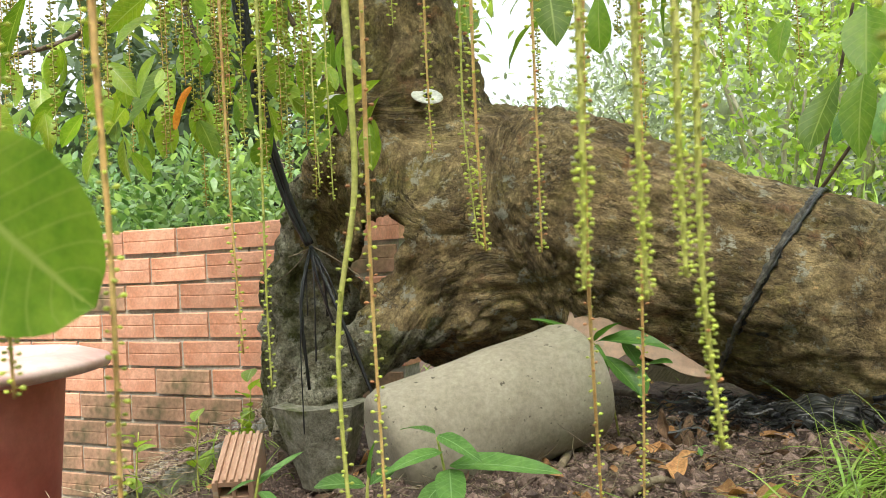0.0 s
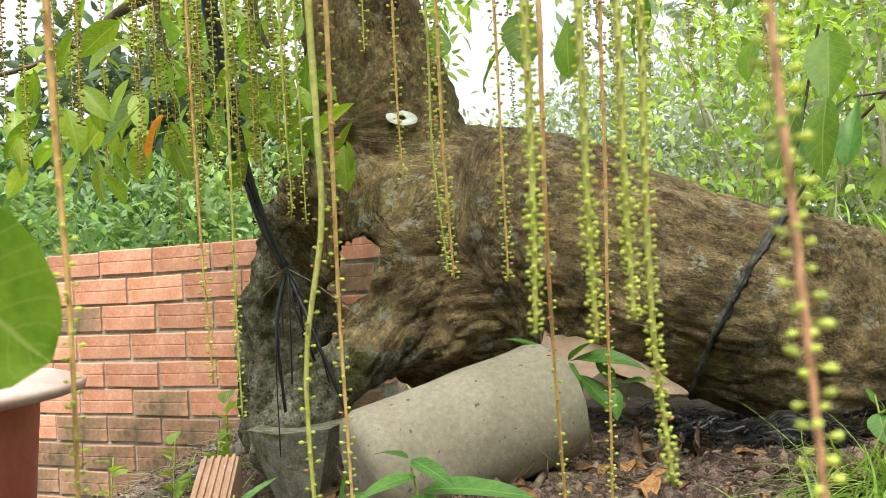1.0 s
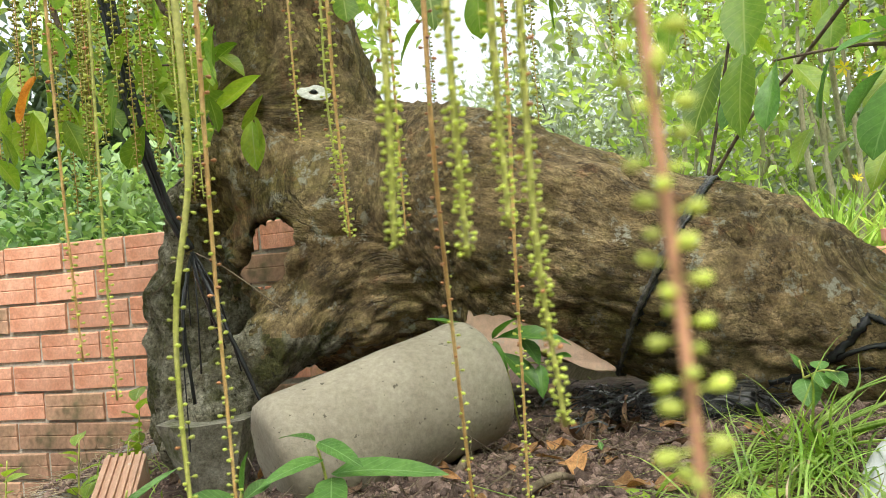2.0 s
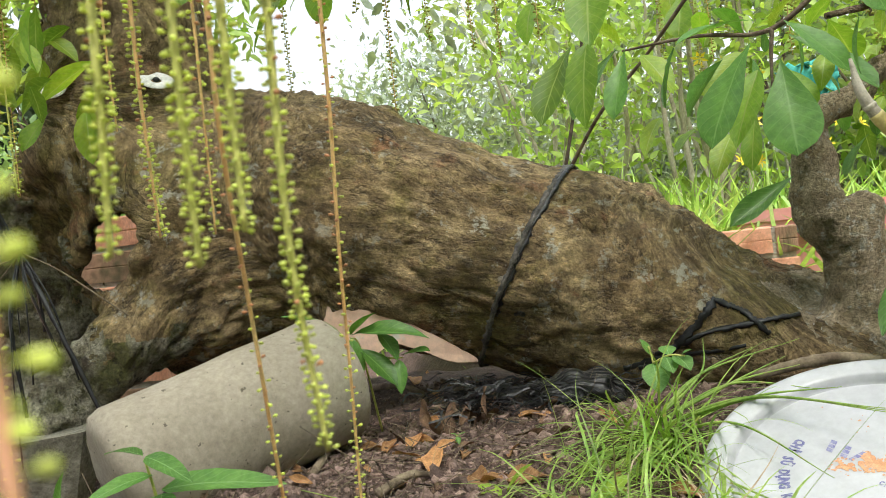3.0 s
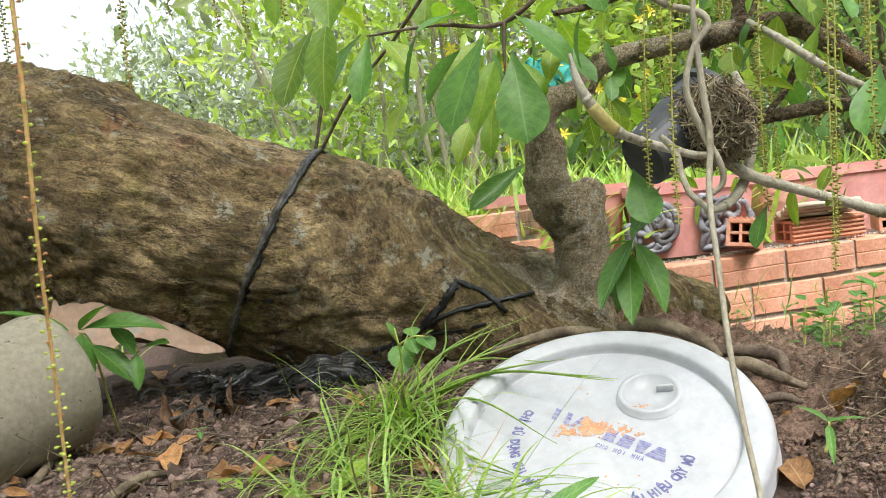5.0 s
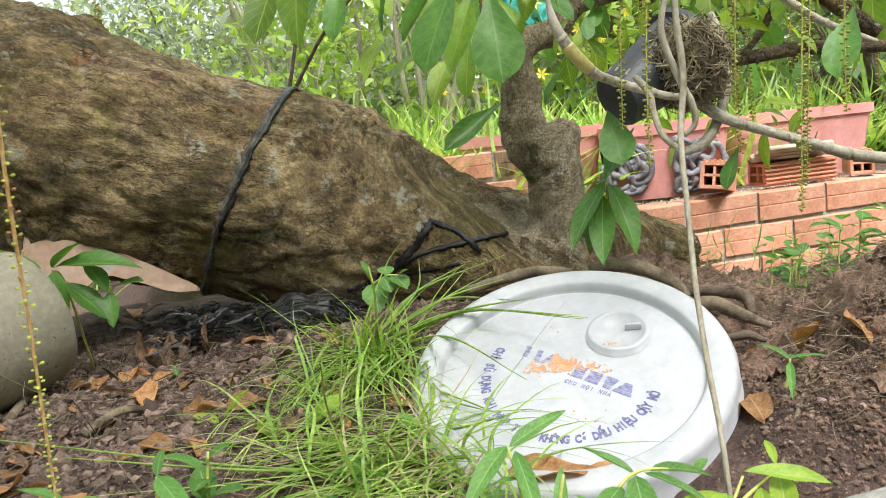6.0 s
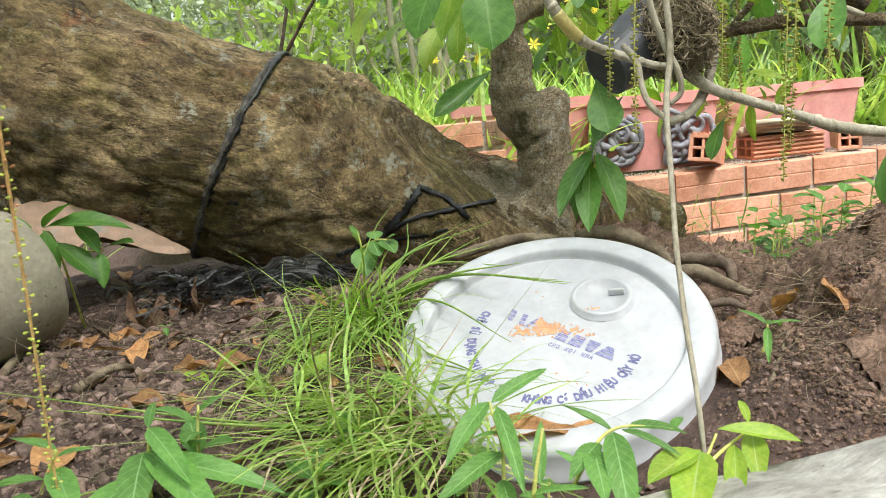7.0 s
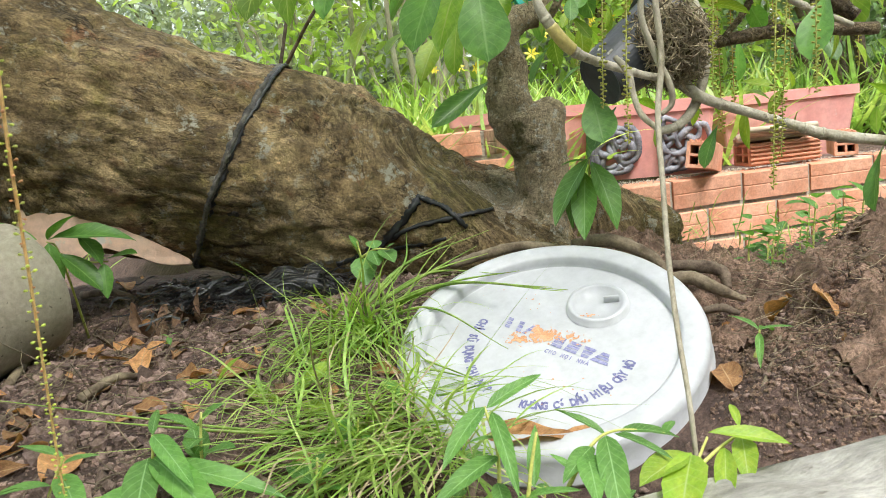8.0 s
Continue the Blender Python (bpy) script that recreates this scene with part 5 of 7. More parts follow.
# tilted plastic orchid pot with its root ball
AX = (Vector((0.873, 0.853, 0.304)) - Vector((0.763, 0.849, 0.247))).normalized()
POTM = Matrix.Translation((0.775, 0.855, 0.250)) @ AX.to_track_quat("Z", "Y").to_matrix().to_4x4()
op = thing("orchid_pot", "tilted dark grey plastic orchid pot hung in branches", "pot", POTM @ Matrix.Diagonal((1.02, 1.02, 1.0, 1)))
bm = lathe([(0.0, 0.002), (0.026, 0.002), (0.030, 0.0), (0.044, 0.1), (0.049, 0.102), (0.049, 0.112), (0.045, 0.112), (0.041, 0.1), (0.027, 0.004), (0, 0.004)], 40)
part("body", bm, POT_GREY, op, smooth=False)
BALL = POTM.inverted() @ Vector((0.850, 0.828, 0.281))
# no openings are cut: pale chips imitate light shining through the pot's slots
for i in range(14):
    a = 2 * math.pi * i / 14
    bm = bmesh.new()
    box(bm, (0.0015, 0.003, 0.009), Matrix.Rotation(a, 4, "Z") @ Matrix.Translation((0.032, 0, 0.014)) @ Matrix.Rotation(radians(13), 4, "Y"), 0.0006)
    part("slot", bm, PALE_STONE, op, "pale chip painted as light through a slot", smooth=False)
bm = bmesh.new()
bmesh.ops.create_icosphere(bm, subdivisions=4, radius=0.031, matrix=Matrix.Translation(BALL) @ Matrix.Diagonal((1, 1, 0.9, 1)))
for w in bm.verts:
    w.co += w.normal * 0.012 * noise.noise(w.co * 45)
part("root_ball", bm, TWIG, op, "dark matted root ball")
rb = np.random.default_rng(8)
vs, fs = [], []
for i in range(620):
    d = rb.standard_normal(3)
    d /= np.linalg.norm(d)
    c = d * 0.03 + np.array(BALL)
    t = np.cross(d, rb.standard_normal(3))
    t /= np.linalg.norm(t)
    base = len(vs)
    for k in range(6):
        u = (k / 5 - 0.5) * rb.uniform(0.05, 0.09)
        p0 = c + t * u + d * (0.008 - 4 * u * u) + rb.standard_normal(3) * 0.0035
        for j in range(3):
            w = 2 * np.pi * j / 3
            vs.append(p0 + 0.00075 * (np.cos(w) * d + np.sin(w) * np.cross(d, t)))
    for k in range(5):
        for j in range(3):
            fs.append((base + 3 * k + j, base + 3 * k + (j + 1) % 3, base + 3 * k + 3 + (j + 1) % 3, base + 3 * k + 3 + j))
me = mesh_from(np.array(vs), fs, "roots")
tagged(part("root_mass", me, WIRY, op, "pale wiry orchid roots"), kind="stuff")


# ---- planters behind the low wall ----
def planter(label, m, w, d, h, relief=()):
    """A flared rectangular planter with a thick lip; grey cast reliefs on its front."""
    t = thing("planter", label, "planter", m, "pink planters")
    bm = bmesh.new()
    rings = []
    for sc, z in ((0.84, 0), (0.96, h - 0.03), (1.0, h - 0.028), (1.0, h), (0.93, h), (0.9, h - 0.04), (0.8, 0.02)):
        ring = []
        for cx, cy in ((-1, -1), (1, -1), (1, 1), (-1, 1)):
            for k in range(4):
                a = math.atan2(cy, cx) + radians((k - 1.5) * 24)
                ring.append(bm.verts.new((cx * (w / 2 * sc - 0.014) + 0.014 * math.cos(a), cy * (d / 2 * sc - 0.014) + 0.014 * math.sin(a), z)))
        rings.append(ring)
    for r, s in zip(rings, rings[1:]):
        for k in range(16):
            bm.faces.new((r[k], r[(k + 1) % 16], s[(k + 1) % 16], s[k]))
    bm.faces.new(rings[0][::-1])
    bm.faces.new(rings[-1])
    bmesh.ops.recalc_face_normals(bm, faces=bm.faces)
    part("body", bm, PINK, t, smooth=False)
    for i, (x, z, s) in enumerate(relief):
        rg = random.Random(i + 3)
        for j in range(7):
            px, pz, a = x + s * rg.uniform(-0.5, 0.5), z + s * rg.uniform(-0.6, 0.6), rg.uniform(0, 6.3)
            pts = []
            for k in range(9):
                a += rg.uniform(0.2, 1.1)
                px += 0.34 * s * math.cos(a)
                pz += 0.34 * s * math.sin(a)
                px, pz = min(max(px, x - s), x + s), min(max(pz, z - 1.15 * s), z + 1.15 * s)
                pts.append((px, -d / 2 * (0.84 + 0.14 * pz / h) - 0.006 - 0.006 * rg.random(), pz, 0.17 * s * rg.uniform(0.6, 1.1)))
            part("relief", tube(pts, 60, 8, 0.08, seed=j), GREY_RELIEF, t, "twisting grey cast relief")
    return t


def stood(p, deg):
    return Matrix.Translation(p) @ Matrix.Rotation(radians(deg), 4, "Z")


planter("pink painted rectangular planter with grey cast relief", stood((1.36, 2.12, 0.03), -24), 0.38, 0.22, 0.192, ((-0.01, 0.16, 0.035),))
planter("faded pink planter with coiled grey reliefs on the wall", stood((1.63, 1.90, 0.02), -30), 0.32, 0.24, 0.19, ((-0.10, 0.09, 0.06), (0.08, 0.085, 0.06)))
planter("faded pink planter among leaves", stood((2.2, 2.05, 0.0), -14), 0.46, 0.26, 0.2)
timber = thing("timber_offcut", "split weathered timber slab lying on bricks", "timber", pose(1.86, 1.69, 0.098, -24, 1, -12))
for k in range(6):
    bm = bmesh.new()
    box(bm, (0.205 - 0.012 * (k % 3), 0.0155, 0.016 + 0.003 * (k % 2)), Matrix.Translation((0.004 * (k % 2), -0.04 + 0.016 * k, 0.001 * (k % 3))), 0.003, 2)
    for w in bm.verts:
        w.co += Vector((0.004 * noise.noise(w.co * 80), 0.001 * noise.noise(w.co * 60), 0.002 * noise.noise(w.co * 40)))
    part("split_strip", bm, PLANK, timber)
grooved_brick("hollow_brick", "hollow brick on the wall with open cells", pose(1.645, 1.70, 0.064, 6, 9, 40) @ Matrix.Diagonal((0.85, 0.8, 0.8, 1)))
grooved_brick("hollow_brick", "orange hollow brick lying on the wall", pose(1.89, 1.71, 0.052, 90, 0, -10) @ Matrix.Diagonal((1.25, 0.7, 0.9, 1)))
grooved_brick("hollow_brick", "hollow brick at the end of the low wall", pose(2.10, 1.69, 0.052, 0, 0, 50) @ Matrix.Diagonal((0.8, 0.72, 0.72, 1)))
# dust and crumbs along the top of the low wall
tagged(new("wall_dust", lumps("wall_dust", 5000, 44, lambda r, n: np.stack([(u := r.uniform(0.7, 2.9, n)), 1.66 - 0.1405 * (u - 1.73) + r.normal(0.036, 0.02, n), np.full(n, 0.022)], 1), (0.0004, 0.0022), MORTAR)), "grey dust and crumbs along the low wall", "dust", kind="stuff")


# ---- leaves, herbs and litter ----
OBLONG = [leaf_mesh("leaf", 0.44, 0.22, 0.2, 0.68, 0.02, rows=12, seed=1, blunt=0.62), leaf_mesh("leaf", 0.46, 0.28, 0.1, 0.7, 0.03, rows=12, seed=2, blunt=0.6)]
LANCE = [leaf_mesh("leaf", 0.22, 0.35, 0.18, 0.4, 0.03, seed=3), leaf_mesh("leaf", 0.25, 0.3, 0.3, 0.42, 0.02, seed=4)]
OVAL = [leaf_mesh("leaf", 0.52, 0.25, 0.15, 0.5, 0.02, seed=5), leaf_mesh("leaf", 0.5, 0.3, 0.25, 0.48, 0.03, 0.06, seed=6)]
CURLED = [leaf_mesh("leaf", 0.5, 0.35, 0.1, 0.5, 0.14, seed=7), leaf_mesh("leaf", 0.42, 0.45, -0.08, 0.5, 0.17, seed=8), leaf_mesh("leaf", 0.36, 0.3, 0.2, 0.55, 0.13, seed=9)]


def coat(kinds, material):
    out = []
    for me in kinds:
        c = me.copy()
        c.materials.append(material)
        out.append(c)
    return out


KINDS = {"branch": coat(OBLONG, LEAF), "canopy": coat(OBLONG + OVAL, CANOPY), "lance": coat(LANCE, HERB), "oval": coat(OVAL, HERB), "bright": coat(OVAL, YELLOW_LEAF), "dark": coat(OVAL, LEAF),
         "dead": coat(CURLED, DEAD), "brown": coat(CURLED, BROWN_LEAF)}


def leaf(kind, base, tip, parent, turn=0.0, width=1.0, i=0):
    ms = KINDS[kind]
    ob = new("leaf", ms[i % len(ms)])
    ob.matrix_basis = aim(base, tip, turn, width)
    return under(ob, parent)


def herb(label, foot, stems, leaves, kind, group="small herbs"):
    """A small plant: stems (rows of points) and leaves laid from a base to a tip."""
    t = thing("herb", label, "plant", foot, group)
    for k, rows in enumerate(stems):
        under(part("stem", tube([(*p, 0.0017 - 0.0004 * j) for j, p in enumerate(rows)], 14, 6), STALK_G), t)
    for k, (b, e, turn, wd) in enumerate(leaves):
        leaf(kind, b, e, t, turn, wd, k)
    return t


herb("bright green herb with long pointed leaves before the post", (0.031, 0.765, 0.029),
     [[(0.031, 0.765, 0.029), (0.028, 0.764, 0.065), (0.023, 0.763, 0.093)]],
     [((0.033, 0.765, 0.067), (0.128, 0.727, 0.083), 25, 1.1), ((0.028, 0.764, 0.080), (-0.016, 0.728, 0.084), -20, 1.2), ((0.024, 0.763, 0.095), (0.065, 0.719, 0.090), 20, 1.3), ((0.022, 0.763, 0.096), (-0.013, 0.789, 0.108), 0, 1.2),
      ((0.033, 0.765, 0.064), (0.046, 0.676, 0.056), 0, 1.3), ((0.030, 0.764, 0.054), (0.007, 0.711, 0.048), -10, 1.3)], "lance")
herb("round-leaved green herb beside the post", (-0.035, 0.726, 0.046),
     [[(-0.035, 0.726, 0.042), (-0.034, 0.726, 0.061), (-0.031, 0.726, 0.076)]],
     [((-0.031, 0.726, 0.066), (-0.030, 0.726, 0.100), 0, 1.0), ((-0.036, 0.725, 0.061), (-0.069, 0.700, 0.076), -25, 1.0), ((-0.032, 0.726, 0.061), (-0.013, 0.748, 0.074), 20, 0.9)], "oval")
herb("green herb with long leaves over loose bricks", (-0.162, 0.789, 0.029),
     [[(-0.162, 0.789, 0.023), (-0.158, 0.790, 0.045), (-0.154, 0.790, 0.061)]],
     [((-0.158, 0.790, 0.045), (-0.122, 0.814, 0.076), 30, 0.7), ((-0.158, 0.790, 0.050), (-0.179, 0.766, 0.052), 0, 1.0), ((-0.156, 0.790, 0.039), (-0.118, 0.745, 0.037), 0, 1.0), ((-0.158, 0.790, 0.050), (-0.138, 0.792, 0.068), 10, 0.8)], "lance")
herb("dark green seedling with oval leaves under the trunk", (0.210, 1.172, 0.042),
     [[(0.210, 1.172, 0.000), (0.194, 1.163, 0.111), (0.182, 1.160, 0.128)], [(0.194, 1.163, 0.111), (0.221, 1.153, 0.098), (0.246, 1.149, 0.095)]],
     [((0.172, 1.156, 0.132), (0.106, 1.154, 0.174), -10, 0.62), ((0.185, 1.153, 0.131), (0.274, 1.112, 0.142), 20, 0.66), ((0.183, 1.164, 0.130), (0.214, 1.137, 0.163), 0, 0.9), ((0.185, 1.143, 0.128), (0.183, 1.123, 0.068), 0, 0.9),
      ((0.194, 1.141, 0.113), (0.238, 1.109, 0.073), 15, 0.9), ((0.218, 1.146, 0.131), (0.243, 1.119, 0.104), 0, 1.1), ((0.246, 1.144, 0.099), (0.277, 1.115, 0.110), 10, 1.1), ((0.241, 1.134, 0.095), (0.237, 1.109, 0.061), 0, 0.9)], "dark")
herb("bright green seedling with drooping pointed leaves at the stump", (0.784, 0.939, 0.068),
     [[(0.784, 0.938, 0.065), (0.796, 0.924, 0.136), (0.795, 0.918, 0.160)]],
     [((0.794, 0.919, 0.160), (0.720, 0.895, 0.101), 0, 0.62), ((0.797, 0.917, 0.157), (0.792, 0.852, 0.093), 0, 0.65), ((0.788, 0.918, 0.144), (0.747, 0.869, 0.080), 0, 0.65), ((0.790, 0.919, 0.154), (0.742, 0.906, 0.094), 10, 0.6), ((0.794, 0.919, 0.160), (0.815, 0.927, 0.195), 0, 0.65),
      ((0.795, 0.918, 0.158), (0.769, 0.941, 0.163), 0, 0.8)], "oval")
herb("small bright seedling on the soil heap", (0.770, 0.631, -0.025),
     [[(0.770, 0.632, -0.018), (0.775, 0.632, -0.006), (0.778, 0.633, 0.007)]],
     [((0.778, 0.633, 0.007), (0.799, 0.615, 0.014), 10, 0.9), ((0.777, 0.633, 0.007), (0.772, 0.661, 0.024), 0, 0.9), ((0.777, 0.633, 0.004), (0.746, 0.600, -0.008), 0, 0.7), ((0.778, 0.633, 0.007), (0.821, 0.658, 0.005), 0, 0.7)], "lance")
herb("small scalloped seedling at the root flare", (0.528, 1.021, 0.049),
     [[(0.526, 1.020, 0.035), (0.528, 1.025, 0.069), (0.526, 1.029, 0.089)], [(0.528, 1.025, 0.069), (0.539, 1.000, 0.080), (0.551, 0.984, 0.080)]],
     [((0.526, 1.028, 0.079), (0.521, 1.033, 0.098), 0, 1.6), ((0.528, 1.025, 0.069), (0.521, 0.991, 0.048), 0, 1.5), ((0.535, 1.002, 0.079), (0.534, 0.978, 0.067), 0, 1.5), ((0.545, 0.998, 0.080), (0.552, 0.971, 0.072), 0, 1.6), ((0.539, 1.000, 0.080), (0.544, 1.022, 0.091), 0, 1.5),
      ((0.548, 0.986, 0.081), (0.558, 0.983, 0.089), 0, 1.5)], "oval")
herb("lush green herb with long smooth leaves", (0.244, 0.634, -0.016),
     [[(0.244, 0.630, -0.035), (0.244, 0.636, -0.001), (0.249, 0.641, 0.036)]],
     [((0.247, 0.639, 0.021), (0.277, 0.548, 0.011), 10, 1.1), ((0.244, 0.640, 0.021), (0.227, 0.569, 0.015), -5, 1.2), ((0.249, 0.641, 0.036), (0.265, 0.578, 0.027), 10, 1.0), ((0.246, 0.639, 0.014), (0.314, 0.577, 0.017), 25, 0.75), ((0.249, 0.641, 0.036), (0.256, 0.674, 0.048), 0, 0.9),
      ((0.241, 0.638, 0.003), (0.195, 0.584, 0.018), -15, 1.0)], "lance")
herb("green herb with long leaves in the corner", (0.176, 0.664, -0.009),
     [[(0.170, 0.664, -0.023), (0.180, 0.665, 0.005), (0.192, 0.664, 0.027)]],
     [((0.192, 0.664, 0.027), (0.166, 0.677, 0.042), -10, 1.1), ((0.191, 0.663, 0.023), (0.213, 0.666, 0.028), 10, 1.2), ((0.188, 0.663, 0.016), (0.200, 0.602, 0.010), 0, 1.3), ((0.182, 0.664, 0.009), (0.153, 0.647, 0.027), -10, 1.2)], "lance")
herb("yellow-green seedling with broad leaves in the grass", (0.317, 0.856, -0.019),
     [[(0.315, 0.830, -0.043), (0.317, 0.856, -0.019), (0.317, 0.859, -0.003)]],
     [((0.317, 0.858, -0.004), (0.341, 0.854, 0.026), 0, 0.8), ((0.315, 0.859, -0.005), (0.285, 0.873, 0.006), -10, 1.2), ((0.320, 0.855, -0.014), (0.368, 0.803, -0.010), 20, 0.85), ((0.315, 0.857, -0.013), (0.274, 0.831, -0.013), -20, 0.8), ((0.319, 0.855, -0.019), (0.334, 0.781, -0.024), 10, 1.0)], "bright")
herb("green herb with upright leaves before the lid", (0.446, 0.514, -0.023),
     [[(0.441, 0.514, -0.037), (0.452, 0.528, 0.007), (0.453, 0.544, 0.036)], [(0.448, 0.490, -0.028), (0.456, 0.493, 0.005), (0.464, 0.495, 0.031)]],
     [((0.454, 0.543, 0.035), (0.501, 0.549, 0.052), 30, 0.9), ((0.453, 0.544, 0.036), (0.408, 0.517, 0.026), -10, 1.0), ((0.457, 0.542, 0.032), (0.441, 0.479, 0.011), 0, 0.75), ((0.457, 0.491, -0.002), (0.472, 0.513, 0.032), 0, 0.8), ((0.452, 0.528, 0.007), (0.393, 0.499, 0.009), -15, 1.0),
      ((0.454, 0.529, 0.018), (0.434, 0.528, 0.027), 0, 1.2), ((0.451, 0.493, -0.008), (0.471, 0.465, 0.008), 15, 0.9), ((0.445, 0.518, -0.006), (0.432, 0.479, -0.006), 0, 1.1)], "lance")
herb("green creeping herb with pointed leaves before the lid", (0.526, 0.509, -0.045),
     [[(0.497, 0.524, -0.031), (0.525, 0.529, -0.004), (0.549, 0.530, 0.000), (0.583, 0.525, -0.009)]],
     [((0.540, 0.534, -0.003), (0.518, 0.558, 0.019), -10, 0.9), ((0.534, 0.526, 0.001), (0.495, 0.452, -0.008), 0, 0.9), ((0.545, 0.531, -0.002), (0.562, 0.491, -0.004), 10, 0.8), ((0.549, 0.530, -0.001), (0.595, 0.521, -0.002), 15, 1.0), ((0.524, 0.528, -0.005), (0.485, 0.501, -0.003), -10, 1.3),
      ((0.515, 0.521, -0.006), (0.493, 0.476, -0.003), 0, 1.4), ((0.506, 0.523, -0.017), (0.498, 0.540, -0.005), -10, 1.2), ((0.583, 0.525, -0.010), (0.603, 0.540, -0.003), 0, 1.2)], "lance")
herb("yellow-green herb with broad spotted leaves beside the lid", (0.580, 0.496, -0.055),
     [[(0.569, 0.489, -0.060), (0.586, 0.498, -0.029), (0.604, 0.505, -0.011)], [(0.586, 0.498, -0.029), (0.610, 0.501, -0.020), (0.633, 0.503, -0.014)]],
     [((0.605, 0.505, -0.008), (0.652, 0.474, -0.012), 25, 0.46), ((0.586, 0.500, -0.017), (0.523, 0.439, -0.015), 0, 0.62), ((0.584, 0.501, -0.017), (0.530, 0.481, -0.009), -10, 0.74), ((0.633, 0.503, -0.016), (0.606, 0.468, -0.025), 0, 0.74), ((0.614, 0.499, -0.020), (0.564, 0.443, -0.023), 0, 0.37), ((0.632, 0.504, -0.010), (0.643, 0.524, 0.003), 0, 0.50)], "bright")
herb("pale green weed with broad thin leaves behind the runners", (0.351, 0.773, -0.033),
     [[(0.343, 0.772, -0.052), (0.358, 0.782, -0.028), (0.378, 0.788, -0.008)]],
     [((0.378, 0.788, -0.008), (0.418, 0.798, 0.021), 10, 0.75), ((0.364, 0.781, -0.018), (0.340, 0.818, 0.008), -10, 0.7), ((0.367, 0.780, -0.016), (0.404, 0.755, -0.010), 20, 0.7), ((0.356, 0.772, -0.027), (0.324, 0.787, -0.016), -20, 0.8), ((0.353, 0.772, -0.031), (0.381, 0.738, -0.034), 15, 0.8)], "bright")
herb("small fine-leaved weed seedling on open soil", (0.292, 1.036, 0.008),
     [[(0.291, 1.036, 0.006), (0.294, 1.036, 0.014)]],
     [((0.294, 1.036, 0.014), (0.303, 1.033, 0.018), 0, 0.9), ((0.294, 1.036, 0.014), (0.287, 1.040, 0.018), 0, 0.9), ((0.294, 1.036, 0.014), (0.294, 1.024, 0.008), 0, 0.9)], "oval")
rng = random.Random(12)
for k, (x, y) in enumerate(((0.35, 0.62), (0.42, 0.58), (0.48, 0.66), (0.28, 0.66), (0.52, 0.60), (0.46, 0.74), (0.40, 0.68), (0.22, 0.6), (0.15, 0.64), (0.57, 0.57))):
    z = float(ground_height(np.array([x]), np.array([y]))[0])
    b = Vector((x, y, z))
    lv = []
    for j in range(7):
        a = rng.uniform(0, 2 * math.pi)
        q0 = b + Vector((0, 0, 0.012 + 0.006 * j))
        lv.append((tuple(q0), tuple(q0 + Vector((math.cos(a), math.sin(a), rng.uniform(0.2, 0.9))) * rng.uniform(0.012, 0.03)), rng.uniform(-20, 20), rng.uniform(0.9, 1.2)))
    herb("low leafy green weed in the grass", tuple(b), [[tuple(b - Vector((0, 0, 0.01))), tuple(b + Vector((0, 0, 0.025))), tuple(b + Vector((0.004, 0, 0.055)))]], lv, "oval", "low weeds")
for k, (x, y, s) in enumerate(((1.06, 0.83, 1.5), (1.11, 0.80, 1.5), (1.02, 0.90, 1.2), (1.14, 0.87, 1.6), (1.09, 0.87, 1.3), (1.08, 0.92, 1.1), (1.12, 0.97, 1.2), (1.18, 0.9, 1.2), (1.16, 0.98, 1.0), (1.22, 1.05, 1.2), (1.30, 1.08, 1.1), (1.27, 0.95, 1.0), (1.36, 1.2, 1.2), (1.1, 1.12, 0.8), (1.2, 1.2, 0.8), (1.4, 1.05, 1.1), (1.32, 1.3, 1.0), (1.45, 1.35, 1.2))):
    z = float(ground_height(np.array([x]), np.array([y]))[0])
    b = Vector((x, y, z))
    s *= 0.68
    lv = []
    for j in range(11):
        a = rng.uniform(0, 2 * math.pi)
        q0 = b + Vector((0.006 * math.cos(3 * j), 0.006 * math.sin(3 * j), s * (0.012 + 0.007 * j)))
        lv.append((tuple(q0), tuple(q0 + Vector((math.cos(a), math.sin(a), rng.uniform(0.1, 0.8))) * rng.uniform(0.012, 0.028) * s), rng.uniform(-20, 20), rng.uniform(0.9, 1.4)))
    herb("low green weed with lobed leaves on the heap", tuple(b), [[tuple(b - Vector((0, 0, 0.01))), tuple(b + Vector((0, 0, 0.03 * s))), tuple(b + Vector((0.006, 0, 0.075 * s)))]], lv, "oval", "low weeds")


for k, (x, y, s) in enumerate(((-0.43, 1.25, 1.3), (-0.40, 1.4, 1.5), (-0.36, 1.5, 1.4), (-0.45, 1.1, 1.2), (-0.3, 1.45, 1.2), (-0.42, 1.55, 1.3), (-0.38, 1.3, 1.0))):
    b = Vector((x, y, float(ground_height(np.array([x]), np.array([y]))[0])))
    lv = []
    for j in range(8):
        a = rng.uniform(0, 2 * math.pi)
        q0 = b + Vector((0.006 * math.cos(3 * j), 0.006 * math.sin(3 * j), s * (0.02 + 0.009 * j)))
        lv.append((tuple(q0), tuple(q0 + Vector((math.cos(a), math.sin(a), rng.uniform(0.3, 1.2))) * rng.uniform(0.016, 0.03) * s), rng.uniform(-20, 20), rng.uniform(0.8, 1.2)))
    herb("bright yellow-green weed along the stone edging", tuple(b), [[tuple(b - Vector((0, 0, 0.01))), tuple(b + Vector((0, 0, 0.04 * s))), tuple(b + Vector((0.006, 0, 0.09 * s)))]], lv, "bright", "low weeds")


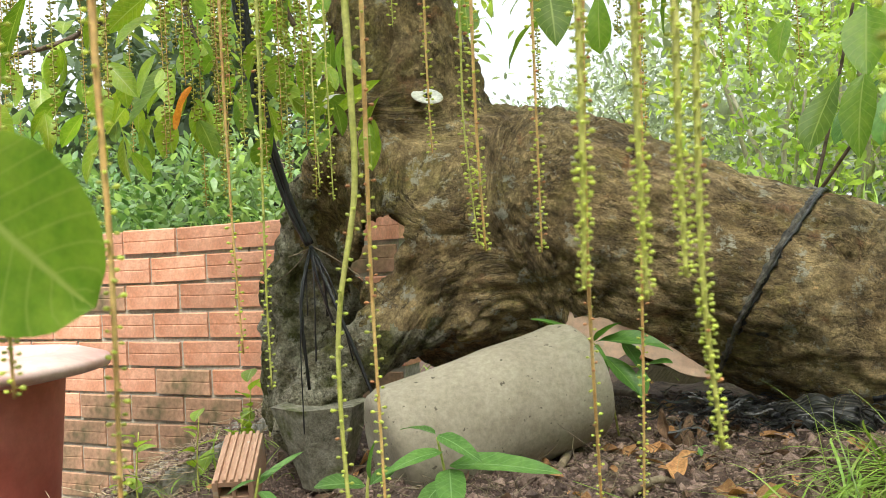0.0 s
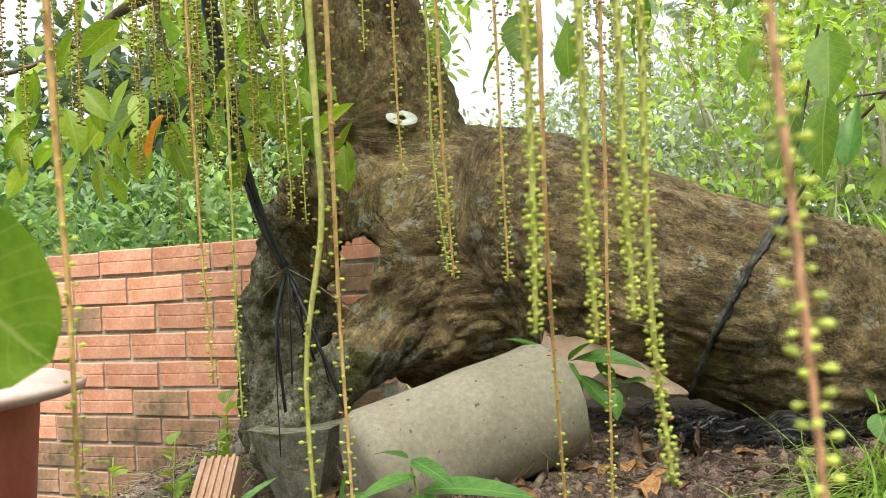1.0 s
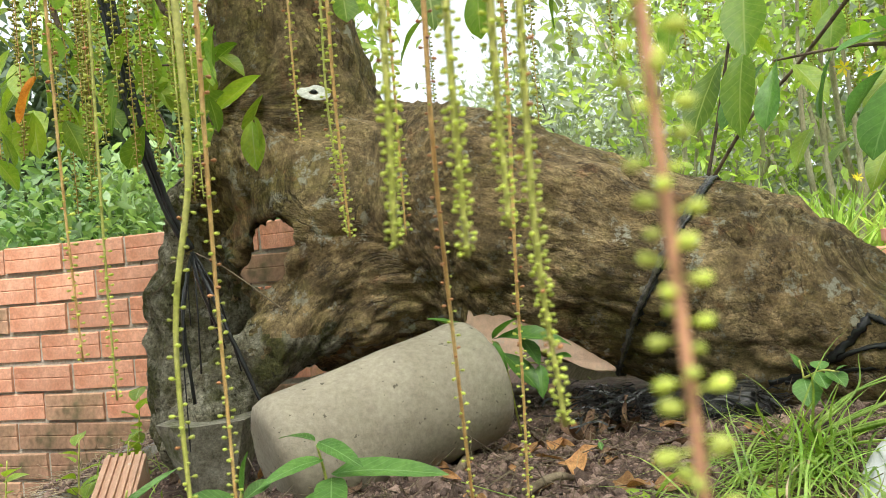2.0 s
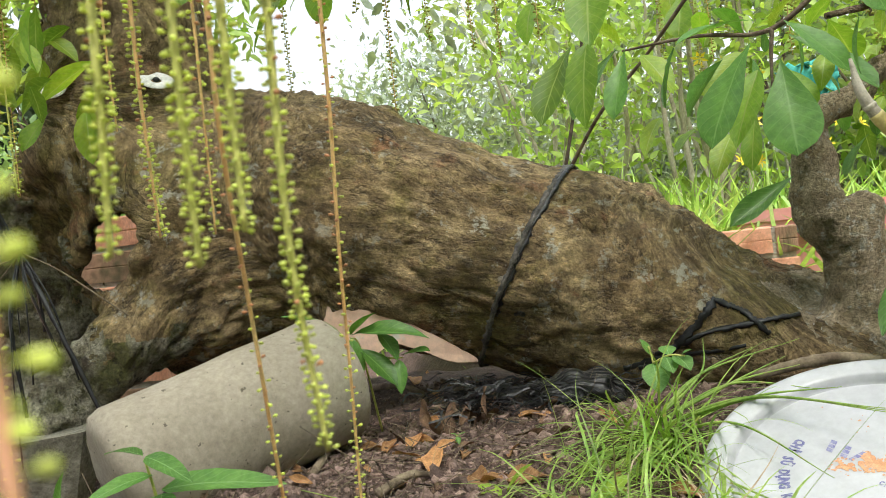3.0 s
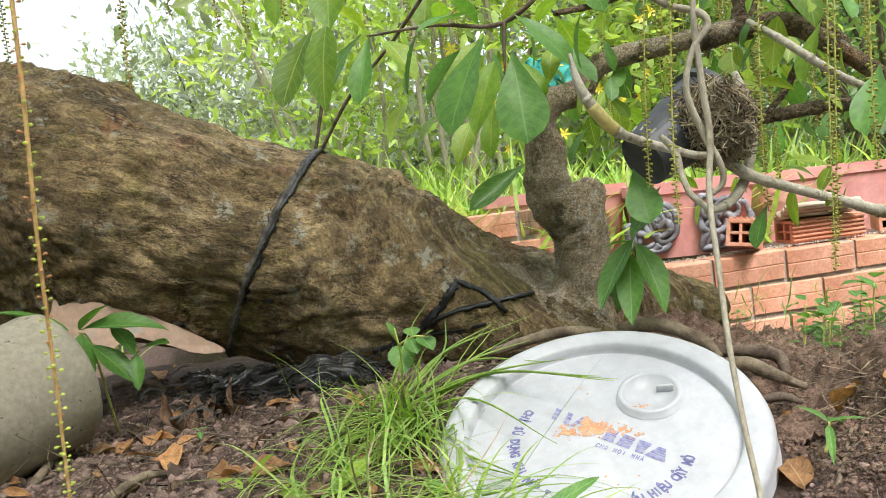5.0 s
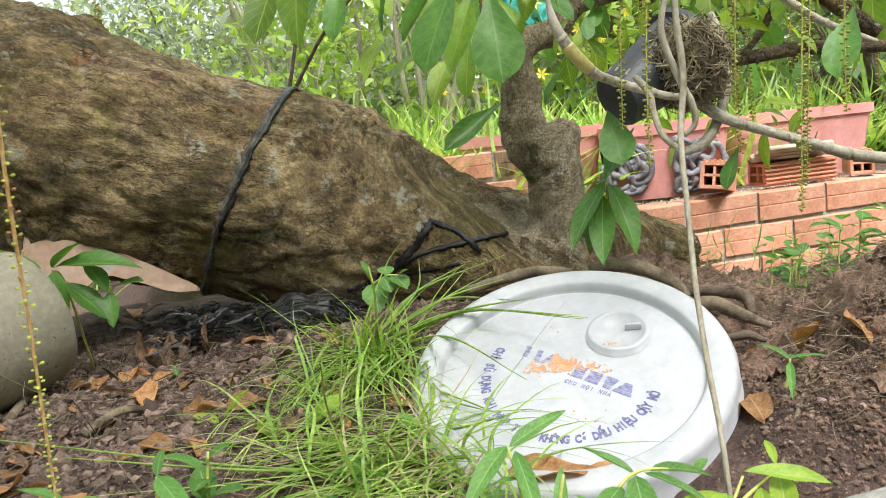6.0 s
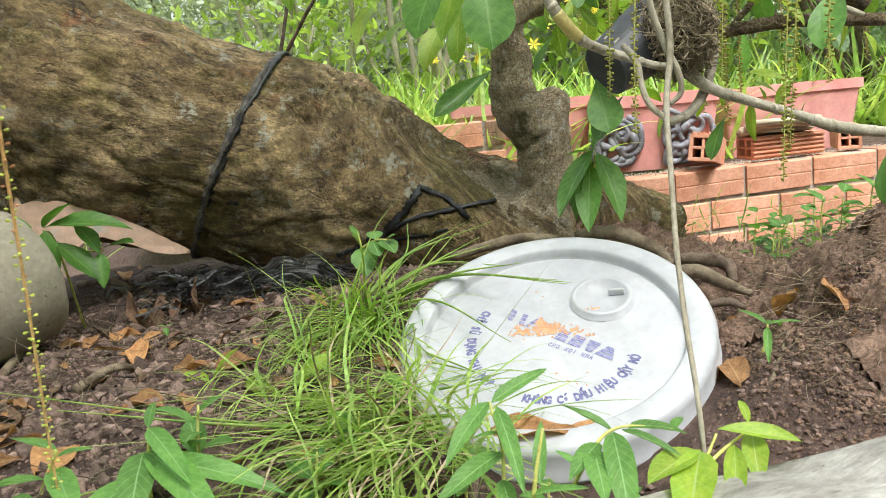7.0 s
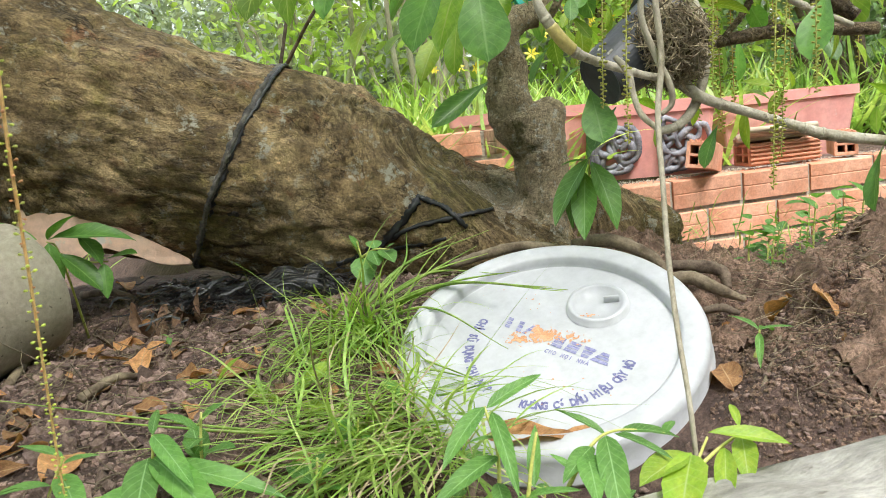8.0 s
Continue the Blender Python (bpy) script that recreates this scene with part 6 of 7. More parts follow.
def blades(n, seed, base, lean, length, width, material, name, label, cat, stiff=0.5):
    """A tuft of long grass blades: bent ribbons with a crease, one mesh."""
    rg = np.random.default_rng(seed)
    vs, fs = [], []
    for i in range(n):
        b = base(rg)
        d = lean(rg)
        d /= np.linalg.norm(d)
        L, w = rg.uniform(*length), rg.uniform(*width)
        s = np.cross(d, (0, 0, 1.0))
        s /= np.linalg.norm(s) + 1e-9
        k0 = len(vs)
        sag = rg.uniform(0.4, 1.5) * (1 - stiff)
        for k in range(8):
            t = k / 7
            c = b + L * (d * t + np.array([0, 0, -1.0]) * sag * t * t + s * 0.12 * np.sin(3 * t + i) * t)
            e = w * (1 - t ** 2.2) * (0.55 + 0.45 * min(1, 4 * t))
            vs += [c - s * e, c + np.array([0, 0, -0.3 * e]), c + s * e]
        for k in range(7):
            for j in (0, 1):
                fs.append((k0 + 3 * k + j, k0 + 3 * k + j + 1, k0 + 3 * k + 4 + j, k0 + 3 * k + 3 + j))
    me = mesh_from(np.array(vs), fs, name)
    me.materials.append(material)
    return tagged(new(name, me), label, cat, kind="stuff")


T0 = np.array((0.498, 0.944, -0.020))
blades(110, 11, lambda r: np.array([r.uniform(0.40, 0.49), r.uniform(0.62, 0.78), -0.03]), lambda r: np.array([r.normal(-0.7, 0.5), r.normal(-0.5, 0.4), r.uniform(0.1, 0.6)]), (0.12, 0.27), (0.001, 0.002), GRASSM,
       "grass_tuft", "long pale grass blades lying over the weeds", "grass", 0.7)
blades(230, 1, lambda r: np.array([T0[0] + r.normal(0, 0.022), T0[1] + r.normal(0, 0.035), -0.005]), lambda r: np.array([r.normal(-0.45, 0.5), r.normal(-0.6, 0.5), r.uniform(0.25, 1.0)]), (0.08, 0.2), (0.001, 0.0024), GRASSM,
       "grass_tuft", "tuft of long bright green grass bent over the lid", "grass", 0.45)
blades(12, 7, lambda r: np.array([T0[0] + r.normal(0.0, 0.02), T0[1] + r.normal(0, 0.03), 0.0]), lambda r: np.array([r.normal(0.7, 0.35), r.normal(-0.1, 0.3), r.uniform(0.5, 1.0)]), (0.12, 0.23), (0.001, 0.0021), GRASSM,
       "grass_tuft", "long grass blades leaning across the lid", "grass", 0.6)
blades(340, 2, lambda r: np.array([r.uniform(0.34, 0.49), r.uniform(0.58, 0.88), -0.04 * (r.random() < 0.5)]), lambda r: np.array([r.normal(-0.2, 0.8), r.normal(-0.1, 0.6), r.uniform(0.15, 0.7)]), (0.06, 0.17), (0.0008, 0.0018), GRASSM,
       "grass_tuft", "flattened green and straw grass before the lid", "grass", 0.55)
blades(60, 3, lambda r: np.array([r.uniform(1.1, 1.5), r.uniform(0.95, 1.4), -0.03]), lambda r: np.array([r.normal(0, 0.6), r.normal(-0.1, 0.5), r.uniform(0.6, 1.3)]), (0.05, 0.13), (0.0008, 0.0018), GRASSM,
       "grass_tuft", "thin grass on the heap by the low wall", "grass", 0.5)
blades(130, 9, lambda r: np.array([r.uniform(-0.46, -0.3), r.uniform(0.95, 1.5), -0.08]), lambda r: np.array([r.normal(-0.2, 0.6), r.normal(-0.1, 0.5), r.uniform(0.4, 1.0)]), (0.03, 0.11), (0.001, 0.0022), GRASSM,
       "grass_tuft", "short weeds and grass along the stone edging", "grass", 0.5)
for i, (a, m, e) in enumerate((((0.495, 0.711, -0.036), (0.353, 0.731, -0.017), (0.142, 0.745, 0.057)), ((0.478, 0.697, -0.034), (0.332, 0.674, -0.014), (0.165, 0.617, 0.012)), ((0.489, 0.712, -0.047), (0.329, 0.720, -0.008), (0.191, 0.742, 0.031)),
                               *(((0.505, 0.970, 0.017), (0.563, 0.976, 0.059), q) for q in ((0.666, 0.948, 0.089), (0.630, 0.984, 0.080), (0.583, 1.006, 0.094))), *(((0.504, 0.970, 0.013), (0.581, 0.944, 0.051), q) for q in ((0.648, 0.919, 0.067), (0.642, 0.934, 0.075), (0.638, 0.865, 0.052))), *(((0.506, 0.968, 0.010), (0.578, 0.890, 0.047), q) for q in ((0.659, 0.767, 0.045), (0.650, 0.782, 0.047), (0.641, 0.832, 0.059))), ((0.502, 0.969, 0.001), (0.583, 0.887, 0.046), (0.655, 0.769, 0.044)), ((0.480, 0.828, -0.036), (0.506, 0.773, -0.033), (0.557, 0.712, -0.009)), ((0.495, 0.866, -0.032), (0.514, 0.817, -0.018), (0.537, 0.742, -0.015)), ((0.501, 0.968, -0.005), (0.550, 0.876, 0.028), (0.578, 0.750, 0.004)), ((0.482, 0.953, -0.012), (0.517, 0.838, -0.012), (0.548, 0.736, -0.021)))):
    bm = tube([(*a, 0.0017), (*m, 0.0014), (*e, 0.0003)], 24, 5)
    tagged(part("grass_runner", bm, GRASSM), "long single grass stem lying across", "grass", "grass runners")

blades(70, 12, lambda r: np.array([r.uniform(0.36, 0.5), r.uniform(0.6, 0.8), -0.02]), lambda r: np.array([r.normal(-0.6, 0.5), r.normal(-0.2, 0.4), r.uniform(0.0, 0.4)]), (0.06, 0.2), (0.0007, 0.0013), STRAW,
       "straw_tuft", "dry beige straw tangled in the green grass", "straw", 0.75)

# fallen leaves and sticks
rng = random.Random(3)
def laid(p, up):
    """p dropped onto the soil and lifted by up."""
    return (p[0], p[1], float(ground_height(np.array([p[0]]), np.array([p[1]]))[0]) + up)


FALL = [((0.177, 1.091, 0.005), (0.213, 1.089, 0.005)), ((0.236, 1.068, 0.005), (0.268, 1.136, 0.005)), ((0.292, 0.990, 0.005), (0.327, 1.079, 0.005)), ((0.293, 0.937, 0.005), (0.307, 0.841, 0.005)), ((0.254, 0.959, 0.005), (0.281, 1.058, 0.005)),
        ((0.378, 1.103, 0.005), (0.419, 1.081, 0.005)), ((0.322, 0.901, 0.005), (0.378, 0.901, 0.005)), ((0.243, 0.823, 0.005), (0.300, 0.723, 0.005)), ((0.137, 0.897, 0.005), (0.194, 0.862, 0.005)), ((0.173, 0.702, 0.005), (0.204, 0.753, 0.005)),
        ((0.266, 0.587, 0.005), (0.284, 0.613, 0.005)), ((0.669, 0.558, 0.005), (0.651, 0.510, 0.005)), ((0.861, 0.645, 0.005), (0.828, 0.571, 0.005)), ((0.633, 0.435, 0.005), (0.581, 0.417, 0.005)), ((0.601, 0.399, 0.005), (0.618, 0.395, 0.005)),
        ((0.734, 0.621, 0.005), (0.761, 0.671, 0.005)), ((0.302, 1.606, 0.005), (0.369, 1.874, 0.005)), ((0.294, 1.316, 0.005), (0.358, 1.653, 0.005)), ((0.269, 1.508, 0.005), (0.281, 1.238, 0.005)), ((0.874, 0.713, 0.005), (0.847, 0.659, 0.005)),
        ((0.427, 0.739, 0.005), (0.432, 0.683, 0.005)), ((0.146, 0.782, 0.005), (0.160, 0.822, 0.005)), ((-0.330, 1.553, -0.070), (-0.446, 1.699, -0.070)), ((-0.459, 1.430, -0.070), (-0.427, 1.470, -0.070)), ((0.137, 1.098, 0.005), (0.178, 1.233, 0.005)),
        ((0.402, 1.848, 0.005), (0.296, 1.346, 0.005)), ((-0.640, 1.585, -0.070), (-0.590, 1.605, -0.070)), ((-0.564, 1.397, -0.070), (-0.649, 1.489, -0.070))]
for i, (a, e) in enumerate(FALL):
    ob = new("fallen_leaf", KINDS["dead"][i % 3])
    d = Vector(e) - Vector(a)
    e = Vector(a) + d * min(1, 0.05 / d.length)
    ob.matrix_basis = aim(laid(a, 0.004), laid(e, rng.uniform(0.004, 0.012)), rng.uniform(-25, 25), rng.uniform(0.85, 1.25))
    tagged(ob, "dry curled orange-brown fallen leaf on the soil", "leaf", "fallen leaves")
for i in range(110):
    x, y = (rng.uniform(0.0, 0.5), rng.uniform(0.66, 1.2)) if i < 70 else (rng.uniform(0.8, 1.3), rng.uniform(0.5, 1.1)) if i < 90 else (rng.uniform(-0.4, -0.1), rng.uniform(0.95, 1.35))
    t, L = rng.uniform(0, 6.28), rng.uniform(0.012, 0.045)
    ob = new("fallen_leaf", KINDS["dead" if i % 3 else "brown"][i % 3])
    ob.matrix_basis = aim(laid((x, y), 0.004), laid((x + L * math.cos(t), y + L * math.sin(t)), rng.uniform(0.004, 0.014)), rng.uniform(-50, 50), rng.uniform(0.7, 1.1))
    tagged(ob, "small dry brown fallen leaf on the soil", "leaf", "fallen leaves")
for i, (a, e) in enumerate((((0.52, 0.695, -0.052), (0.585, 0.655, -0.058)), ((0.57, 0.660, -0.058), (0.655, 0.632, -0.05)))):
    ob = new("fallen_leaf", KINDS["dead"][1 + i])
    ob.matrix_basis = aim(a, e, 15, 0.9)
    tagged(ob, "dry orange leaf lying in the lid's rim", "leaf", "fallen leaves")
for i, (a, e, r) in enumerate((((0.272, 1.206, 0.005), (0.336, 1.124, 0.005), 0.004), ((0.205, 1.461, 0.005), (0.280, 1.331, 0.005), 0.006), ((0.420, 1.283, 0.005), (0.530, 1.370, 0.005), 0.006), ((0.523, 1.378, 0.005), (0.545, 1.123, 0.005), 0.004), ((0.446, 1.229, 0.005), (0.544, 1.319, 0.005), 0.003),
                               ((0.198, 0.906, 0.005), (0.253, 0.947, 0.005), 0.005), ((0.129, 1.004, 0.005), (0.173, 1.282, 0.005), 0.005), ((0.282, 1.240, 0.005), (0.320, 1.144, 0.005), 0.005), ((-0.524, 1.250, -0.070), (-0.556, 1.481, -0.070), 0.004), ((0.698, 0.570, 0.005), (0.816, 0.646, 0.005), 0.0025),
                               ((0.667, 0.444, 0.005), (0.716, 0.458, 0.005), 0.002))):
    a, e = laid(a, r), laid(e, r)
    m = (Vector(a) + Vector(e)) / 2 + Vector((0.004, 0, 0.008))
    bm = tube([(*a, r), (*m, r * 0.9), (*e, r * 0.6)], 12, 8, 0.15, seed=i)
    tagged(part("fallen_stick", bm, ROOTM), "dry grey-brown stick lying on the soil", "stick", "fallen sticks")

for i in range(16):
    x, y = rng.uniform(0.225, 0.35), rng.uniform(1.09, 1.2)
    L = rng.uniform(0.012, 0.045)
    ob = new("fallen_leaf", KINDS["brown"][i % 3])
    ob.matrix_basis = aim(laid((x, y), 0.0), laid((x + rng.uniform(-0.02, 0.02), y + rng.uniform(-0.02, 0.02)), L), rng.uniform(-60, 60), rng.uniform(0.8, 1.2))
    tagged(ob, "dry brown leaf standing in a pile under the trunk", "leaf", "fallen leaves")

# black plastic scraps under the trunk
rg = np.random.default_rng(14)
vs, fs = [], []
for i in range(700):
    c = np.array((0.348, 1.178, 0.011)) + rg.normal(0, 1, 3) * (0.035, 0.04, 0.005) if i < 450 else np.array((0.461, 1.120, 0.016)) + rg.normal(0, 1, 3) * (0.04, 0.02, 0.008)
    c[2] = 0.012 + rg.uniform(0, 0.032)
    a = rg.uniform(0, 6.28)
    d = np.array([np.cos(a), np.sin(a), rg.uniform(-0.3, 0.5)])
    s = np.cross(d, rg.standard_normal(3))
    s /= np.linalg.norm(s)
    L, w = rg.uniform(0.012, 0.045), rg.uniform(0.0004, 0.0017)
    k0 = len(vs)
    for k in range(5):
        t = k / 4
        p0 = c + L * d * t + np.array([0, 0, -0.25 * L * t * t]) + s * 0.15 * L * np.sin(4 * t + i)
        vs += [p0 - s * w, p0 + s * w]
    for k in range(4):
        fs.append((k0 + 2 * k, k0 + 2 * k + 1, k0 + 2 * k + 3, k0 + 2 * k + 2))
me = mesh_from(np.array(vs), fs, "scraps")
me.materials.append(BLACK)
tagged(new("plastic_scraps", me), "tangled black plastic strips and net on the soil", "plastic scraps", kind="stuff")

# crumpled bundle of black net
bm = bmesh.new()
bmesh.ops.create_icosphere(bm, subdivisions=4, radius=1)
for w in bm.verts:
    w.co = Vector((w.co.x * 0.06, w.co.y * 0.034, w.co.z * 0.03)) * (1 + 0.35 * noise.noise(w.co * 2.2) + 0.1 * noise.noise(w.co * 7))
NB = Matrix.Translation((laid((0.464, 1.131, 0.018), 0.012))) @ Matrix.Rotation(radians(-15), 4, "Z")
bundle = thing("net_bundle", "crumpled bundle of black shade net under the trunk", "net", NB)
part("cloth", bm, BLACK, bundle)
bm = bmesh.new()
for k in range(13):
    a = (k - 6) / 7
    pts = []
    for j in range(17):
        t = math.pi * (j / 16 - 0.02)
        c = Vector((math.cos(t) * math.sqrt(1 - a * a * 0.9), a, math.sin(t) * math.sqrt(1 - a * a * 0.9)))
        pts.append((*(Vector((c.x * 0.06, c.y * 0.034, c.z * 0.03)) * (1.03 + 0.35 * noise.noise(c * 2.2) + 0.1 * noise.noise(c * 7))), 0.0006))
    tube(pts, 30, 4, 0, bm)
tagged(part("mesh_thread", bm, WORN_TAPE, bundle, "pale dusty threads of the net"), kind="stuff")


# ---- hanging flower racemes ----
def bud_mesh(name, material):
    """A round bud on a short stalk, pointing along +z, about 1 long."""
    bm = lathe([(0.0, 0), (0.05, 0.01), (0.045, 0.42), (0.13, 0.5), (0.22, 0.62), (0.25, 0.78), (0.2, 0.92), (0.1, 0.97), (0.0, 0.9)], 10)
    for w in bm.verts:
        w.co.y *= 0.72
        w.co.z += 0.12 * abs(w.co.x) * (w.co.z > 0.7)
    me = mesh_of(bm, name)
    me.materials.append(material)
    return me


TINY_BUD = ([(0, 0, 0), (0.2, 0.5, 0.2), (-0.2, 0.5, 0.2), (-0.2, 0.5, -0.2), (0.2, 0.5, -0.2), (0.16, 0.85, 0.16), (-0.16, 0.85, 0.16), (-0.16, 0.85, -0.16), (0.16, 0.85, -0.16)],
            [(0, 2, 1, 1), (0, 3, 2, 2), (0, 4, 3, 3), (0, 1, 4, 4), (1, 2, 6, 5), (2, 3, 7, 6), (3, 4, 8, 7), (4, 1, 5, 8), (5, 6, 7, 8)])
BUDS = [bud_mesh("bud", m) for m in (BUD, RED_BUD, OLIVE_BUD)]


def raceme(top, pts, r, size, gap, bare=0.0, red=0.0, stalk=STALK_G, seed=0, single=True, tip=True, mixed=0, label=""):
    """A hanging spike: a thin stalk through pts, set with buds in a spiral, closer and smaller to the tip."""
    rg = random.Random(seed)
    if single:
        pts = [tuple(Vector(pts[0]) + Vector((0, 0, 0.12)))] + list(pts)
    rows = [(*p, r * (1 - 0.55 * i / max(1, len(pts) - 1))) for i, p in enumerate(pts)]
    n = 40
    p = spline(rows, n)
    t = thing("flower_raceme", label or ("thin drooping olive-green flower raceme with tiny buds" if not single else "drooping flower raceme with round green buds" if not red else "drooping flower raceme with green and red buds"), "flower raceme", tuple(p[0][:3]), "hanging racemes")
    under(part("stalk", tube(rows, n, 7, 0.04, seed=seed), stalk), t)
    seg = np.linalg.norm(np.diff(p[:, :3], axis=0), axis=1)
    total = float(seg.sum())
    acc = np.concatenate([[0], np.cumsum(seg)])
    s, a = total * bare, rg.uniform(0, 6)
    soft = []
    while s < total:
        i = min(int(np.searchsorted(acc, s)), n - 1)
        i0 = max(0, i - 1)
        c = Vector(p[i0][:3]).lerp(Vector(p[i][:3]), (s - acc[i0]) / max(1e-6, acc[i] - acc[i0]))
        d = Vector(p[i][:3] - p[i0][:3]).normalized()
        u = s / total
        a += 2.4
        x = d.orthogonal().normalized()
        out = Matrix.Rotation(a, 3, d) @ x
        out = (out - Vector((0, 0, rg.uniform(-0.35, 0.25)))).normalized()
        k = size * rg.uniform(0.75, 1.15) * (1.0 if u < 0.85 else 0.85)
        m = Matrix.Translation(c) @ out.to_track_quat("Z", "Y").to_matrix().to_4x4() @ Matrix.Diagonal((k, k, k, 1))
        kind = 1 if rg.random() < red * (1 - u) * 2 else mixed
        if single:
            ob = new("bud", BUDS[kind])
            ob.matrix_basis = m
            under(ob, t)
        else:
            soft.append((*c, *out, k))
        s += gap * (1.0 if u < 0.8 else 0.62) * rg.uniform(0.8, 1.2)
    if soft:
        b = np.array(soft)
        me = scatter("bud_spray", TINY_BUD, b[:, :3], b[:, 3:6], np.roll(b[:, 3:6], 1, 1) + 0.3, b[:, 6], OLIVE_BUD)
        under(tagged(part("bud_spray", me, OLIVE_BUD, label="tiny olive buds"), kind="stuff"), t)
    return t


raceme(0, [(-0.007, 0.273, 0.356), (-0.006, 0.273, 0.308), (-0.005, 0.274, 0.253), (-0.006, 0.274, 0.161)], 0.00161, 0.00408, 0.0028, 0.25, 0, STALK_O, 1)
raceme(0, [(0.020, 0.508, 0.433), (0.021, 0.508, 0.362), (0.020, 0.509, 0.297), (0.008, 0.508, 0.230), (0.005, 0.508, 0.176), (0.011, 0.499, 0.077)], 0.00264, 0.0059, 0.0062, 0.5, 0.2, STALK_G, 2)
raceme(0, [(0.026, 0.529, 0.440), (0.024, 0.529, 0.313), (0.023, 0.530, 0.228), (0.027, 0.522, 0.069)], 0.002, 0.00558, 0.0038, 0.05, 0.2, STALK_O, 3)
raceme(0, [(0.034, 0.751, 0.515), (0.033, 0.752, 0.424), (0.034, 0.752, 0.348)], 0.0016, 0.0058, 0.003, 0, 0.1, STALK_O, 4)
raceme(0, [(0.087, 0.617, 0.456), (0.086, 0.618, 0.350), (0.088, 0.619, 0.258)], 0.0018, 0.0058, 0.0026, 0, 0.1, STALK_O, 5)
raceme(0, [(0.131, 0.573, 0.445), (0.130, 0.574, 0.348), (0.129, 0.574, 0.255)], 0.0014, 0.0058, 0.0026, 0, 0.15, STALK_O, 6)
raceme(0, [(0.150, 0.309, 0.357), (0.149, 0.309, 0.293), (0.147, 0.309, 0.242)], 0.0019, 0.004, 0.0011, 0.0, 0.05, STALK_G, 7)
raceme(0, [(0.169, 0.311, 0.356), (0.168, 0.312, 0.292), (0.168, 0.312, 0.237)], 0.0019, 0.004, 0.0011, 0.0, 0.05, STALK_G, 9)
raceme(0, [(0.182, 0.308, 0.353), (0.181, 0.309, 0.291), (0.181, 0.309, 0.245)], 0.0019, 0.004, 0.0011, 0.0, 0.05, STALK_G, 11)
raceme(0, [(0.193, 0.330, 0.360), (0.191, 0.330, 0.303), (0.190, 0.330, 0.238), (0.194, 0.332, 0.181)], 0.0019, 0.004, 0.0011, 0.0, 0.05, STALK_G, 12)
raceme(0, [(-0.093, 0.593, 0.474), (-0.093, 0.594, 0.384), (-0.092, 0.595, 0.286), (-0.089, 0.596, 0.193)], 0.0015, 0.00558, 0.004, 0.1, 0.2, STALK_O, 13)
raceme(0, [(-0.066, 0.597, 0.472), (-0.068, 0.597, 0.346), (-0.070, 0.598, 0.244), (-0.070, 0.599, 0.166)], 0.0014, 0.00541, 0.0038, 0.1, 0.1, STALK_G, 14)
raceme(0, [(-0.024, 0.250, 0.350), (-0.026, 0.250, 0.281), (-0.025, 0.251, 0.220)], 0.0012, 0.0042, 0.0018, 0.0, 0.0, STALK_O, 15)
raceme(0, [(-0.099, 0.844, 0.490), (-0.099, 0.845, 0.409), (-0.097, 0.846, 0.333)], 0.0014, 0.007, 0.0055, 0, 0, STALK_G, 16)
raceme(0, [(-0.092, 0.875, 0.498), (-0.092, 0.876, 0.402), (-0.092, 0.877, 0.320)], 0.0014, 0.007, 0.0055, 0, 0, STALK_G, 17)
raceme(0, [(-0.023, 0.904, 0.573), (-0.024, 0.905, 0.507)], 0.0012, 0.007, 0.005, 0, 0, STALK_G, 18)
# the spike that passes close by
raceme(0, [(0.1815, 0.142, 0.40), (0.1855, 0.142, 0.30), (0.188, 0.142, 0.24), (0.192, 0.142, 0.12)], 0.001, 0.0036, 0.0013, 0.0, 0.0, STALK_R, 19)
raceme(0, [(0.204, 0.598, 0.462), (0.202, 0.600, 0.409), (0.200, 0.604, 0.323), (0.196, 0.609, 0.236), (0.194, 0.619, 0.154), (0.191, 0.632, 0.061), (0.190, 0.636, 0.008)], 0.0017, 0.00476, 0.0028, 0.05, 0.45, STALK_O, 20)
raceme(0, [(0.072, 0.680, 0.444), (0.071, 0.678, 0.358), (0.078, 0.675, 0.263)], 0.0013, 0.006, 0.003, 0.0, 0.1, STALK_G, 21)
raceme(0, [(0.158, 0.447, 0.400), (0.157, 0.451, 0.362), (0.155, 0.459, 0.292), (0.155, 0.489, 0.215), (0.157, 0.520, 0.105), (0.158, 0.526, 0.062)], 0.0017, 0.0041, 0.0038, 0.35, 0.5, STALK_O, 22)
for k, rows in enumerate(([(0.744, 0.774, 0.477), (0.726, 0.771, 0.320), (0.717, 0.768, 0.220)], [(0.735, 0.723, 0.459), (0.715, 0.720, 0.287), (0.707, 0.716, 0.185)], [(0.846, 0.734, 0.464), (0.831, 0.731, 0.334), (0.821, 0.728, 0.226)],
                          [(0.840, 0.648, 0.434), (0.822, 0.645, 0.269), (0.809, 0.641, 0.132)], [(0.956, 0.745, 0.469), (0.933, 0.741, 0.274), (0.919, 0.739, 0.148)], [(0.855, 0.620, 0.424), (0.842, 0.617, 0.287), (0.837, 0.614, 0.216)])):
    raceme(0, rows, 0.001, 0.0054, 0.0026, 0.0, 0.0, STALK_G, 60 + k, False)
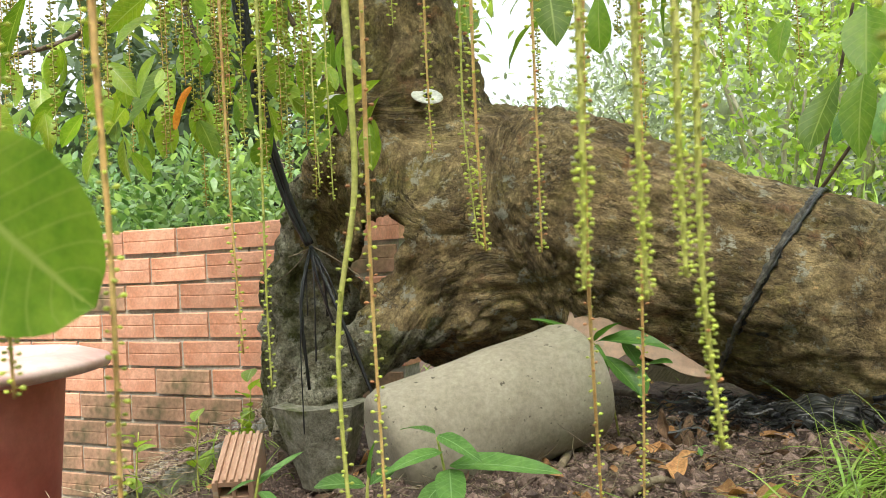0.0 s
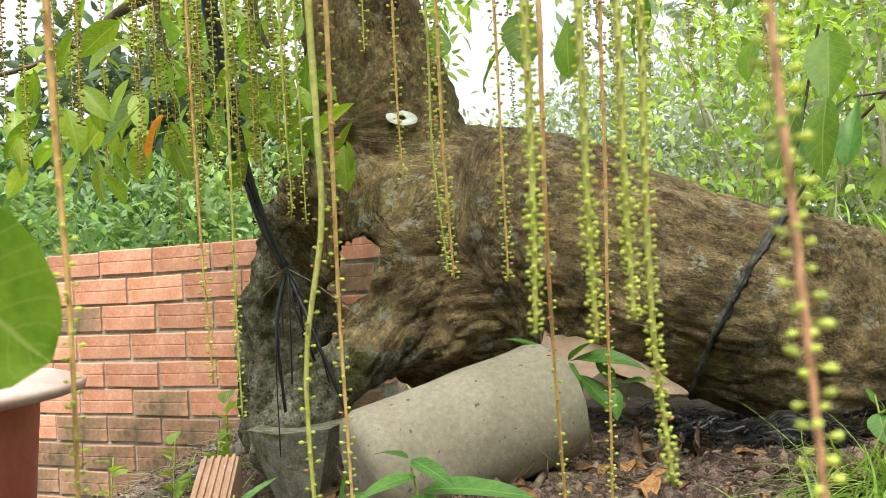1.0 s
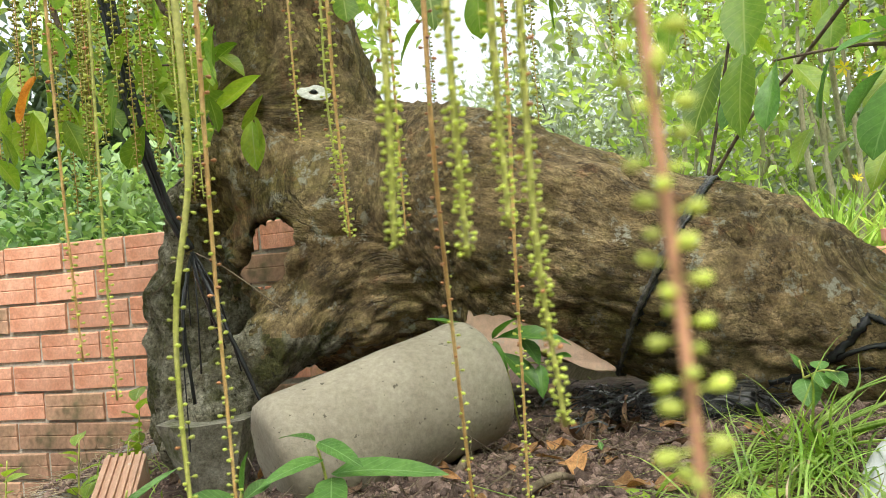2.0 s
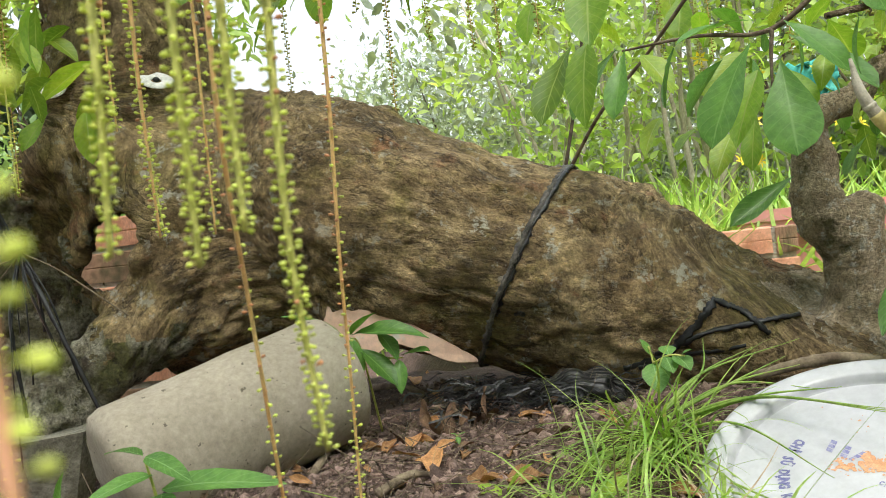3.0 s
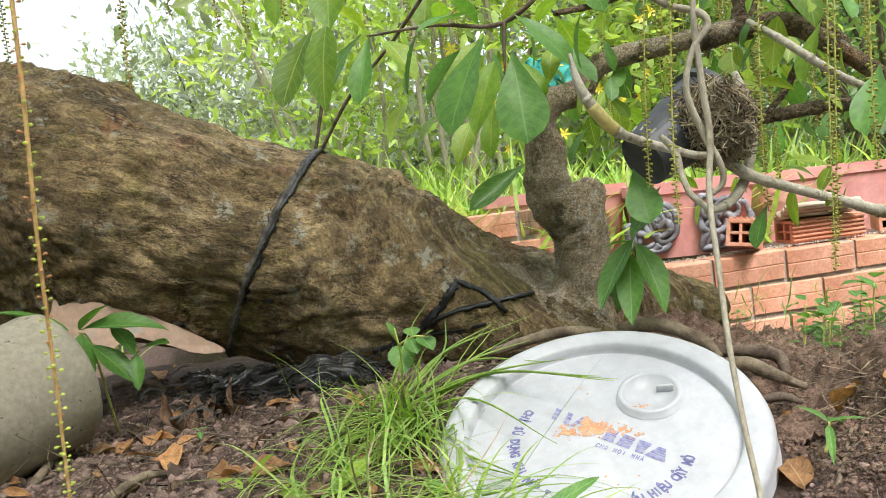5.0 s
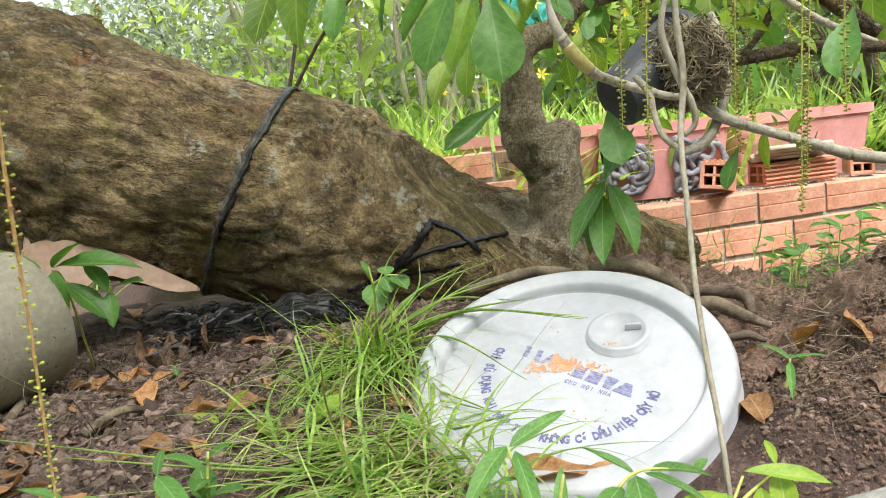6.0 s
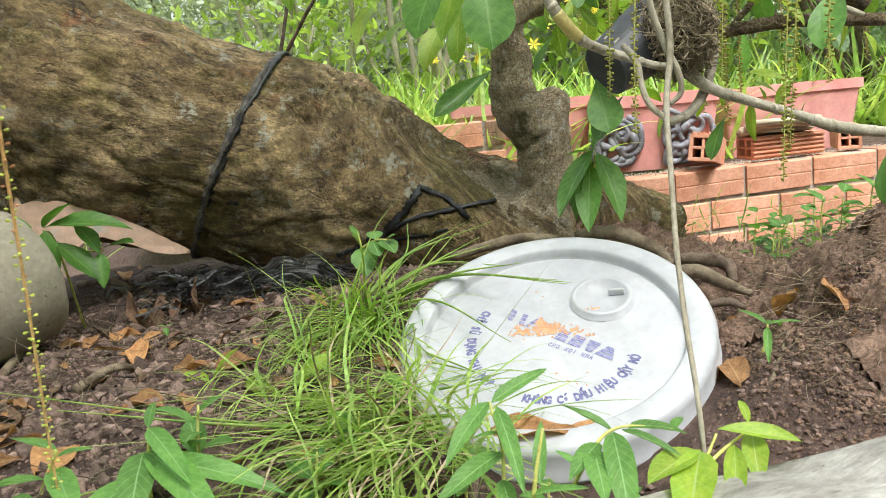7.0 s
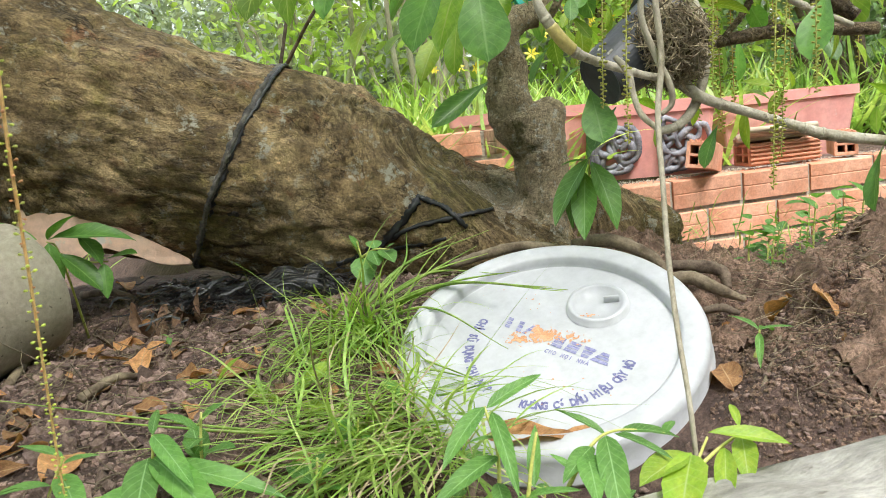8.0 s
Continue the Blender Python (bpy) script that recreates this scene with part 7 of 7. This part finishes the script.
# spikes farther off, over the wall, the sky gap and the shrubs
rng = random.Random(77)
for k in range(84):
    if k > 63:
        x, y, zb, zt = rng.uniform(-0.46, -0.12), rng.uniform(0.85, 1.2), rng.uniform(0.34, 0.46), 1.3
    elif k < 24:
        x, y, zb, zt = rng.uniform(-0.95, -0.2), rng.uniform(0.95, 1.45), rng.uniform(0.42, 0.58), 1.3
    elif k < 46:
        x, y, zb, zt = rng.uniform(0.1, 1.1), rng.uniform(1.0, 1.5), rng.uniform(0.42, 0.58), 1.3
    else:
        x, y, zb, zt = rng.uniform(0.95, 1.5), rng.uniform(0.95, 1.4), rng.uniform(0.16, 0.36), 1.35
    w = rng.uniform(-0.008, 0.008)
    zt = 1.45
    raceme(0, [(x - w, y, zt), (x, y, (zt + zb) / 2), (x + w, y, zb)], 0.0013, 0.0075, 0.0042, 0.0, 0.0, STALK_O if k % 3 else STALK_G, 100 + k, False)

# ---- leaves of the tree and its side shoots ----
for i, (a, e, turn, wd) in enumerate((
        ((0.658, 0.971, 0.415), (0.580, 0.945, 0.319), -15, 1.0), ((0.682, 0.954, 0.391), (0.669, 0.913, 0.288), 5, 1.25), ((0.695, 0.962, 0.435), (0.739, 0.909, 0.379), 30, 1.0), ((0.725, 1.007, 0.428), (0.793, 0.947, 0.359), 30, 0.8), ((0.688, 1.016, 0.451), (0.587, 0.999, 0.448), -10, 0.6),
        ((0.618, 1.084, 0.441), (0.577, 1.05, 0.366), 60, 0.7), ((0.651, 1.024, 0.411), (0.573, 0.999, 0.35), 65, 0.7), ((0.571, 1.126, 0.455), (0.533, 1.092, 0.367), -10, 0.7), ((0.566, 1.148, 0.459), (0.486, 1.124, 0.387), -25, 0.7), ((0.737, 1.05, 0.268), (0.643, 1.03, 0.221), -50, 0.6),
        ((0.685, 1.037, 0.44), (0.643, 1.007, 0.475), 0, 0.9), ((0.706, 1.011, 0.439), (0.711, 0.97, 0.474), 20, 1.0), ((0.652, 1.076, 0.437), (0.635, 1.04, 0.478), 0, 0.9), ((0.572, 1.147, 0.462), (0.523, 1.119, 0.506), -10, 0.8), ((0.725, 1.088, 0.405), (0.668, 1.058, 0.318), -20, 0.8),
        ((0.704, 1.073, 0.425), (0.635, 1.047, 0.39), -30, 0.8), ((0.75, 1.061, 0.398), (0.756, 1.017, 0.354), 20, 1.0), ((0.603, 1.16, 0.452), (0.627, 1.111, 0.403), 20, 1.0), ((0.772, 1.047, 0.444), (0.779, 1.005, 0.474), 0, 1.0), ((0.716, 1.16, 0.335), (0.672, 1.128, 0.289), -20, 1.0),
        ((0.75, 1.153, 0.362), (0.713, 1.118, 0.292), 0, 0.8), ((0.629, 1.182, 0.369), (0.584, 1.15, 0.33), 0, 0.9), ((0.672, 1.171, 0.348), (0.628, 1.139, 0.325), 10, 0.9),
        ((0.775, 0.876, 0.242), (0.761, 0.835, 0.186), 10, 1.3), ((0.819, 0.890, 0.219), (0.767, 0.876, 0.183), 0, 1.2), ((0.797, 0.902, 0.277), (0.761, 0.915, 0.256), 0, 0.9), ((0.908, 0.821, 0.187), (0.871, 0.811, 0.148), 0, 0.9), ((0.938, 0.688, 0.315), (0.881, 0.663, 0.252), 0, 0.9),
        ((0.912, 0.606, 0.166), (0.855, 0.588, 0.117), 40, 0.7), ((-0.266, 0.872, 0.463), (-0.305, 0.847, 0.416), -20, 0.8), ((-0.252, 1.076, 0.503), (-0.264, 1.054, 0.430), 0, 0.9), ((0.145, 0.927, 0.539), (0.151, 0.878, 0.480), 0, 1.2),
        ((0.199, 0.935, 0.536), (0.192, 0.914, 0.468), 0, 1.0), ((0.044, 1.014, 0.569), (0.051, 0.995, 0.519), 0, 1.3), ((0.485, 0.974, 0.503), (0.460, 0.920, 0.426), 0, 1.0), ((0.460, 0.920, 0.420), (0.431, 0.887, 0.343), 0, 0.9), ((0.472, 1.023, 0.441), (0.409, 0.964, 0.366), -10, 0.8))):
    leaf("branch" if i < 11 else "bright" if i < 23 and i % 2 else "canopy" if i < 23 or i > 28 else "branch", a, e, tree, turn, wd * 0.92, i)
# the near broad leaf with a bitten edge
nb = leaf_mesh("leaf", 0.86, 0.1, 0.06, 0.5, 0.012, rows=18, seed=31, blunt=0.5)
nb.materials.append(CANOPY)
ob = new("leaf", nb)
ob.matrix_basis = aim((-0.044, 0.243, 0.292), (0.005, 0.241, 0.246), 90, 0.98)
under(ob, tree)
rng = random.Random(41)
for k in range(300):
    if k < 95:
        b = Vector((rng.uniform(-1.0, -0.12), rng.uniform(0.95, 1.7), rng.uniform(0.5, 0.8)))
    elif k < 110:
        b = Vector((rng.uniform(0.1, 0.6), rng.uniform(1.1, 1.6), rng.uniform(0.62, 0.8)))
    else:
        b = Vector((rng.uniform(0.75, 1.6), rng.uniform(0.85, 1.45), rng.uniform(0.3, 0.7)))
    L = rng.uniform(0.045, 0.085) if k < 95 else rng.uniform(0.06, 0.1) if k < 150 else rng.uniform(0.035, 0.075)
    e = b + Vector((rng.uniform(-0.7, 0.7), rng.uniform(-0.7, 0.4), rng.uniform(-1.0, -0.2))).normalized() * L
    leaf("bright" if (k > 150 or k < 95) and k % 2 else "canopy" if k < 110 or k % 2 else "branch", b, e, tree, rng.uniform(-40, 40), rng.uniform(0.85, 1.15), k)
for k in range(80):
    b = Vector((rng.uniform(-0.62, -0.08), rng.uniform(0.95, 1.3), rng.uniform(0.43, 0.62)))
    e = b + Vector((rng.uniform(-0.7, 0.7), rng.uniform(-0.5, 0.3), rng.uniform(-1.0, -0.3))).normalized() * rng.uniform(0.04, 0.08)
    leaf("bright" if k % 3 else "canopy", b, e, tree, rng.uniform(-60, 60), rng.uniform(0.8, 1.1), k)
for k in range(90):
    b = Vector((rng.uniform(0.86, 1.5), rng.uniform(0.82, 1.3), rng.uniform(0.17, 0.46)))
    e = b + Vector((rng.uniform(-0.7, 0.7), rng.uniform(-0.6, 0.3), rng.uniform(-1.0, -0.1))).normalized() * rng.uniform(0.022, 0.055)
    if b.z < 0.3 and b.x < 1.0:
        b.z, e.z = b.z + 0.15, e.z + 0.15
    leaf("bright" if k % 3 else "canopy", b, e, tree, rng.uniform(-50, 50), rng.uniform(0.7, 1.0), k)
# the crown overhead, out of view, added to shade the bed
rg = np.random.default_rng(5)
n = 1500
at = np.stack([rg.uniform(-1.1, 1.5, n), rg.uniform(-0.4, 1.55, n), rg.uniform(1.25, 2.0, n)], 1)
ahead, up, big = rg.standard_normal((n, 3)) + (0, 0, -0.4), rg.standard_normal((n, 3)) * 0.5 + (0, 0, 1.0), rg.uniform(0.1, 0.17, n)
# no leaves in the west, so sun reaches the wall; thinner in the east
gap = (at[:, 0] < -0.55) | ((at[:, 0] > 1.25) & (np.random.default_rng(99).random(n) < 0.6))
me = scatter("crown", SMALL_LEAF, at[~gap], ahead[~gap], up[~gap], big[~gap], CANOPY)
tagged(under(part("crown", me, CANOPY), tree), kind="stuff")
for i, (x, y, z) in enumerate(((0.6, 0.6, 1.6), (-0.6, 0.9, 1.5), (0.2, 0.2, 1.7), (0.9, 1.1, 1.5), (-0.3, 0.3, 1.6))):
    limb_part("branch", [(-0.09, 1.38, 0.99, 0.05), (-0.02 + 0.3 * x, 1.38 + 0.3 * (y - 1.38), 1.25, 0.03), (x, y, z, 0.008)], BARK, 16, 8, 0.1, seed=60 + i)
nbo = CURLED[2].copy()
nbo.materials.append(ORANGE_LEAF)
ob = new("leaf", nbo)
ob.matrix_basis = aim((-0.201, 0.780, 0.431), (-0.224, 0.778, 0.395), 20, 0.8)
under(ob, tree)


# ---- shrubs, grass and trees beyond the walls ----
def bush(name, label, cat, c, rad, clumps, per, size, material, stems=6, seed=0, group="", lean=0.3, spread=0.16, stem_mat=TWIG):
    """A shrub or tree: forked stems from the ground and a crown of many small leaves in uneven clumps."""
    rg = np.random.default_rng(seed)
    c, rad = np.array(c, float), np.array(rad, float)
    foot = np.array([c[0], c[1], float(ground_height(c[:1], c[1:2])[0])])
    t = thing(name, label, cat, tuple(foot), group)
    d = rg.standard_normal((clumps, 3))
    d /= np.linalg.norm(d, axis=1)[:, None]
    cc = c + d * rad * (rg.random((clumps, 1)) ** 0.4)
    for k in range(stems):
        e = cc[k % clumps]
        m = foot + (e - foot) * 0.5 + rg.normal(0, 0.06, 3)
        r0 = 0.006 + 0.012 * rad[2]
        b0 = foot + rg.normal(0, 0.06, 3) * (1, 1, 0)
        under(part("stem", tube([(*b0, r0), (*m, r0 * 0.7), (*e, r0 * 0.3)], 14, 6, 0.1, seed=k), stem_mat), t)
    n = clumps * per
    at = np.repeat(cc, per, 0) + rg.normal(0, 1, (n, 3)) * spread * rad.mean() * (1, 1, 0.8)
    ahead = rg.standard_normal((n, 3)) + np.array((0, 0, lean)) + 0.6 * (at - c) / rad
    me = scatter("crown", SMALL_LEAF, at, ahead, rg.standard_normal((n, 3)) * 0.6 + (0, 0, 1.0), size * rg.uniform(0.6, 1.25, n), material)
    tagged(under(part("crown", me, material), t), kind="stuff")
    return t


def on_way(yaw, dist, z):
    """A place at a bearing from the bed, in degrees clockwise from the y axis."""
    return (0.18 + dist * math.sin(radians(yaw)), 0.05 + dist * math.cos(radians(yaw)), z)


S = "garden shrubs"
bush("shrub", "bright green leafy shrub beyond the brick wall", "shrub", on_way(-24, 3.3, 0.36), (0.75, 0.5, 0.36), 110, 90, 0.05, MIDLEAF, 7, 1, S)
bush("shrub", "dense green shrub beyond the brick wall", "shrub", on_way(-15, 3.9, 0.3), (0.6, 0.5, 0.36), 90, 80, 0.055, MIDLEAF, 7, 2, S)
bush("shrub", "dense green hedge shrub in the yard", "shrub", on_way(-38, 4.2, 0.4), (0.9, 0.6, 0.5), 80, 60, 0.09, MIDLEAF, 7, 3, S)
# dark leaves carry this tree's shade in their colour
bush("tree", "tree far behind the wall with shade put into its dark leaves", "tree", on_way(-27, 8.5, 1.2), (1.9, 1.2, 1.5), 130, 50, 0.2, DARKLEAF, 8, 4, "far trees")
bush("tree", "haze-tinted grey-green tree far behind the wall", "tree", on_way(-14, 9.5, 1.0), (1.5, 1.2, 1.3), 100, 50, 0.2, HAZELEAF, 8, 5, "far trees")
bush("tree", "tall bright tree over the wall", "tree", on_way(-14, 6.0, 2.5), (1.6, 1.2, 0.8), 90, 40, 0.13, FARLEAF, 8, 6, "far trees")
bush("tree", "haze-tinted grey-green distant tree", "tree", on_way(4, 12, 0.7), (3.2, 1.5, 1.0), 130, 110, 0.12, HAZELEAF, 8, 7, "far trees", stem_mat=TWIG)
bush("tree", "haze-tinted bluish-green tree far behind the trunk", "tree", on_way(9, 11, 1.6), (2.6, 1.4, 1.3), 120, 110, 0.11, HAZELEAF, 8, 61, "far trees")
bush("shrub", "tall light green shrub with upright pale twigs", "shrub", on_way(15, 3.4, 0.8), (0.55, 0.5, 0.75), 80, 30, 0.05, FARLEAF, 14, 8, S, 0.5, 0.2, PALE_BARK)
bush("shrub", "tall light green shrub behind the trunk", "shrub", on_way(24, 3.2, 0.85), (0.6, 0.5, 0.75), 80, 30, 0.05, FARLEAF, 14, 9, S, 0.5, 0.2, PALE_BARK)
bush("shrub", "tall leafy shrub behind the planters", "shrub", on_way(36, 3.6, 1.0), (0.8, 0.6, 0.8), 100, 44, 0.065, FARLEAF, 12, 10, S, 0.4, 0.2)
bush("shrub", "tall leafy shrub at the yard's end", "shrub", on_way(50, 3.8, 1.0), (0.9, 0.6, 0.9), 100, 44, 0.065, MIDLEAF, 12, 11, S, 0.4, 0.2)
bush("tree", "broad haze-tinted green tree behind the garden", "tree", on_way(30, 8.0, 2.2), (3.2, 1.6, 2.0), 170, 50, 0.18, HAZELEAF, 9, 13, "far trees")
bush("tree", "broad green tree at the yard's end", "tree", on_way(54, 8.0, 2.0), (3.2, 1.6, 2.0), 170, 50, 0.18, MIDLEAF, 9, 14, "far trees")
bush("shrub", "small haze-tinted leafy shrub in front of the west wall", "shrub", on_way(8, 5.2, 0.2), (0.9, 0.5, 0.32), 60, 50, 0.09, HAZELEAF, 7, 15, S)

# out of view: shrubs added to cut low sky light and darken the trunk's underside
for k, (yaw, dist) in enumerate(((105, 2.6), (140, 2.4), (175, 2.5), (-150, 2.4), (-115, 2.5), (-85, 2.8), (80, 3.4))):
    bush("shrub", "unseen green shrub added behind the camera to block low sky light", "shrub", on_way(yaw, dist, 0.75), (0.8, 0.8, 1.15), 70, 60, 0.13, MIDLEAF, 6, 30 + k, S)

# far tree line, its haze in the pale leaf colour
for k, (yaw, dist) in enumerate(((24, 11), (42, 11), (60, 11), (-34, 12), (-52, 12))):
    bush("tree", "haze-tinted green tree line far behind the garden", "tree", on_way(yaw, dist, 0.7), (2.6, 1.5, 1.2), 110, 50, 0.2, HAZELEAF, 6, 50 + k, "far trees")


def clump_line(seed, n, box4, length, label):
    x0, x1, y0, y1 = box4
    def base(r):
        x, y = r.uniform(x0, x1), r.uniform(y0, y1)
        cx, cy = round(x / 0.22) * 0.22 + 0.05 * math.sin(7 * round(y / 0.2)), round(y / 0.2) * 0.2
        return np.array([cx + r.normal(0, 0.03), cy + r.normal(0, 0.03), 0.0])
    return blades(n, seed, base, lambda r: np.array([r.normal(0, 0.6), r.normal(-0.15, 0.6), r.uniform(0.6, 1.3)]), length, (0.005, 0.010), BLADE, "striped_grass", label, "grass", 0.72)


clump_line(21, 2600, (0.3, 2.0, 2.05, 3.2), (0.3, 0.55), "light green striped strap-leaved grass behind planters")
clump_line(22, 2000, (1.8, 3.8, 2.1, 3.2), (0.3, 0.55), "light green striped strap-leaved grass bed")
blades(2600, 23, lambda r: np.array([r.uniform(-4, 5), r.uniform(2.4, 7.5), 0.0 if r.random() < 0.5 else -0.3]), lambda r: np.array([r.normal(0, 0.5), r.normal(0, 0.5), 1.0]), (0.15, 0.35), (0.004, 0.009), GRASSM, "yard_grass", "rough green grass over the yard", "grass", 0.5)
# yellow blossoms
rng = random.Random(9)
bm = bmesh.new()
for k in range(6):
    a = 2 * math.pi * k / 6
    vs = [bm.verts.new(p) for p in ((0, 0, 0), (0.5 * math.cos(a - 0.35), 0.5 * math.sin(a - 0.35), 0.25), (math.cos(a), math.sin(a), 0.3), (0.5 * math.cos(a + 0.35), 0.5 * math.sin(a + 0.35), 0.25))]
    bm.faces.new(vs)
petal = mesh_of(bm, "blossom")
petal.materials.append(YELLOW)
for k in range(36):
    yaw, el = rng.uniform(24, 38), rng.uniform(0.34, 0.72)
    x, y, _ = on_way(yaw, rng.uniform(2.5, 2.9), 0)
    ob = new("blossom", petal)
    s = rng.uniform(0.018, 0.03)
    ob.matrix_basis = pose(x, y, el, rng.uniform(50, 110), rng.uniform(-30, 30), rng.uniform(-40, 40)) @ Matrix.Diagonal((s, s, s, 1))
    tagged(ob, "small bright yellow blossom among the shrubs", "flower", "yellow blossoms")
bm = bmesh.new()
bmesh.ops.create_grid(bm, x_segments=16, y_segments=10, size=0.5)
for w in bm.verts:
    w.co = Vector((w.co.x * 0.17, 0.02 * noise.noise(w.co * 9), w.co.y * 0.09 + 0.04 * noise.noise(w.co * 5)))
me = mesh_of(bm, "net")
ob = part("shade_cloth", me, TEAL)
ob.location = (1.451, 2.224, 0.556)
mod = ob.modifiers.new("thick", "SOLIDIFY")
mod.thickness = 0.004
tagged(ob, "scrap of teal netting caught in shrubs", "netting")
brick_wall("wall_west", "weathered orange brick garden wall with mossy foot", (-0.79, 1.975, 0), radians(-16.3), -2.27, 0.62, 0.365, 11, 6)
brick_wall("wall_east", "low orange brick garden wall with dusty top", (1.73, 1.66, 0), radians(-8), -1.185, 2.5, 0.022, 5, 99, 2, 1.125)
brick_wall("wall_north", "short brick course behind the trunk", (1.07, 1.92, 0), radians(-21.6), -0.45, 0.12, 0.188, 3, 99, 3)
